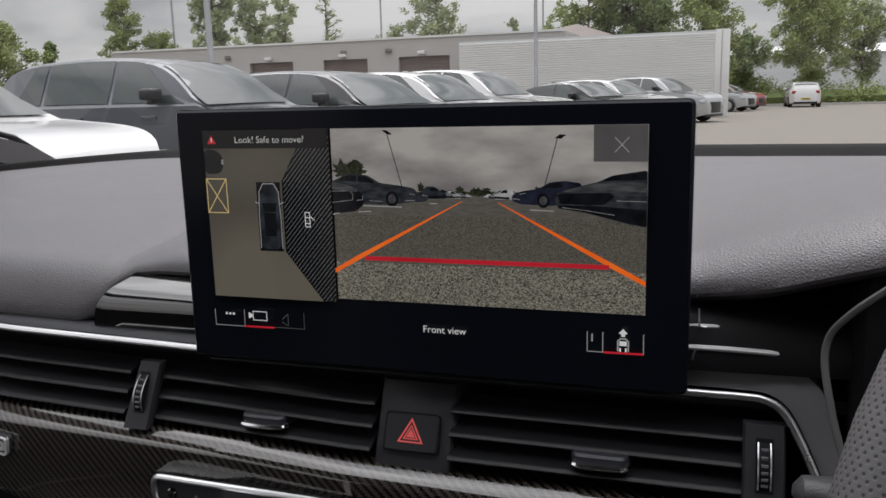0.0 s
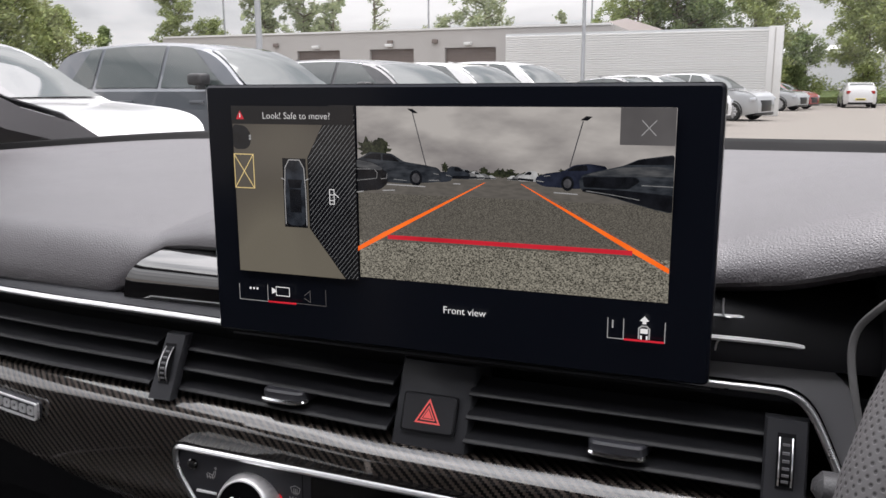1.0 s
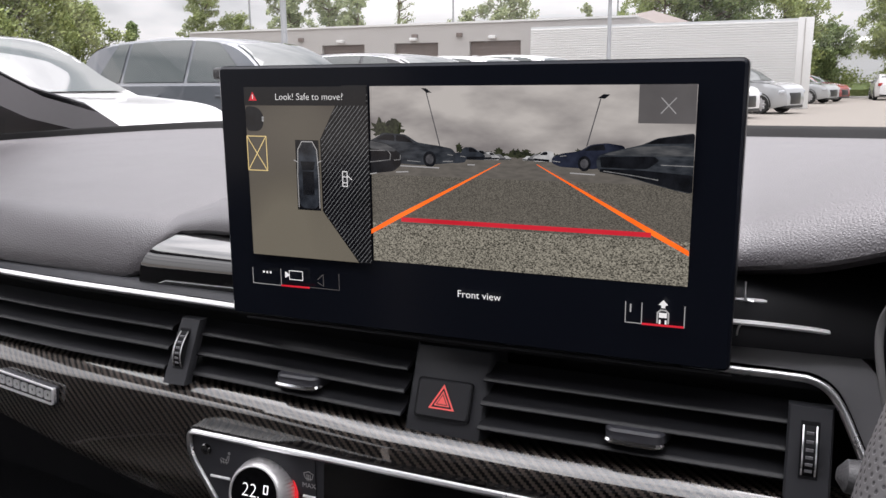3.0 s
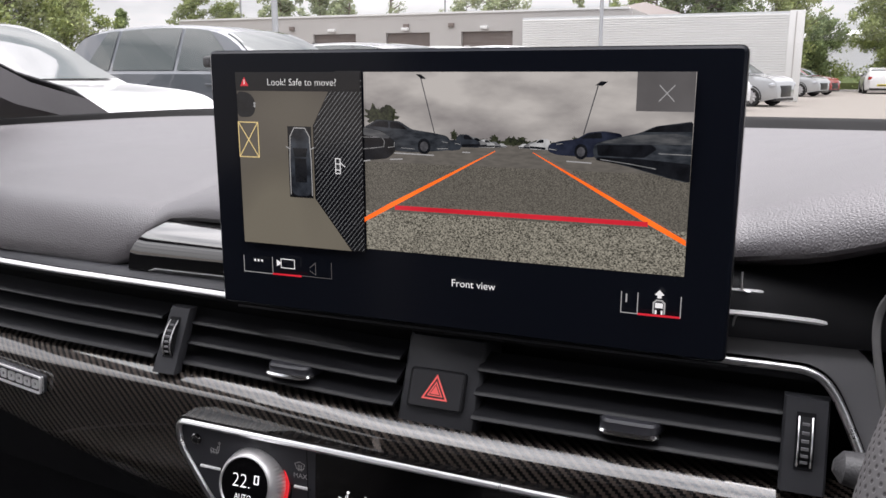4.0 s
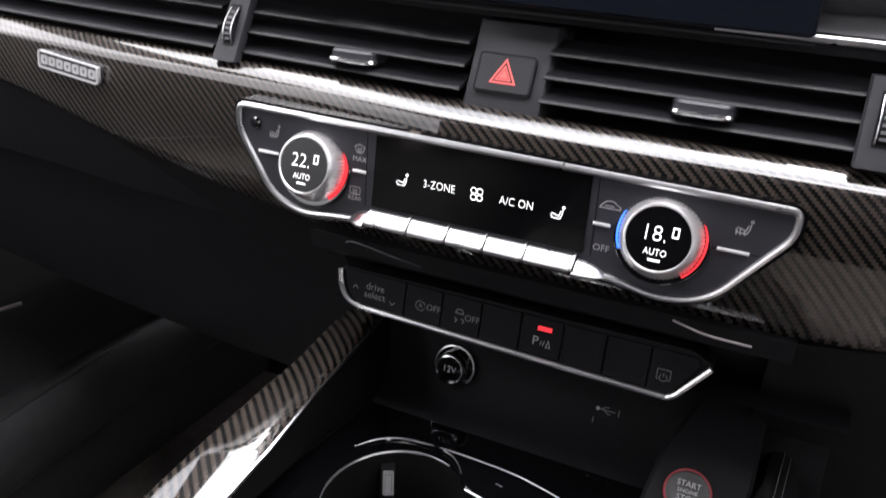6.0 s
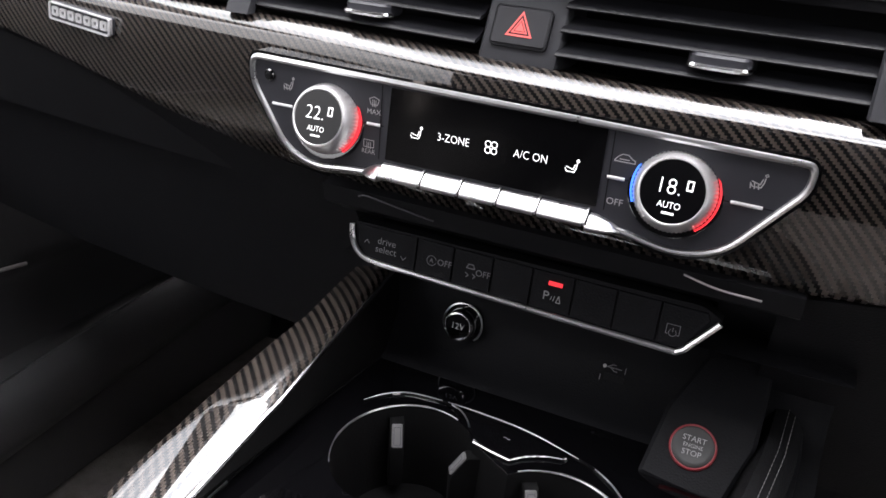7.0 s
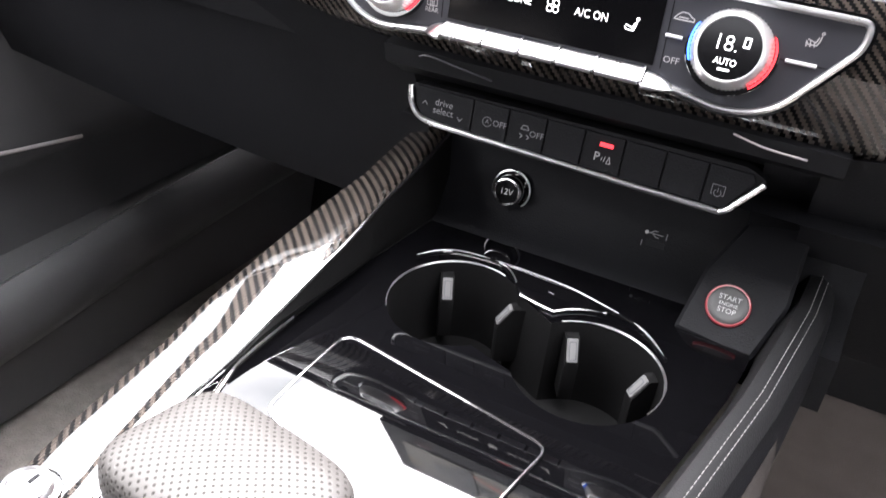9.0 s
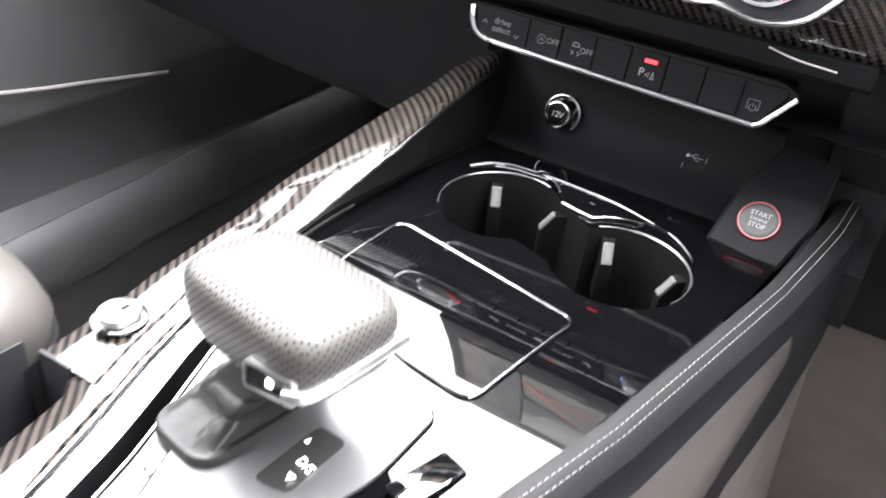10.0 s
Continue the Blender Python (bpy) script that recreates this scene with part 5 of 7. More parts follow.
for s, z in (("START", 0.0041), ("ENGINE", 0.0), ("STOP", -0.0041)):
    lettering(s, 0.0046 if s != "ENGINE" else 0.0032, at_s @ pose(0, -0.0027, z, 90), PRINT, st, "button_text")

# ---- gear selector ----
gear = thing("gear_selector", "gear selector with perforated leather grip and side button", "gear lever", pose(-0.006, -0.284, 0.7335, 0, 0, -9))
rings = []
for z, w, d, ox, oy in ((-0.014, 0.0225, 0.0455, -0.0180, -0.0040), (-0.0085, 0.0225, 0.0455, -0.0180, -0.0040), (-0.0065, 0.0215, 0.0445, -0.0180, -0.0040), (-0.0060, 0.0195, 0.0412, -0.0180, -0.0035), (0.0, 0.0190, 0.0345, -0.0172, 0.001), (0.003, 0.0172, 0.0305, -0.0160, 0.001), (0.008, 0.0178, 0.0290, -0.0140, 0.001), (0.012, 0.0155, 0.0245, -0.0115, 0.001), (0.017, 0.0162, 0.0240, -0.0080, 0.001), (0.022, 0.0140, 0.0200, -0.0045, 0.001), (0.028, 0.0148, 0.0195, 0.0, 0.001), (0.040, 0.0150, 0.0180, 0.001, 0.001)):
    rings.append([(ox + w * math.copysign(abs(math.cos(a)) ** 0.4, math.cos(a)) + 0.0007 * math.sin(5 * a + 160 * z), oy + d * math.copysign(abs(math.sin(a)) ** 0.4, math.sin(a)), z) for a in (2 * math.pi * k / 40 for k in range(40))])
part("boot", loft(rings), BOOT, gear, "soft leather boot")
rings = []
for z, k in ((0.0280, 0.45), (0.0285, 0.66), (0.0305, 0.80), (0.0340, 0.90), (0.0390, 0.96), (0.045, 0.99), (0.0515, 1.0), (0.0570, 1.0), (0.0615, 0.988), (0.0648, 0.955), (0.0675, 0.89), (0.0698, 0.75), (0.0714, 0.50), (0.0722, 0.12)):
    ring = []
    for i in range(48):
        a = 2 * math.pi * i / 48
        c, s = math.cos(a), math.sin(a)
        x = 0.0440 * k * math.copysign(abs(c) ** 0.42, c)
        y = 0.0318 * k * math.copysign(abs(s) ** 0.46, s)
        ring.append((x, y + 0.002 + 0.002 * (1 - k), z - 0.06 * y))
    rings.append(ring)
grip = part("grip", loft(rings), PERF, gear, "perforated leather grip")
uv_box(grip)
# frame and button low on the rear and the driver's side
fr = rounded(rect(-0.0135, 0.0125, 0.0375, 0.0515), 0.003)
at_fr = pose(0.0180, 0.0030, 0, 0, 0, 14)
part("button_frame", ring_plate(fr, inset(fr, 0.0016), -0.0335, -0.012), SATIN, gear, "silver frame", m=at_fr)
part("release_button", plate(inset(fr, 0.0014), -0.0325, -0.014, bevel=0.0008), DEEP, gear, "black release button", m=at_fr)
part("button_mark", plate(rounded(rect(-0.0025, 0.0012, 0.0420, 0.0465), 0.0013), -0.0330, -0.031), WHITE_LED, gear, m=at_fr)
part("side_strip", tube(curve_points([(0.0335, -0.0285, 0.0445), (0.0415, -0.022, 0.0455), (0.0425, 0.0, 0.047), (0.0415, 0.030, 0.0475)], 6), 0.0042, 8, flat=0.8), SATIN, gear, "silver side strip")

# ---- seat and steering wheel ----
seat = thing("passenger_seat", "grey leather passenger seat with dark piping beside the console", "car seat", pose(-0.521, -0.548, 0.372))


def cushion_outline(grow):
    w, f, r = 0.255 + grow, 0.335 + grow, 0.10
    return rounded([(-w, -0.45), (w, -0.45), (w, f - 0.01), (w * 0.55, f + 0.012), (-w * 0.55, f + 0.012), (-w, f - 0.01)], [0.05, 0.05, r, 0.3, 0.3, r], 7)


tops = ((0.205, -0.002), (0.225, 0.001), (0.242, -0.004), (0.256, -0.014), (0.266, -0.030), (0.272, -0.052), (0.268, -0.085), (0.262, -0.12))
part("cushion", loft([[(x, y, z + 0.04 * max(0.0, y)) for x, y in cushion_outline(g)] for z, g in tops]), SEATLEATHER, seat, "grey leather cushion with raised bolsters")
part("piping", tube([(x, y, 0.205 + 0.04 * max(0.0, y)) for x, y in cushion_outline(0.0)], 0.0035, 6), DEEP, seat, "dark piping seam")
part("cushion_side", loft([[(x, y, z + 0.04 * max(0.0, y)) for x, y in cushion_outline(g)] for z, g in ((0.205, -0.003), (0.18, 0.004), (0.13, 0.003), (0.07, -0.01))]), DOORTRIM, seat, "grey leather side")
part("seat_base", box(-0.22, 0.22, -0.38, 0.27, -0.04, 0.09, 0.02), PLASTIC, seat)

wheel = thing("steering_wheel", "black steering wheel with perforated leather rim", "steering wheel", pose(0.3735, -0.195, 1.0086, -24.1))
n, R = 72, 0.184
rings = []
for k in range(n + 1):
    a = 2 * math.pi * k / n
    rings.append([((R + 0.0165 * math.cos(b)) * math.cos(a), 0.0165 * math.sin(b), (R + 0.0165 * math.cos(b)) * math.sin(a)) for b in (2 * math.pi * j / 20 for j in range(20))])
rim_ob = part("rim", loft(rings, cap=False), RIMLEATHER, wheel, "perforated leather rim")
uv_planar(rim_ob, lambda c: (R * math.atan2(c.z, c.x), 0.0165 * math.atan2(c.y, math.hypot(c.x, c.z) - R)))
part("hub", turned([(0.03, 0.07), (-0.02, 0.075), (-0.035, 0.06), (-0.038, 0.01)]), PLASTIC, wheel)
for a in (0, 180, 270):
    c, s = math.cos(radians(a)), math.sin(radians(a))
    part("spoke", tube([(0.05 * c, -0.01, 0.05 * s), (0.12 * c, -0.008, 0.12 * s), (0.178 * c, 0.0, 0.178 * s)], [0.03, 0.024, 0.02], 10, flat=0.4, up=(0, 1, 0)), PLASTIC, wheel)
stalk = thing("column_stalk", "grey-tipped stalk beside the steering column", "stalk")
part("stalk_arm", tube(curve_points([(0.33, 0.0, 0.978), (0.30, -0.035, 0.977), (0.25, -0.045, 0.981), (0.208, -0.047, 0.988)], 5), [0.0085] * 11 + [0.009] * 5, 12, flat=0.8), PLASTIC, stalk)
part("stalk_tip", tube([(0.208, -0.047, 0.988), (0.199, -0.0475, 0.990), (0.188, -0.048, 0.991), (0.185, -0.048, 0.9915)], [0.0092, 0.0092, 0.0075, 0.003], 12, flat=0.8), DOORTRIM, stalk, "grey tip")


# ---- screen ----
scr = thing("infotainment_screen", "wide black touchscreen showing the front camera view", "screen")


def picture(name, a, b, power=1.0, scale=60.0, stretch=(1, 1, 1), detail=5, fade=None):
    """A lit picture surface whose tone drifts between two colours."""
    m = bpy.data.materials.new(name)
    m.use_nodes = True
    n, l = m.node_tree.nodes, m.node_tree.links
    bs = n["Principled BSDF"]
    bs.inputs["Base Color"].default_value = (0.004, 0.004, 0.005, 1)
    bs.inputs["Roughness"].default_value = 0.12
    tc, mp, t, r = n.new("ShaderNodeTexCoord"), n.new("ShaderNodeMapping"), n.new("ShaderNodeTexNoise"), n.new("ShaderNodeValToRGB")
    mp.inputs["Scale"].default_value = stretch
    l.new(tc.outputs["Object"], mp.inputs["Vector"])
    l.new(mp.outputs["Vector"], t.inputs["Vector"])
    t.inputs["Scale"].default_value, t.inputs["Detail"].default_value = scale, detail
    r.color_ramp.elements[0].position, r.color_ramp.elements[0].color = 0.32, (*a, 1)
    r.color_ramp.elements[1].position, r.color_ramp.elements[1].color = 0.68, (*b, 1)
    fac = t.outputs["Fac"]
    if fade:
        # the tone lifts towards one height of the picture
        sp, mr = n.new("ShaderNodeSeparateXYZ"), n.new("ShaderNodeMapRange")
        l.new(tc.outputs["Object"], sp.inputs[0])
        l.new(sp.outputs[2], mr.inputs["Value"])
        mr.inputs["From Min"].default_value, mr.inputs["From Max"].default_value = fade[0], fade[1]
        mr.inputs["To Min"].default_value, mr.inputs["To Max"].default_value = fade[2], fade[3]
        fac = math_node(n, l, "ADD", fac, mr.outputs["Result"])
    l.new(fac, r.inputs["Fac"])
    l.new(r.outputs["Color"], bs.inputs["Emission Color"])
    bs.inputs["Emission Strength"].default_value = power * 1.25
    return m


def srgb(r, g, b):
    return tuple(((c / 255 + 0.055) / 1.055) ** 2.4 if c > 10 else c / 255 / 12.92 for c in (r, g, b))


SY = -0.0060
case = rounded(rect(-0.1245, 0.1418, 1.0115, 1.1475), 0.003, 4)
part("case", plate(case, SY, 0.0075, bevel=0.0012), SCREENGLASS, scr, "black glass front and slim case")
part("case_edge", ring_plate(inset(case, -0.0004), inset(case, 0.0004), SY + 0.0028, 0.0078), PLASTIC, scr)
part("back_foot", box(-0.05, 0.07, 0.0075, 0.045, 1.02, 1.10, 0.006), DEEP, scr)

P_SKY = picture("picture_cloud", srgb(122, 118, 117), srgb(182, 178, 173), 1.0, 26, (1, 1, 2.6), 5, (1.104, 1.132, -0.06, 0.12))
P_ROADFAR = picture("picture_road_far", srgb(88, 85, 80), srgb(104, 100, 94), 1.0, 200, (1, 1, 4))
P_ROAD = picture("picture_road", srgb(62, 60, 55), srgb(114, 110, 101), 1.0, 1700, (1, 1, 1.8), 2)
P_GRIT = picture("picture_grit", srgb(34, 33, 28), srgb(158, 154, 140), 1.0, 1250, (1, 1, 1.4), 2)
P_TOP = picture("picture_tarmac_top", srgb(62, 57, 54), srgb(108, 103, 91), 1.0, 9, (1, 1, 1), 2, (1.0475, 1.1275, 0.22, -0.12))
P_TOPDARK = picture("picture_tarmac_shade", srgb(70, 66, 60), srgb(92, 87, 80), 1.0, 40)
P_DARK = picture("picture_dark_car", srgb(7, 8, 10), srgb(22, 24, 28), 1.0, 200)
P_DARK2 = picture("picture_grey_car", srgb(22, 25, 30), srgb(54, 59, 66), 1.0, 160)
P_BLUE = picture("picture_blue_car", srgb(14, 17, 28), srgb(38, 43, 58), 1.0, 200)
P_PALE = picture("picture_pale_car", srgb(138, 139, 140), srgb(184, 185, 185), 1.0, 200)
P_RIM = picture("picture_wheel_rim", srgb(54, 54, 57), srgb(82, 82, 85), 1.0, 400)
P_MIST = picture("picture_silver_car", srgb(88, 90, 93), srgb(126, 126, 126), 1.0, 300)
P_SLATE = picture("picture_slate_car", srgb(26, 30, 35), srgb(60, 64, 69), 1.0, 150, (1, 1, 3))
P_BONNET = picture("picture_dull_bonnet", srgb(48, 51, 55), srgb(88, 89, 90), 1.0, 120, (1, 1, 4))
P_BONNETEDGE = picture("picture_bright_edge", srgb(112, 113, 114), srgb(150, 150, 150), 1.0, 300)
P_TREE = picture("picture_trees", srgb(18, 22, 16), srgb(58, 62, 44), 1.0, 700)
P_ORANGE = picture("picture_orange_line", srgb(244, 96, 22), srgb(255, 120, 40), 1.15, 40)
P_RED = picture("picture_red_line", srgb(192, 32, 46), srgb(212, 44, 58), 1.0, 40)
P_WHITE = picture("picture_white", srgb(226, 226, 226), srgb(240, 240, 240), 1.0, 40)
P_GREY = picture("picture_grey", srgb(150, 150, 150), srgb(170, 170, 170), 1.0, 40)
P_HATCH = picture("picture_hatch_line", srgb(120, 122, 124), srgb(142, 144, 146), 0.9, 40)
P_YELLOW = picture("picture_yellow_line", srgb(214, 190, 128), srgb(226, 202, 140), 1.0, 40)
P_BLACK = picture("picture_black", srgb(8, 9, 11), srgb(14, 15, 18), 1.0, 40)
P_VEIL = picture("picture_dark_key", srgb(84, 82, 82), srgb(96, 94, 94), 1.0, 40)

lay = [SY]


def paint(name, bm_fn, mat, up=True, label=""):
    """A flat piece of the lit picture, each a hair in front of the last."""
    if up:
        lay[0] -= 0.00003
    return part(name, bm_fn(lay[0]), mat, scr, label, smooth=False)


# right-hand picture: sky, road, parked cars and guide lines
X0, X1, Z0, Z1, HZ = -0.0335, 0.1225, 1.0490, 1.1370, 1.1040
paint("camera_sky", lambda y: shape([rect(X0, X1, HZ, Z1)], y), P_SKY)
paint("camera_road", lambda y: shape([rect(X0, X1, 1.092, HZ + 0.0006)], y), P_ROADFAR)
paint("camera_road", lambda y: shape([rect(X0, X1, 1.068, 1.0935)], y), P_ROAD)
paint("camera_road", lambda y: shape([rect(X0, X1, Z0, 1.069)], y), P_GRIT)


rng = random.Random(4)
lines = []
for x in np.arange(X0 + 0.001, X1 - 0.001, 0.0016):
    t = abs(x - 0.043)
    h = 0.0006 + 0.0010 * rng.random() + (0.0012 if t < 0.02 else 0)
    lines.append([(x - 0.0011, HZ), (x + 0.0011, HZ), (x + 0.0008, HZ + h), (x - 0.0006, HZ + h * 0.8)])
tagged(paint("camera_treeline", lambda y: shape(lines, y), P_TREE), kind="stuff")
for cx, cz, w, h in ((-0.0275, 1.1165, 0.0060, 0.0050), (-0.0205, 1.1165, 0.0060, 0.0045), (0.0140, 1.1075, 0.0022, 0.0026), (0.0340, 1.1065, 0.0020, 0.0022), (0.0425, 1.1060, 0.0030, 0.0024), (0.0472, 1.1060, 0.0030, 0.0020), (0.0725, 1.1070, 0.0020, 0.0022)):
    ball = [(cx + w * math.cos(a) * (0.5 + 0.7 * rng.random()), cz + h * math.sin(a) * (0.5 + 0.7 * rng.random())) for a in np.linspace(0, 6.1, 34)]
    paint("camera_tree", lambda y: shape([ball], y), P_TREE)


def seen_car(body, mat, glass=(), wheels=(), bright=(), dark=(), n=5):
    """A parked car in the picture: its outline, then windows, wheels, dark mouth and bright edges laid over it."""
    paint("camera_car", lambda y: shape([rounded(body, 0.0016, n)], y), mat)
    for g in dark:
        paint("camera_car_grille", lambda y: shape([rounded(g, 0.0009, 3)], y), P_DARK)
    for g in glass:
        paint("camera_car_glass", lambda y: shape([rounded(g, 0.0007, 3)], y), P_DARK)
    for x, z, r in wheels:
        paint("camera_wheel", lambda y: shape([[(a, z + (b - z) * 1.15) for a, b in disc(x, z, r, 20)]], y), P_DARK)
        paint("camera_wheel_rim", lambda y: shape([[(a, z + (b - z) * 1.15) for a, b in disc(x, z, r * 0.62, 16)]], y), P_RIM)
    for g in bright:
        paint("camera_car_edge", lambda y: strokes([g], 0.0003, y), P_BONNETEDGE)


# rows of cars that shrink into the distance on both sides
for side, cars in ((1, ((0.0385, 0.0035, P_PALE), (0.0350, 0.0050, P_MIST), (0.0310, 0.0070, P_PALE), (0.0262, 0.0090, P_MIST), (0.0215, 0.0115, P_DARK2))), (-1, ((0.0480, 0.0040, P_PALE), (0.0515, 0.0060, P_MIST), (0.0560, 0.0095, P_PALE)))):
    for x, w, mt in cars:
        z = HZ - 0.0010 - 0.06 * w
        h = w * 0.52
        seen_car([(x - side * a * w, z + b * h) for a, b in ((-0.5, 0.0), (-0.52, 0.45), (-0.25, 0.62), (0.0, 1.0), (0.42, 1.0), (0.55, 0.6), (0.55, 0.0))], mt, glass=([(x - side * a * w, z + b * h) for a, b in ((-0.2, 0.62), (0.02, 0.93), (0.2, 0.93), (0.2, 0.62))],) if w > 0.006 else (), dark=([(x - side * a * w, z + b * h) for a, b in ((-0.5, 0.08), (-0.5, 0.30), (0.3, 0.22), (0.3, 0.0))],))
# the near row: a dark estate, a pale-fronted car, a blue car and a dark saloon
seen_car([(0.0085, 1.1010), (0.0090, 1.1050), (0.0150, 1.1058), (0.0178, 1.1045), (0.0180, 1.1012), (0.0130, 1.1004)], P_DARK2, bright=([(0.0150, 1.1040), (0.0175, 1.1036)],))
seen_car([(X0, 1.1000), (X0, 1.1105), (-0.0305, 1.1118), (-0.0260, 1.1144), (-0.0140, 1.1138), (-0.0075, 1.1100), (0.0040, 1.1086), (0.0108, 1.1074), (0.0126, 1.1052), (0.0124, 1.1008), (0.0060, 1.1000), (-0.0060, 1.0990)], P_SLATE, glass=([(-0.0300, 1.1112), (-0.0255, 1.1136), (-0.0200, 1.1136), (-0.0198, 1.1104)], [(-0.0190, 1.1104), (-0.0190, 1.1135), (-0.0142, 1.1130), (-0.0095, 1.1098)]), wheels=((-0.0010, 1.1020, 0.0034),), bright=([(-0.0130, 1.1010), (-0.0060, 1.1006)], [(0.0060, 1.1012), (0.0112, 1.1014)], [(0.0085, 1.1046), (0.0112, 1.1042)]))
seen_car([(X0, 1.0940), (X0, 1.1106), (-0.0245, 1.1092), (-0.0190, 1.1060), (-0.0165, 1.1040), (-0.0162, 1.0990), (-0.0205, 1.0955)], P_DARK, dark=([(X0, 1.0996), (X0, 1.1052), (-0.0232, 1.1054), (-0.0222, 1.1014)],), bright=([(X0, 1.1056), (-0.0236, 1.1058), (-0.0220, 1.1040), (-0.0224, 1.1012), (X0, 1.0998)], [(-0.0200, 1.1010), (-0.0168, 1.1014), (-0.0166, 1.1036)]))
paint("camera_car_bonnet", lambda y: shape([rounded([(X0, 1.1104), (-0.0248, 1.1090), (-0.0188, 1.1062), (-0.0200, 1.1052), (X0, 1.1066)], 0.0008, 3)], y), P_BONNET)
for a, b in (((-0.0190, 1.0952), (-0.0125, 1.0956)), ((-0.0165, 1.0984), (0.0040, 1.0980)), ((X0, 1.0938), (-0.0300, 1.0944)), ((0.0190, 1.1000), (0.0225, 1.1000))):
    paint("camera_line", lambda y: strokes([[a, b]], 0.0005, y), P_GREY)
seen_car([(0.0600, 1.1020), (0.0602, 1.1048), (0.0650, 1.1066), (0.0730, 1.1078), (0.0780, 1.1108), (0.0850, 1.1116), (0.0930, 1.1106), (0.0940, 1.1020), (0.0790, 1.0998), (0.0640, 1.1004)], P_BLUE, glass=([(0.0748, 1.1080), (0.0785, 1.1104), (0.0840, 1.1110), (0.0845, 1.1084)],), wheels=((0.0752, 1.1022, 0.0030),), bright=([(0.0606, 1.1030), (0.0640, 1.1026)], [(0.0640, 1.1052), (0.0668, 1.1056)]))
seen_car([(0.0812, 1.0995), (0.0805, 1.1040), (0.0822, 1.1064), (0.0860, 1.1076), (0.1005, 1.1112), (0.1070, 1.1142), (X1, 1.1166), (X1, 1.0905), (0.1150, 1.0918), (0.0960, 1.0965)], P_SLATE, dark=([(0.0828, 1.1008), (0.0822, 1.1056), (0.1060, 1.1062), (0.1082, 1.1044), (0.1030, 1.1006)], [(0.0820, 1.0988), (0.0825, 1.1002), (0.1020, 1.1000), (X1, 1.0985), (X1, 1.0908), (0.1150, 1.0922), (0.0960, 1.0968)]), glass=([(0.1020, 1.1116), (0.1075, 1.1140), (X1, 1.1160), (X1, 1.1122)],), bright=([(0.0840, 1.0992), (0.0960, 1.0978), (0.1080, 1.0960)], [(0.1090, 1.1026), (X1, 1.1024)]))
paint("camera_car_bonnet", lambda y: shape([[(0.0835, 1.1064), (0.0862, 1.1074), (0.1000, 1.1104), (0.1160, 1.1112), (X1, 1.1100), (X1, 1.1068), (0.1090, 1.1064)]], y), P_BONNET)
paint("camera_line", lambda y: strokes([[(0.0690, 1.0978), (0.0800, 1.0974)]], 0.0005, y), P_GREY)
for a, b in (((-0.0022, 1.1345), (0.0048, 1.1085)), ((0.0818, 1.1308), (0.0762, 1.1100))):
    paint("camera_lamp_post", lambda y: strokes([[a, b]], 0.0005, y), P_RIM)
for head in ([(-0.0048, 1.1360), (-0.0020, 1.1358), (0.0008, 1.1338), (-0.0018, 1.1338)], [(0.0806, 1.1312), (0.0830, 1.1330), (0.0860, 1.1328), (0.0838, 1.1310)]):
    paint("camera_lamp_head", lambda y: shape([head], y), P_DARK)
paint("guide_line", lambda y: shape([[(X0, 1.0632), (X0, 1.0655), (-0.0200, 1.0732), (0.0350, 1.1012), (0.0356, 1.1012), (-0.0180, 1.0716)]], y), P_ORANGE, label="orange guide line")
paint("guide_line", lambda y: shape([[(X1, 1.0632), (X1, 1.0655), (0.1080, 1.0732), (0.0535, 1.1012), (0.0529, 1.1012), (0.1060, 1.0716)]], y), P_ORANGE, label="orange guide line")
paint("stop_line", lambda y: shape([[(-0.0165, 1.0705), (-0.0165, 1.0727), (0.1060, 1.0727), (0.1060, 1.0705)]], y), P_RED, label="red distance line")
paint("close_key", lambda y: shape([rect(0.0985, X1, 1.1205, Z1)], y), P_VEIL)
paint("close_cross", lambda y: strokes([[(0.1080, 1.1248), (0.1142, 1.1314)], [(0.1080, 1.1314), (0.1142, 1.1248)]], 0.0004, y), P_GREY)

# left-hand picture: view from above
paint("top_view", lambda y: shape([rect(-0.1065, -0.0340, 1.0475, 1.1275)], y), P_TOP)
paint("top_view_car", lambda y: shape([rounded([(-0.1065, 1.1275), (-0.0985, 1.1265), (-0.0952, 1.1225), (-0.0958, 1.1165), (-0.0985, 1.1142), (-0.1065, 1.1140)], 0.003, 4)], y), P_DARK)
for z in (1.1198, 1.1212):
    paint("top_view_lamp", lambda y: shape([disc(-0.0958, z, 0.0007, 10)], y), P_PALE)
paint("top_view_car", lambda y: shape([rounded([(-0.0530, 1.1275), (-0.0545, 1.1240), (-0.0535, 1.1205), (-0.0500, 1.1190), (-0.0500, 1.1275)], 0.0015, 4)], y), P_TOPDARK)
hat = [(-0.0520, 1.1275), (-0.0615, 1.1105), (-0.0615, 1.0735), (-0.0410, 1.0475), (-0.0335, 1.0475), (-0.0335, 1.1375), (-0.0480, 1.1375)]
paint("blind_zone", lambda y: shape([hat], y), P_BLACK)
hl = []
for k in range(46):
    c = 1.0150 + k * 0.0027
    seg = []
    for x in np.linspace(-0.0612, -0.0337, 56):
        z = c + 1.15 * (x + 0.0612)
        left = lerp(z, (1.0475, 1.0735, 1.1105, 1.1275, 1.1375), (-0.0410, -0.0615, -0.0615, -0.0520, -0.0480))
        if 1.0478 < z < 1.1345 and x > left + 0.0003:
            seg.append((x, z))
    if len(seg) > 1:
        hl.append([seg[0], seg[-1]])
lay[0] -= 0.00003
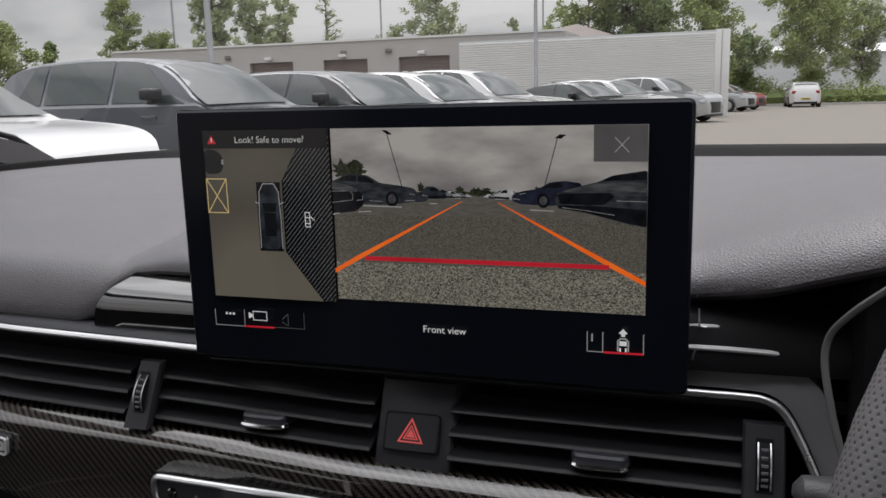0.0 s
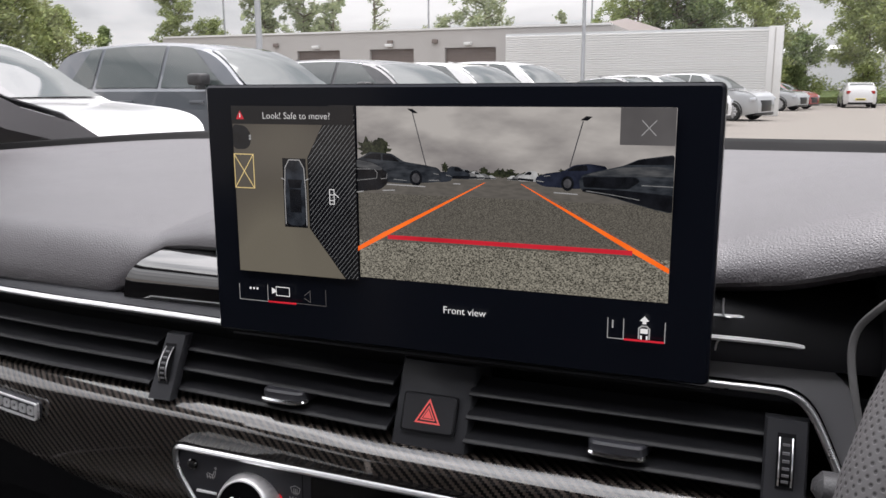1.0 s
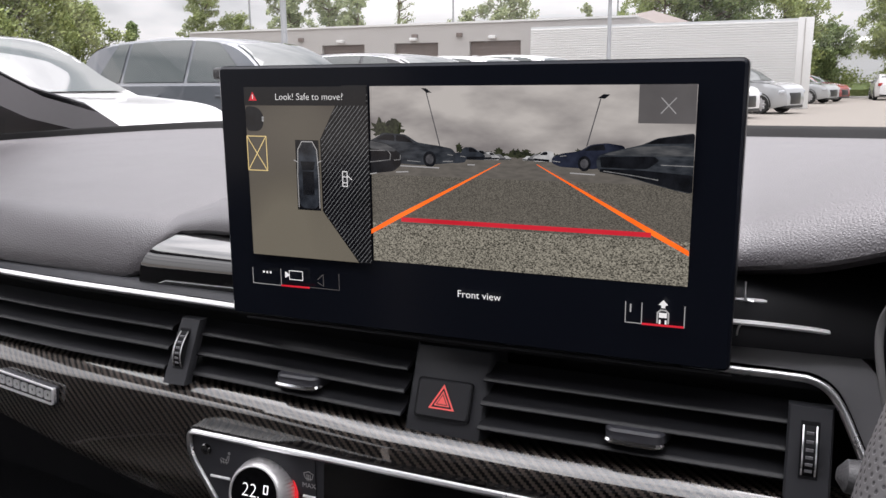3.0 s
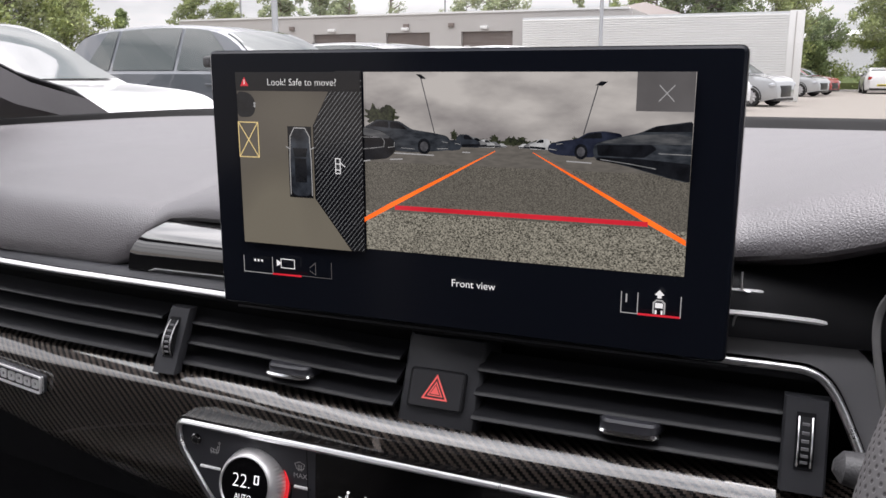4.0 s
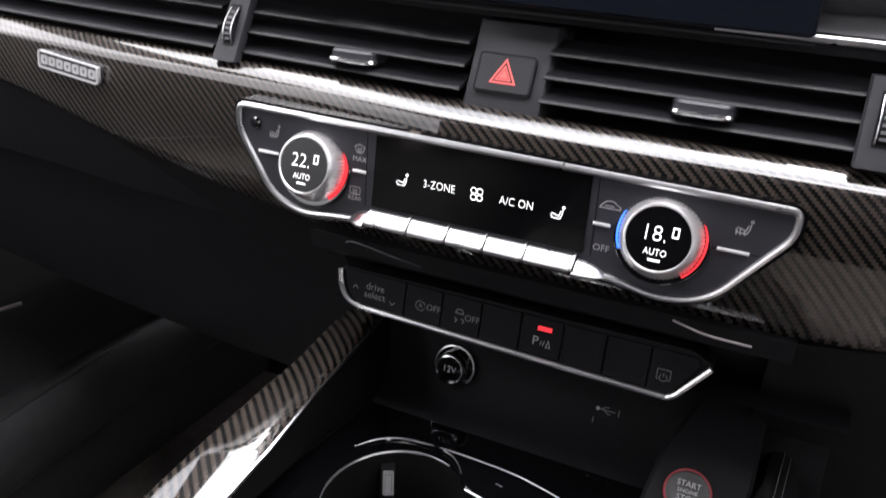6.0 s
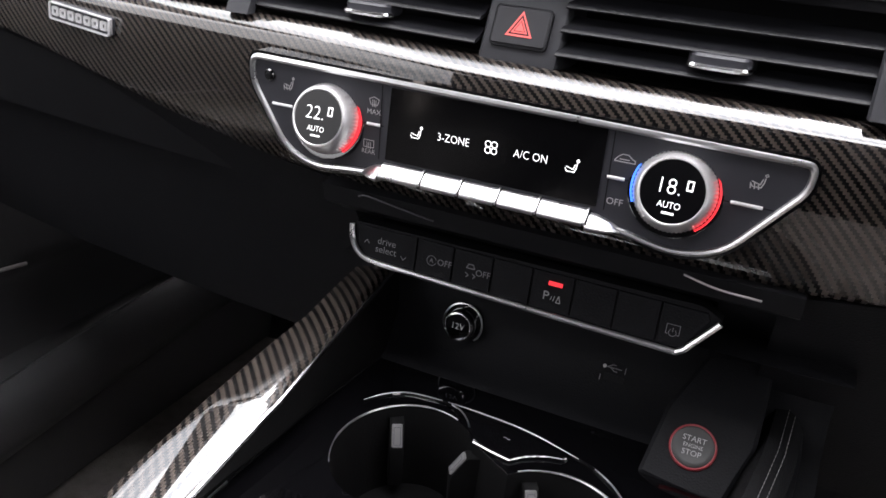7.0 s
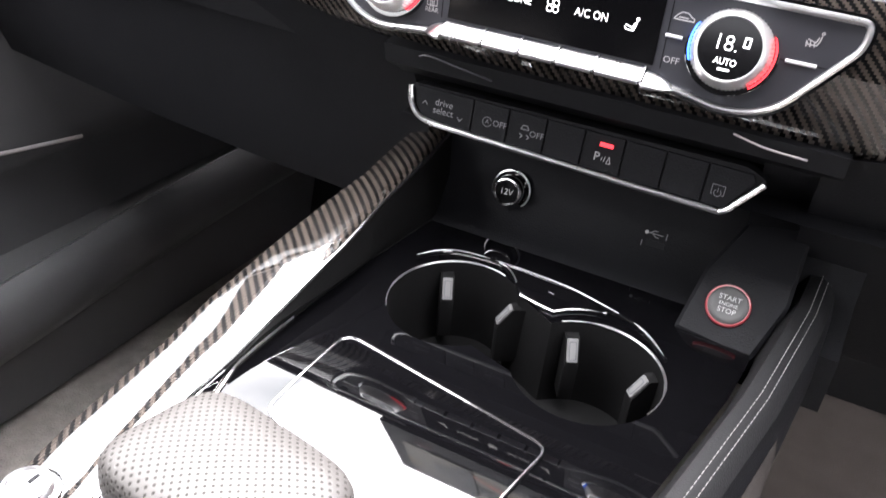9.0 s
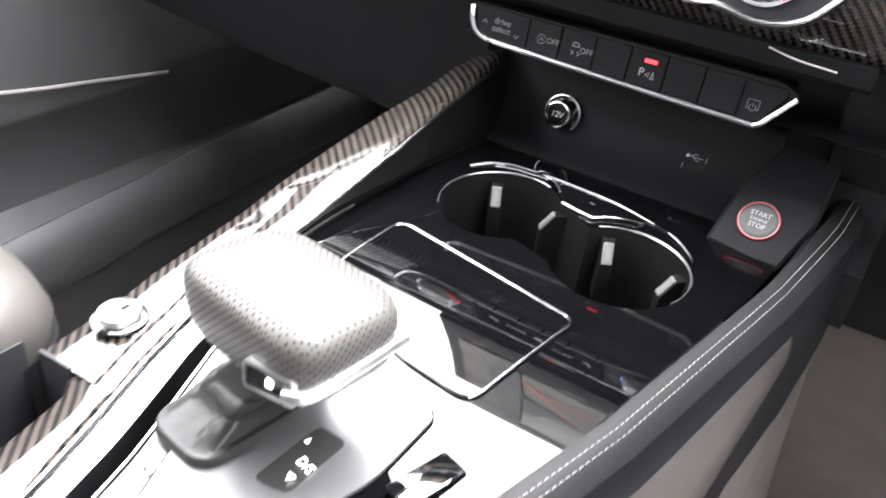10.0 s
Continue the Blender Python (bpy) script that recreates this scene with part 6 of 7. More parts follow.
for seg in hl:
    paint("blind_zone_line", lambda y: strokes([seg], 0.00021, y), P_HATCH, up=False)
paint("plan_car_ground", lambda y: shape([rect(-0.0765, -0.0625, 1.0735, 1.1100)], y), P_BLACK)
paint("plan_car", lambda y: shape([rounded([(-0.0750, 1.0745), (-0.0637, 1.0745), (-0.0633, 1.0900), (-0.0640, 1.1050), (-0.0665, 1.1090), (-0.0722, 1.1090), (-0.0747, 1.1050), (-0.0754, 1.0900)], 0.0035, 4)], y), P_DARK2)
paint("plan_car_glass", lambda y: shape([[(-0.0738, 1.0990), (-0.0649, 1.0990), (-0.0660, 1.0945), (-0.0727, 1.0945)], rect(-0.0728, -0.0659, 1.0815, 1.0938)], y), P_DARK)
paint("plan_car_edge", lambda y: strokes([[(-0.0757, 1.0750), (-0.0757, 1.0920), (-0.0750, 1.1050), (-0.0725, 1.1092), (-0.0662, 1.1092), (-0.0637, 1.1050), (-0.0630, 1.0920), (-0.0630, 1.0750)], [(-0.0775, 1.0995), (-0.0752, 1.0985)], [(-0.0612, 1.0995), (-0.0635, 1.0985)]], 0.0005, y), P_GREY)
for k in ([(-0.1062, 1.1115), (-0.0942, 1.1115)], [(-0.0942, 1.1115), (-0.0942, 1.0935)], [(-0.0942, 1.0935), (-0.1062, 1.0935)], [(-0.1062, 1.0935), (-0.1062, 1.1115)], [(-0.1062, 1.1115), (-0.0942, 1.0935)], [(-0.1062, 1.0935), (-0.0942, 1.1115)]):
    paint("bay_marking", lambda y: strokes([k], 0.0005, y), P_YELLOW)
paint("trailer_icon", lambda y: strokes([[(-0.0488, 1.0870), (-0.0488, 1.0945), (-0.0462, 1.0945), (-0.0462, 1.0870), (-0.0488, 1.0870)], [(-0.0488, 1.0918), (-0.0462, 1.0918)], [(-0.0460, 1.0925), (-0.0435, 1.0905)], [(-0.0486, 1.0888), (-0.0464, 1.0888)]], 0.0004, y), P_WHITE)
paint("title_bar", lambda y: shape([rect(-0.1065, -0.0340, 1.1275, 1.1370)], y), P_BLACK)
lay[0] -= 0.00003
lettering("Look! Safe to move?", 0.0049, pose(-0.0672, lay[0], 1.1318, 90), P_WHITE, scr, "screen_text", thin=-0.00006)
paint("warning_triangle", lambda y: shape([[(-0.1036, 1.1300), (-0.0986, 1.1300), (-0.1011, 1.1345)]], y), P_RED)
paint("warning_mark", lambda y: strokes([[(-0.1011, 1.1310), (-0.1011, 1.1330)]], 0.0005, y), P_WHITE)
# lower keys
lettering("Front view", 0.0052, pose(0.0250, lay[0], 1.0362, 90), P_WHITE, scr, "screen_text")
for k in ([(-0.1072, 1.0400), (-0.1072, 1.0312), (-0.0890, 1.0312), (-0.0890, 1.0405)], [(0.0962, 1.0405), (0.0962, 1.0308), (0.1035, 1.0308), (0.1035, 1.0405)], [(0.1222, 1.0308), (0.1222, 1.0405)]):
    paint("key_frame", lambda y: strokes([k], 0.0004, y), P_GREY)
paint("key_frame", lambda y: strokes([[(-0.0712, 1.0318), (-0.0530, 1.0318), (-0.0530, 1.0405)], [(-0.0660, 1.0365), (-0.0625, 1.0395), (-0.0625, 1.0330), (-0.0660, 1.0350)]], 0.0003, y), P_VEIL)
for k in ([(-0.0888, 1.0313), (-0.0715, 1.0315)], [(0.1040, 1.0308), (0.1218, 1.0310)]):
    paint("key_underline", lambda y: strokes([k], 0.0010, y), P_RED)
paint("menu_dots", lambda y: shape([rect(-0.1005 + k * 0.0022, -0.0993 + k * 0.0022, 1.0374, 1.0386) for k in range(3)], y), P_WHITE)
paint("camera_symbol", lambda y: strokes([[(-0.0835, 1.0352), (-0.0835, 1.0400), (-0.0752, 1.0400), (-0.0752, 1.0352), (-0.0835, 1.0352)]], 0.0004, y), P_WHITE)
paint("camera_symbol", lambda y: shape([[(-0.0862, 1.0358), (-0.0862, 1.0394), (-0.0838, 1.0382), (-0.0838, 1.0370)]], y), P_WHITE)
paint("view_symbol", lambda y: strokes([[(0.1105, 1.0320), (0.1105, 1.0368), (0.1118, 1.0380), (0.1140, 1.0380), (0.1153, 1.0368), (0.1153, 1.0320)], [(0.0985, 1.0395), (0.0985, 1.0360)]], 0.0007, y), P_GREY)
paint("view_symbol", lambda y: shape([[(0.1129, 1.0428), (0.1108, 1.0405), (0.1120, 1.0402), (0.1120, 1.0390), (0.1138, 1.0390), (0.1138, 1.0402), (0.1150, 1.0405)], rect(0.1112, 0.1146, 1.0345, 1.0368), rect(0.1112, 0.1120, 1.0316, 1.0335), rect(0.1138, 0.1146, 1.0316, 1.0335)], y), P_WHITE)


# ---- outside ----
ASPHALT = material("pale_worn_tarmac", (0.215, 0.195, 0.172), 0.9, spec=0.3, grain=0.004, grain_scale=60, vary=0.14, vary_scale=0.9)
RENDERWALL = material("pale_grey_wall_panel", (0.40, 0.385, 0.37), 0.8, grain=0.002, grain_scale=30, vary=0.06, vary_scale=1.2)
WHITEMETAL = material("white_coated_steel", (0.66, 0.66, 0.65), 0.5, grain=0.0005, grain_scale=20, vary=0.06, vary_scale=2)
DARKOPEN = material("workshop_shade_sheet", (0.035, 0.03, 0.028), 0.8, vary=0.3, vary_scale=2)
SHUTTER = material("grey_brown_shutter", (0.16, 0.13, 0.115), 0.6, vary=0.12, vary_scale=4)
POST = material("galvanised_post", (0.34, 0.35, 0.36), 0.5, 0.6, vary=0.1, vary_scale=4)
BARK = material("grey_brown_bark", (0.12, 0.095, 0.07), 0.95, grain=0.01, grain_scale=30, vary=0.3, vary_scale=6)
TYRE = material("black_tyre", (0.018, 0.018, 0.018), 0.85, grain=0.001, grain_scale=200)
RIM = material("grey_alloy", (0.45, 0.45, 0.46), 0.3, 0.9, vary=0.06, vary_scale=20)
CARGLASS = material("car_window_glass", (0.04, 0.052, 0.050), 0.04, spec=1.0)
CARTRIM = material("black_car_trim", (0.012, 0.012, 0.013), 0.35, vary=0.1, vary_scale=10)
LAMPGLASS = material("headlamp_lens", (0.55, 0.57, 0.6), 0.08, 0.3, coat=0.6)
TAIL = material("red_tail_lens", (0.35, 0.012, 0.01), 0.15, coat=0.6)
PLATE = material("yellow_registration_plate", (0.62, 0.5, 0.05), 0.4)
PLATEMARK = material("plate_marking", (0.03, 0.03, 0.03), 0.5)
HILL = material("distant_wooded_hill", (0.10, 0.13, 0.14), 1.0, spec=0.0, vary=0.2, vary_scale=0.02)
SHED = material("distant_pale_shed", (0.55, 0.57, 0.58), 0.7, vary=0.05, vary_scale=0.2)
KERB = material("concrete_kerb", (0.36, 0.34, 0.32), 0.9, grain=0.003, grain_scale=40, vary=0.12, vary_scale=3)


def paintwork(name, base, metal=0.0):
    return material(name, base, 0.32, metal, coat=1.0, vary=0.03, vary_scale=3)


def leaf_material(name, base):
    m = material(name, base, 0.75, spec=0.2)
    n, l = m.node_tree.nodes, m.node_tree.links
    g, r = n.new("ShaderNodeNewGeometry"), n.new("ShaderNodeValToRGB")
    r.color_ramp.elements[0].color = (*[c * 0.72 for c in base], 1)
    r.color_ramp.elements[1].color = (min(1, base[0] * 1.4), min(1, base[1] * 1.25), base[2] * 1.15, 1)
    l.new(g.outputs["Random Per Island"], r.inputs["Fac"])
    l.new(r.outputs["Color"], n["Principled BSDF"].inputs["Base Color"])
    return m


LEAF = leaf_material("broad_green_leaves", (0.25, 0.315, 0.13))
LEAFDARK = leaf_material("dark_green_leaves", (0.17, 0.235, 0.105))
LEAFPALE = leaf_material("pale_birch_leaves", (0.30, 0.36, 0.215))


def gz(y):
    """The lot falls very slightly away."""
    return -0.0045 * max(0.0, y)


rows = [[(x, y, gz(y)) for x in (-900, -120, -40, 0, 40, 120, 900)] for y in (-900, -60, 0, 20, 57, 120, 900)]
tagged(part("ground", loft(rows, closed=False), ASPHALT), "pale worn tarmac of a car park", "ground", kind="structure")


def leaf_cloud(centres, count, leaf, rng):
    """Small leaf faces scattered in uneven clumps, as one mesh."""
    vs, fs = [], []
    w = [r ** 2 for _, r in centres]
    for _ in range(count):
        c, r = rng.choices(centres, w)[0]
        while True:
            d = Vector((rng.uniform(-1, 1), rng.uniform(-1, 1), rng.uniform(-1, 1)))
            if 0.15 < d.length < 1:
                break
        d *= r * (0.55 + 0.75 * rng.random())
        p = Vector(c) + d
        a = Vector((rng.gauss(0, 1), rng.gauss(0, 1), rng.gauss(0, 1))).normalized()
        b = a.orthogonal().normalized()
        s = leaf * rng.uniform(0.6, 1.4)
        k = len(vs)
        vs += [p + b * s, p + a.cross(b) * s * 0.55, p - b * s, p - a.cross(b) * s * 0.55]
        fs.append((k, k + 1, k + 2, k + 3))
    return vs, fs


def mesh_part(name, vs, fs, mat, parent):
    me = bpy.data.meshes.new(name)
    me.from_pydata([tuple(v) for v in vs], [], fs)
    me.materials.append(mat)
    ob = new(name, me)
    ob.parent = parent
    return ob


def tree(x, y, h, spread, mat, seed, label, count=2600, leaf=0.16, clear=0.25, slim=1.0):
    rng = random.Random(seed)
    t = thing("tree", label, "tree", pose(x, y, gz(y)))
    lean = rng.uniform(-0.03, 0.03)
    trunk = [Vector((lean * h * k, 0.02 * h * math.sin(3 * k), h * k)) for k in np.linspace(0, 0.93, 8)]
    bm = tube(trunk, [h * 0.018 * (1 - 0.85 * k) for k in np.linspace(0, 1, 8)], 7)
    centres = []
    for i in range(26):
        k = clear + (0.95 - clear) * (i + rng.random()) / 26
        base = Vector((lean * h * k, 0, h * k))
        reach = spread * (math.sin(math.pi * min(1, (k - clear + 0.12) / (1.12 - clear))) ** 0.7) * rng.uniform(0.45, 1.0)
        a = rng.uniform(0, 2 * math.pi)
        tip = base + Vector((reach * math.cos(a), reach * math.sin(a), reach * 0.5 * slim))
        tube([base, base.lerp(tip, 0.5) + Vector((0, 0, -0.05 * reach)), tip], [h * 0.007, h * 0.005, h * 0.002], 5, bm=bm)
        for f, r in ((0.3, 0.20), (0.55, 0.22), (0.8, 0.22), (1.0, 0.17), (1.12, 0.11)):
            centres.append((base.lerp(tip, f) + Vector((rng.uniform(-1, 1), rng.uniform(-1, 1), rng.uniform(-0.6, 0.8))) * spread * 0.16, spread * r * rng.uniform(0.5, 1.2)))
    part("trunk", bm, BARK, t)
    vs, fs = leaf_cloud(centres, count, leaf, rng)
    mesh_part("crown", vs, fs, mat, t)


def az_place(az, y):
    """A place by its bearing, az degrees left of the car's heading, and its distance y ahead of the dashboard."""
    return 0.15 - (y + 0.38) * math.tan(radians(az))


BIRCH = "tall loose birch with pale green leaves behind the building"
MAPLE = "broad green tree with yellowing leaves by the car park edge"
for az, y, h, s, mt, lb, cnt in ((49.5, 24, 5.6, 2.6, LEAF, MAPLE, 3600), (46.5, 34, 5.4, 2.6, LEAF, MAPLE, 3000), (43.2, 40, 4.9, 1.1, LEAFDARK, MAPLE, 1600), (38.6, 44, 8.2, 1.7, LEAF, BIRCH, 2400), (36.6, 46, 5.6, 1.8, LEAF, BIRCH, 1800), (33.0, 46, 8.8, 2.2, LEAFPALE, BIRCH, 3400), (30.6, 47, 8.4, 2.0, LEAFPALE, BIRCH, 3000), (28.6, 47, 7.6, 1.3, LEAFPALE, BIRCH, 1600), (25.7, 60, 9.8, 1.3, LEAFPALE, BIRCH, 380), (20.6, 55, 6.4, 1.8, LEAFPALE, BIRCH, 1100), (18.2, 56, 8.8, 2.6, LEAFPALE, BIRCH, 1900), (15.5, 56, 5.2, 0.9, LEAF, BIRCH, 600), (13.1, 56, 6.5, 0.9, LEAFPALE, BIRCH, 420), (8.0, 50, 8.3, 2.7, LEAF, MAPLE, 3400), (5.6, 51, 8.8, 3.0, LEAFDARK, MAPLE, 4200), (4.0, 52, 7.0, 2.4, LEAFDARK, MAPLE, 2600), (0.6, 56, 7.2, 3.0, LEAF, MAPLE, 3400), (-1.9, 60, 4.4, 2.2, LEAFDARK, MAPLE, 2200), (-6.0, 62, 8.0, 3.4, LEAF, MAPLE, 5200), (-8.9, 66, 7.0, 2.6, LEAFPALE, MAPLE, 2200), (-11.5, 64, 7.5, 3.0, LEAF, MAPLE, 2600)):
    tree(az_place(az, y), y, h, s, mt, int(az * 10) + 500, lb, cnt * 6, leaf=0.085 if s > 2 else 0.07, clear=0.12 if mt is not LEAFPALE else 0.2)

# planting at the far kerb
hedge = thing("hedge", "low dense green shrubs along the far kerb", "hedge")
rng = random.Random(9)
cs = []
for i in range(70):
    x = 3.5 + i * 0.36
    cs.append((Vector((x, 60 + rng.uniform(-0.6, 1.5), gz(58) + rng.uniform(0.3, 0.9))), rng.uniform(0.6, 1.25)))
for i in range(26):
    cs.append((Vector((-1 + i * 0.2, 61 + rng.uniform(-0.5, 2), gz(58) + rng.uniform(0.3, 1.6))), rng.uniform(0.5, 1.1)))
vs, fs = leaf_cloud(cs, 30000, 0.075, rng)
tagged(mesh_part("shrub_leaves", vs, fs, LEAF, hedge), kind="stuff")
part("shrub_core", loft([[(x, 60.3, gz(58)), (x, 59.9, gz(58) + 0.5), (x, 60.6, gz(58) + 0.9), (x, 61.4, gz(58))] for x in np.linspace(-1, 29, 12)]), LEAFDARK, hedge)
tagged(part("kerb", box(2.2, 40, 57.2, 57.5, gz(57) - 0.1, gz(57) + 0.13, 0.02), KERB), "concrete kerb at the far edge of the lot", "kerb", kind="structure")
tagged(part("backdrop", loft([[(x, 900, -20), (x, 900, 24 + 10 * math.sin(x / 130) + 6 * math.sin(x / 47 + 1))] for x in np.linspace(-900, 900, 60)], closed=False), HILL), "low wooded hills in the distance", "hills", kind="structure")
shed = thing("distant_shed", "pale industrial shed beyond the trees", "building")
part("wall", box(3, 30, 110, 140, gz(110) - 0.2, 4.6), SHED, shed)
part("roof", loft([[(x, 109.5, 4.6), (x, 125, 6.2), (x, 140.5, 4.6)] for x in (2.5, 30.5)]), WHITEMETAL, shed)

# ---- low grey building with bay doors ----
bld = thing("workshop_building", "long low pale grey workshop with dark bay doors", "building")
BY, BT = 37.6, 3.78
doors = [(-22.6, -20.1), (-18.4, -16.0), (-14.35, -11.75)]
edges_x = [-31.0] + [v for d in doors for v in d] + [-6.4]
for a, b in zip(edges_x[::2], edges_x[1::2]):
    part("wall", box(a, b, BY, BY + 0.3, gz(BY), BT), RENDERWALL, bld)
for a, b in doors:
    part("lintel", box(a, b, BY, BY + 0.3, 2.93, BT), RENDERWALL, bld)
    d = part("bay_door", box(a, b, BY + 0.22, BY + 0.28, 1.9, 2.93), SHUTTER, bld, "half-raised brown shutter")
    for k in range(6):
        part("shutter_slat", box(a, b, BY + 0.19, BY + 0.22, 1.93 + k * 0.16, 2.06 + k * 0.16), SHUTTER, d)
    # dark sheet behind the opening, painting the shade of the inside
    part("bay_opening", box(a, b, BY + 0.6, BY + 0.65, gz(BY), 1.95), DARKOPEN, bld)
    lamp = part("door_lamp", box((a + b) / 2 - 0.25, (a + b) / 2 + 0.1, BY - 0.28, BY, 3.02, 3.17, 0.03), WHITEMETAL, bld)
for x in (-24, -17.4, -15.0):
    part("wall_box", box(x, x + 0.3, BY - 0.12, BY, 3.15, 3.35, 0.02), SHUTTER, bld)
part("roof_edge", box(-31.1, -6.35, BY - 0.06, BY + 0.36, BT, BT + 0.09), WHITEMETAL, bld)
part("roof", box(-31.0, -6.4, BY + 0.3, BY + 14, 3.5, 3.6), SHED, bld)
part("rear_wall", box(-31, -6.4, BY + 14, BY + 14.2, gz(BY), 3.6), RENDERWALL, bld)
part("side_wall", box(-31.2, -31, BY, BY + 14, gz(BY), BT), RENDERWALL, bld)
part("side_wall", box(-6.4, -6.2, BY, BY + 14, gz(BY), BT), RENDERWALL, bld)
part("roof_unit", loft([[(x, BY + 4, 3.5), (x, BY + 6, z), (x, BY + 9, z), (x, BY + 9, 3.5)] for x, z in ((-8.4, 4.2), (-6.6, 4.5), (-4.8, 3.9))]), SHUTTER, bld)

scrn = thing("slatted_screen_wall", "white horizontally slatted screen wall with end post", "screen wall")
WY = 36.4
for k in range(34):
    z = gz(WY) + 0.1 + k * 0.1
    part("slat_board", loft([[(x, WY, z), (x, WY - 0.035, z + 0.012), (x, WY - 0.035, z + 0.075), (x, WY, z + 0.09)] for x in (-10.9, 0.28)]), WHITEMETAL, scrn, smooth=False)
part("backing", box(-10.9, 0.3, WY, WY + 0.08, gz(WY), 3.42), SHED, scrn)
part("end_post", box(0.28, 0.86, WY - 0.05, WY + 0.5, gz(WY), 3.45, 0.02), WHITEMETAL, scrn)
part("side_board", box(0.52, 0.56, WY - 0.07, WY - 0.05, gz(WY), 3.40), RENDERWALL, scrn)

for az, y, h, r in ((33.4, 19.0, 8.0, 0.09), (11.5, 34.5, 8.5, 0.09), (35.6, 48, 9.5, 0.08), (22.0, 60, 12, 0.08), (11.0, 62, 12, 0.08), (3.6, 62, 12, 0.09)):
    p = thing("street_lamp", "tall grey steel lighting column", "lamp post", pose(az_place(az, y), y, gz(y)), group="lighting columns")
    part("pole", tube([(0, 0, 0), (0, 0, 1.2), (0, 0, 1.25), (0, 0, h)], [r * 1.25, r * 1.25, r, r * 0.75], 10), POST, p)
    part("lamp_head", box(-0.5, 0.1, -0.13, 0.13, h, h + 0.1, 0.03), POST, p)


# ---- parked cars ----
def spline(x, xs, ys):
    """Smooth interpolation through keys."""
    i = max(0, min(len(xs) - 2, int(np.searchsorted(xs, x)) - 1))
    t = (x - xs[i]) / (xs[i + 1] - xs[i])
    def slope(k):
        a, b = max(0, k - 1), min(len(xs) - 1, k + 1)
        return (ys[b] - ys[a]) / (xs[b] - xs[a])
    h = xs[i + 1] - xs[i]
    return (2 * t**3 - 3 * t**2 + 1) * ys[i] + (t**3 - 2 * t**2 + t) * h * slope(i) + (-2 * t**3 + 3 * t**2) * ys[i + 1] + (t**3 - t**2) * h * slope(i + 1)


SHAPES = {
    # along the length from tail to nose: place, height of the top line
    "suv": dict(L=4.55, W=1.88, H=1.62, top=((-0.5, 0.60), (-0.488, 0.70), (-0.455, 0.86), (-0.39, 0.955), (-0.25, 0.992), (-0.08, 1.0), (0.05, 0.965), (0.12, 0.885), (0.225, 0.675), (0.27, 0.655), (0.40, 0.615), (0.465, 0.56), (0.49, 0.48), (0.5, 0.36)), belt=0.69, cab=(-0.44, 0.235), roof=(-0.36, 0.06)),
    "sedan": dict(L=4.75, W=1.84, H=1.43, top=((-0.5, 0.55), (-0.488, 0.66), (-0.46, 0.72), (-0.38, 0.76), (-0.26, 0.91), (-0.14, 0.985), (-0.02, 1.0), (0.06, 0.965), (0.12, 0.88), (0.235, 0.69), (0.28, 0.67), (0.41, 0.61), (0.47, 0.54), (0.49, 0.46), (0.5, 0.36)), belt=0.675, cab=(-0.36, 0.235), roof=(-0.20, 0.05)),
    "hatch": dict(L=4.05, W=1.74, H=1.46, top=((-0.5, 0.45), (-0.492, 0.62), (-0.47, 0.76), (-0.43, 0.93), (-0.36, 0.975), (-0.2, 1.0), (-0.04, 0.995), (0.06, 0.945), (0.13, 0.86), (0.245, 0.68), (0.29, 0.66), (0.42, 0.60), (0.47, 0.53), (0.49, 0.45), (0.5, 0.36)), belt=0.66, cab=(-0.45, 0.245), roof=(-0.40, 0.05)),
}


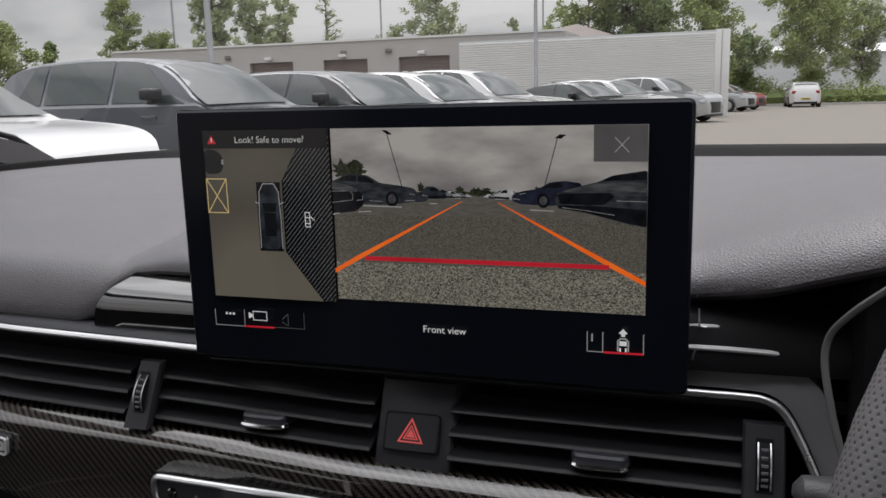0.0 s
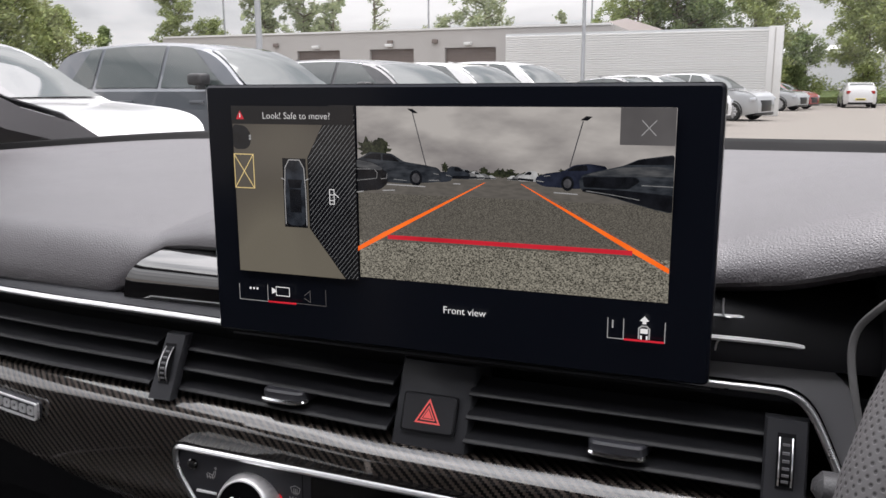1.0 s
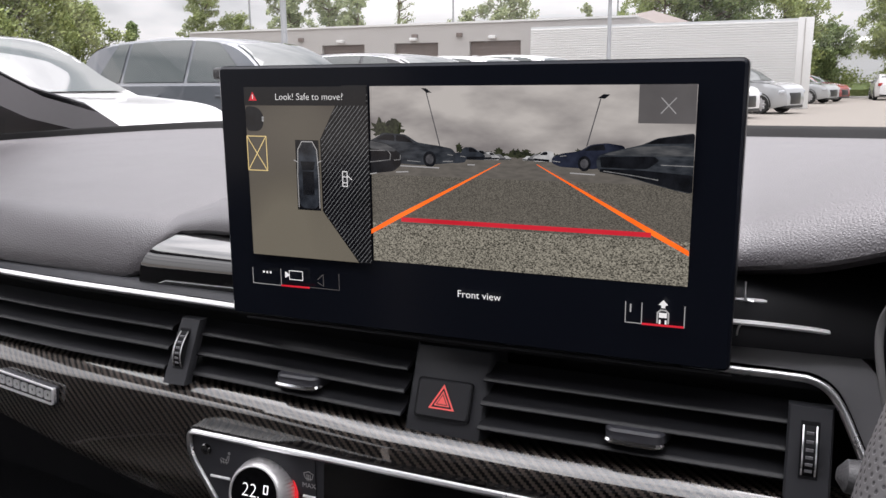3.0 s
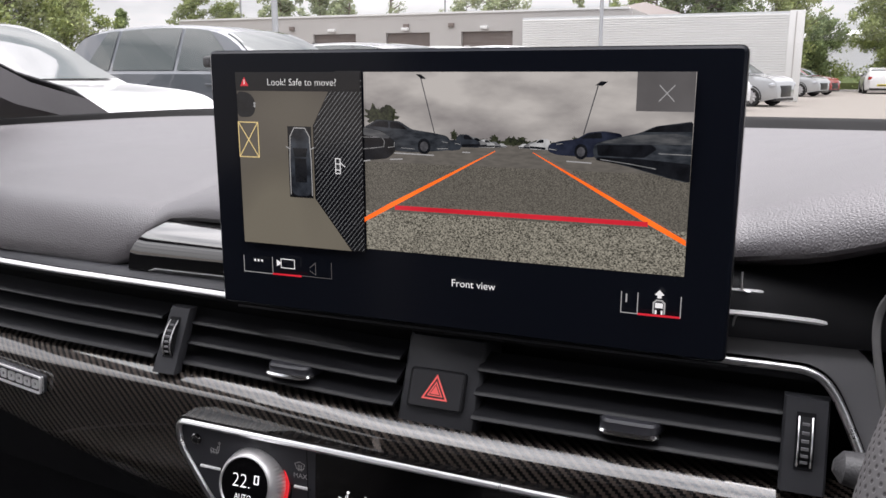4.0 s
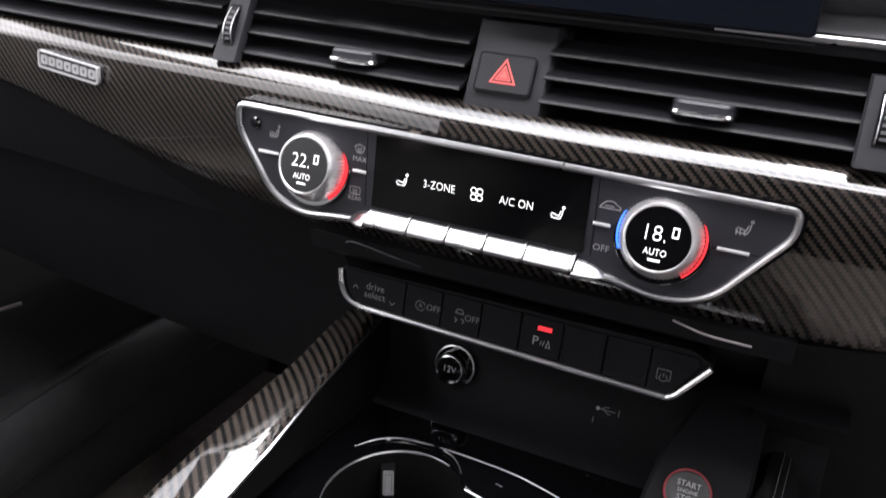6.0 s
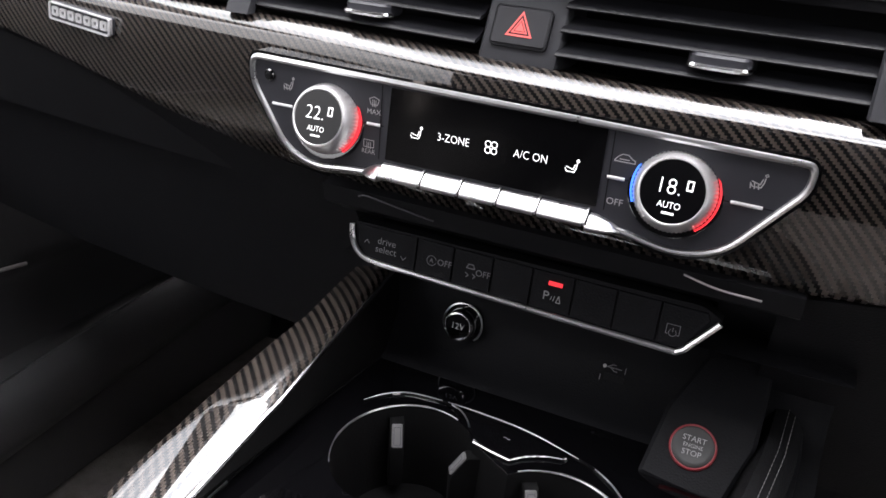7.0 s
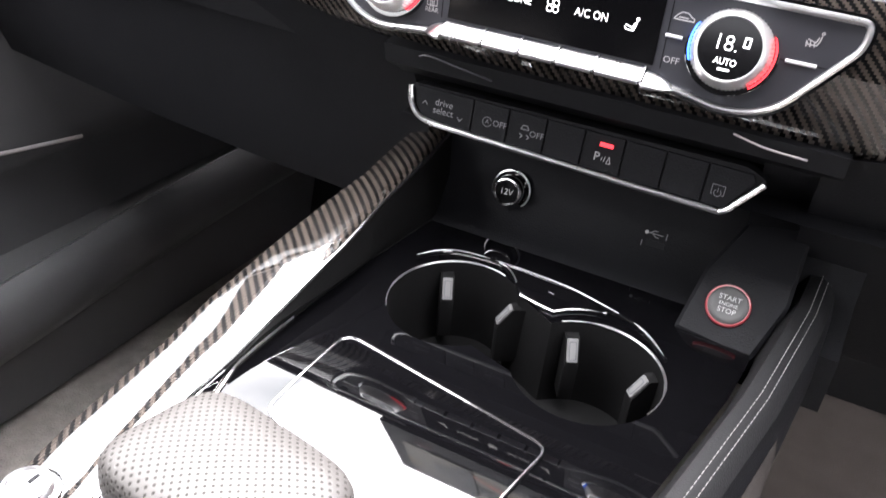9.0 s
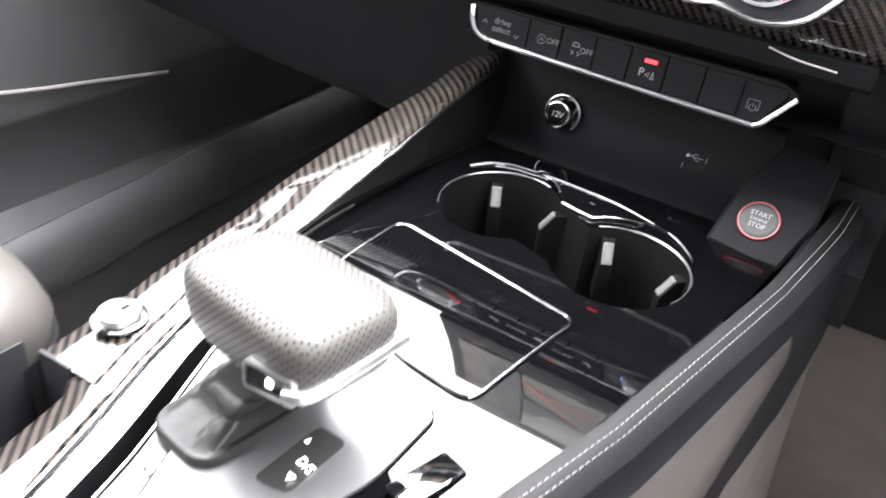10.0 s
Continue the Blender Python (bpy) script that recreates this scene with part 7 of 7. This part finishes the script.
def car(kind, at, paint, label, scale_h=1.0, rail=False, name="parked_car", long=1.0):
    S = SHAPES[kind]
    L, W, H = S["L"] * long, S["W"], S["H"] * scale_h
    tx, tz = [p[0] for p in S["top"]], [p[1] for p in S["top"]]
    belt = S["belt"]

    def half(u):
        """Half width at the widest line, drawn in at tail and nose."""
        return W / 2 * (1 - 0.30 * max(0.0, (abs(u) - 0.36) / 0.14) ** 2.4)

    def section(u, f, lift=0.0):
        """A point of the skin at u along the length; f from 0 at the sill to 1 at the middle of the top."""
        top = max(0.30, spline(u, tx, tz)) * H
        sill = 0.20 + 0.10 * max(0.0, (abs(u) - 0.40) / 0.1)
        b = min(belt * H, top - 0.015)
        w = half(u)
        rise = max(0.0, top - b)
        wr = w * 0.95 - 0.42 * rise
        keys = ((0.0, w * 0.93, sill), (0.14, w * 0.985, sill + 0.14), (0.34, w, sill + (b - sill) * 0.62), (0.46, w * 0.97, b - 0.02), (0.50, w * 0.95, b), (0.72, wr + 0.03, top - 0.05 if rise > 0.1 else b + rise * 0.6), (0.80, wr - 0.05, top - 0.012), (1.0, 0.0, top))
        fs = [k[0] for k in keys]
        y, z = float(np.interp(f, fs, [k[1] for k in keys])), float(np.interp(f, fs, [k[2] for k in keys]))
        return Vector((u * L, y, z))

    us = np.concatenate([np.linspace(-0.5, -0.36, 10), np.linspace(-0.34, 0.32, 34), np.linspace(0.34, 0.5, 12)])
    fs = [0, 0.07, 0.14, 0.24, 0.34, 0.40, 0.46, 0.50, 0.58, 0.66, 0.72, 0.76, 0.80, 0.9, 1.0]
    c = thing(name, label, "car", at)
    rings = []
    for u in us:
        a = [section(u, f) for f in fs]
        rings.append(a + [Vector((p.x, -p.y, p.z)) for p in a[-2::-1]])
    part("body", loft(rings), paint, c)

    def patch(nm, u0, u1, f0, f1, mat, k=8, both=True, lift=0.008, label=""):
        for s in ((1, -1) if both else (1,)):
            grid = []
            for i in range(k + 1):
                row = []
                for j in range(5):
                    f = f0 + (f1 - f0) * j / 4
                    a, b = (u0(j / 4), u1(j / 4)) if callable(u0) else (u0, u1)
                    u = a + (b - a) * i / k
                    p = section(u, f)
                    p.y = s * (p.y + lift)
                    row.append(p)
                grid.append(row)
            part(nm, loft(grid, closed=False), mat, c, label)

    r0, r1 = S["roof"]
    c0, c1 = S["cab"]
    span = lambda lo, hi: (lambda t: lo[0] + (lo[1] - lo[0]) * t, lambda t: hi[0] + (hi[1] - hi[0]) * t)
    cuts = [c0 + 0.055, -0.285, -0.065, c1 - 0.065]
    tops = [max(c0 + 0.09, r0 + 0.035), -0.275, -0.060, r1 - 0.03]
    for k in range(3):
        g = 0.006
        a, b = span((cuts[k] + g, tops[k] + g), (cuts[k + 1] - g, tops[k + 1] - g))
        patch("side_window", a, b, 0.510, 0.728, CARGLASS, 6)
    if rail:
        patch("window_rail", lambda t: tops[0], lambda t: tops[3], 0.731, 0.744, CHROME, 10, lift=0.010)
    # screens front and rear
    for nm, ua, ub in (("windscreen_pane", c1 - 0.012, r1 + 0.012), ("rear_screen", c0 + 0.004, r0 - 0.004)):
        grid = []
        for i in range(7):
            u = ua + (ub - ua) * i / 6
            row = []
            e = section(u, 0.72)
            t = section(u, 1.0)
            for s in np.linspace(-1, 1, 9):
                row.append(Vector((u * L + (0.012 if "wind" in nm else -0.012), s * (e.y - 0.045), t.z - (t.z - e.z) * abs(s) ** 2.2 * 0.7 + 0.012)))
            grid.append(row)
        part(nm, loft(grid, closed=False), CARGLASS, c)
    # lamps, grille, bumper, plate
    for s in (1, -1):
        p = section(0.47, 0.36)
        b = box(-0.17, 0.05, -0.16, 0.16, -0.06, 0.06, 0.03)
        part("headlight", b, LAMPGLASS, c, m=pose(p.x, s * (p.y - 0.10), p.z + 0.06, 0, -8, s * -28))
        p = section(-0.488, 0.40)
        part("tail_light", box(-0.05, 0.12, -0.13, 0.13, -0.09, 0.09, 0.03), TAIL, c, m=pose(p.x + 0.03, s * (p.y - 0.07), 0.60 * H, 0, 0, s * 20))
        m = part("door_mirror", box(-0.08, 0.09, -0.10, 0.10, -0.055, 0.065, 0.035, seg=3), CARTRIM if paint is not P_WHT else paint, c, m=pose((c1 - 0.15) * L, s * (W / 2 + 0.07), belt * H + 0.10))
        part("mirror_foot", box(-0.03, 0.03, -0.09, 0.02, -0.10, -0.02, 0.01), CARTRIM, m, m=pose(0, -s * 0.06, 0))
        for k in (-0.17, 0.06):
            part("door_handle", box(-0.09, 0.09, -0.015, 0.015, -0.015, 0.015, 0.008), paint, c, m=pose(k * L, s * (W / 2 * 0.985), belt * H - 0.13))
    part("grille", box(L / 2 - 0.10, L / 2 + 0.005, -0.42, 0.42, 0.32, 0.40 * H + 0.06, 0.03), CARTRIM, c)
    part("bumper_inset", box(L / 2 - 0.16, L / 2 - 0.02, -0.70, 0.70, 0.20, 0.30, 0.03), CARTRIM, c)
    part("rear_bumper_inset", box(-L / 2 + 0.0, -L / 2 + 0.10, -0.62, 0.62, 0.22, 0.36, 0.03), CARTRIM, c)
    pl = part("registration_plate", box(-L / 2 - 0.02, -L / 2 + 0.03, -0.26, 0.26, 0.44, 0.55, 0.004), PLATE, c, "yellow plate")
    part("plate_bar", box(-L / 2 - 0.024, -L / 2 - 0.02, -0.20, 0.20, 0.47, 0.52), PLATEMARK, pl)
    part("roof_fin", loft([[(x, -0.02 * (1 - k), z0), (x, 0.02 * (1 - k), z0), (x, 0.004, z0 + 0.055 * k), (x, -0.004, z0 + 0.055 * k)] for x, k, z0 in ((r0 * L + 0.0, 0.8, H * 0.985), (r0 * L + 0.10, 0.6, H * 0.99), (r0 * L + 0.2, 0.02, H * 0.99))]), paint, c)
    for ux in (-0.30, 0.315):
        for s in (1, -1):
            wv = new("wheel")
            wv.parent = c
            wv.matrix_basis = pose(ux * L, s * (W / 2 - 0.105), 0.33)
            part("wheel_arch", loft([[(r * math.cos(a), s * d, r * math.sin(a)) for a in np.linspace(-0.25, math.pi + 0.25, 24)] for r, d in ((0.395, 0.06), (0.395, 0.118), (0.36, 0.118))], closed=False), CARTRIM, wv)
            prof = ((-0.11, 0.21), (-0.11, 0.30), (-0.08, 0.33), (0.09, 0.33), (0.115, 0.315), (0.12, 0.25), (0.10, 0.22))
            part("tyre", loft([[(r * math.cos(2 * math.pi * i / 28), s * d, r * math.sin(2 * math.pi * i / 28)) for i in range(28)] for d, r in prof]), TYRE, wv)
            part("rim", loft([[((0.235 if i % 4 < 2 else rr) * math.cos(2 * math.pi * i / 40), s * d, (0.235 if i % 4 < 2 else rr) * math.sin(2 * math.pi * i / 40)) for i in range(40)] for d, rr in ((0.09, 0.235), (0.117, 0.12), (0.122, 0.08))]), RIM, wv)
    return c


P_GREYM = paintwork("dark_grey_metallic", (0.085, 0.095, 0.11), 0.35)
P_WHT = paintwork("white_paint", (0.64, 0.635, 0.635))
P_BLK = paintwork("black_paint", (0.02, 0.021, 0.024))
P_SIL = paintwork("silver_paint", (0.42, 0.43, 0.44), 0.4)
P_REDC = paintwork("red_paint", (0.26, 0.010, 0.012))
for kind, front, y, paint_m, label, hs, rail, long in (
    ("suv", -3.87, 4.3, P_WHT, "white car with a broad bonnet, parked nose out", 0.985, False, 1.0),
    ("suv", -3.60, 7.75, P_GREYM, "dark grey metallic parked SUV with black mirrors", 1.03, False, 0.90),
    ("suv", -2.6, 10.4, P_BLK, "black parked car with a bright roof line", 0.965, True, 1.0),
    ("suv", -2.45, 13.2, P_WHT, "white parked car in the row", 0.985, False, 1.0),
    ("suv", -2.4, 16.4, P_WHT, "white parked SUV with black mirrors", 1.05, True, 1.0),
    ("sedan", -1.2, 24.2, P_BLK, "black parked saloon in the row", 1.03, True, 1.0),
    ("suv", -0.75, 27.4, P_WHT, "white parked car near the slatted wall", 0.97, False, 1.0),
    ("suv", 0.55, 31.6, P_SIL, "silver parked SUV by the slatted wall", 1.03, False, 1.0),
    ("suv", 2.35, 45.5, P_SIL, "silver parked car beyond the slatted wall", 0.95, False, 1.0),
    ("hatch", 3.0, 48.6, P_REDC, "red parked hatchback beyond the slatted wall", 1.0, False, 1.0),
):
    turn = 0 if y < 9 else -10 if y < 20 else -24
    car(kind, pose(front - SHAPES[kind]["L"] * long / 2, y, gz(y), 0, 0, turn), paint_m, label, hs, rail, long=long)
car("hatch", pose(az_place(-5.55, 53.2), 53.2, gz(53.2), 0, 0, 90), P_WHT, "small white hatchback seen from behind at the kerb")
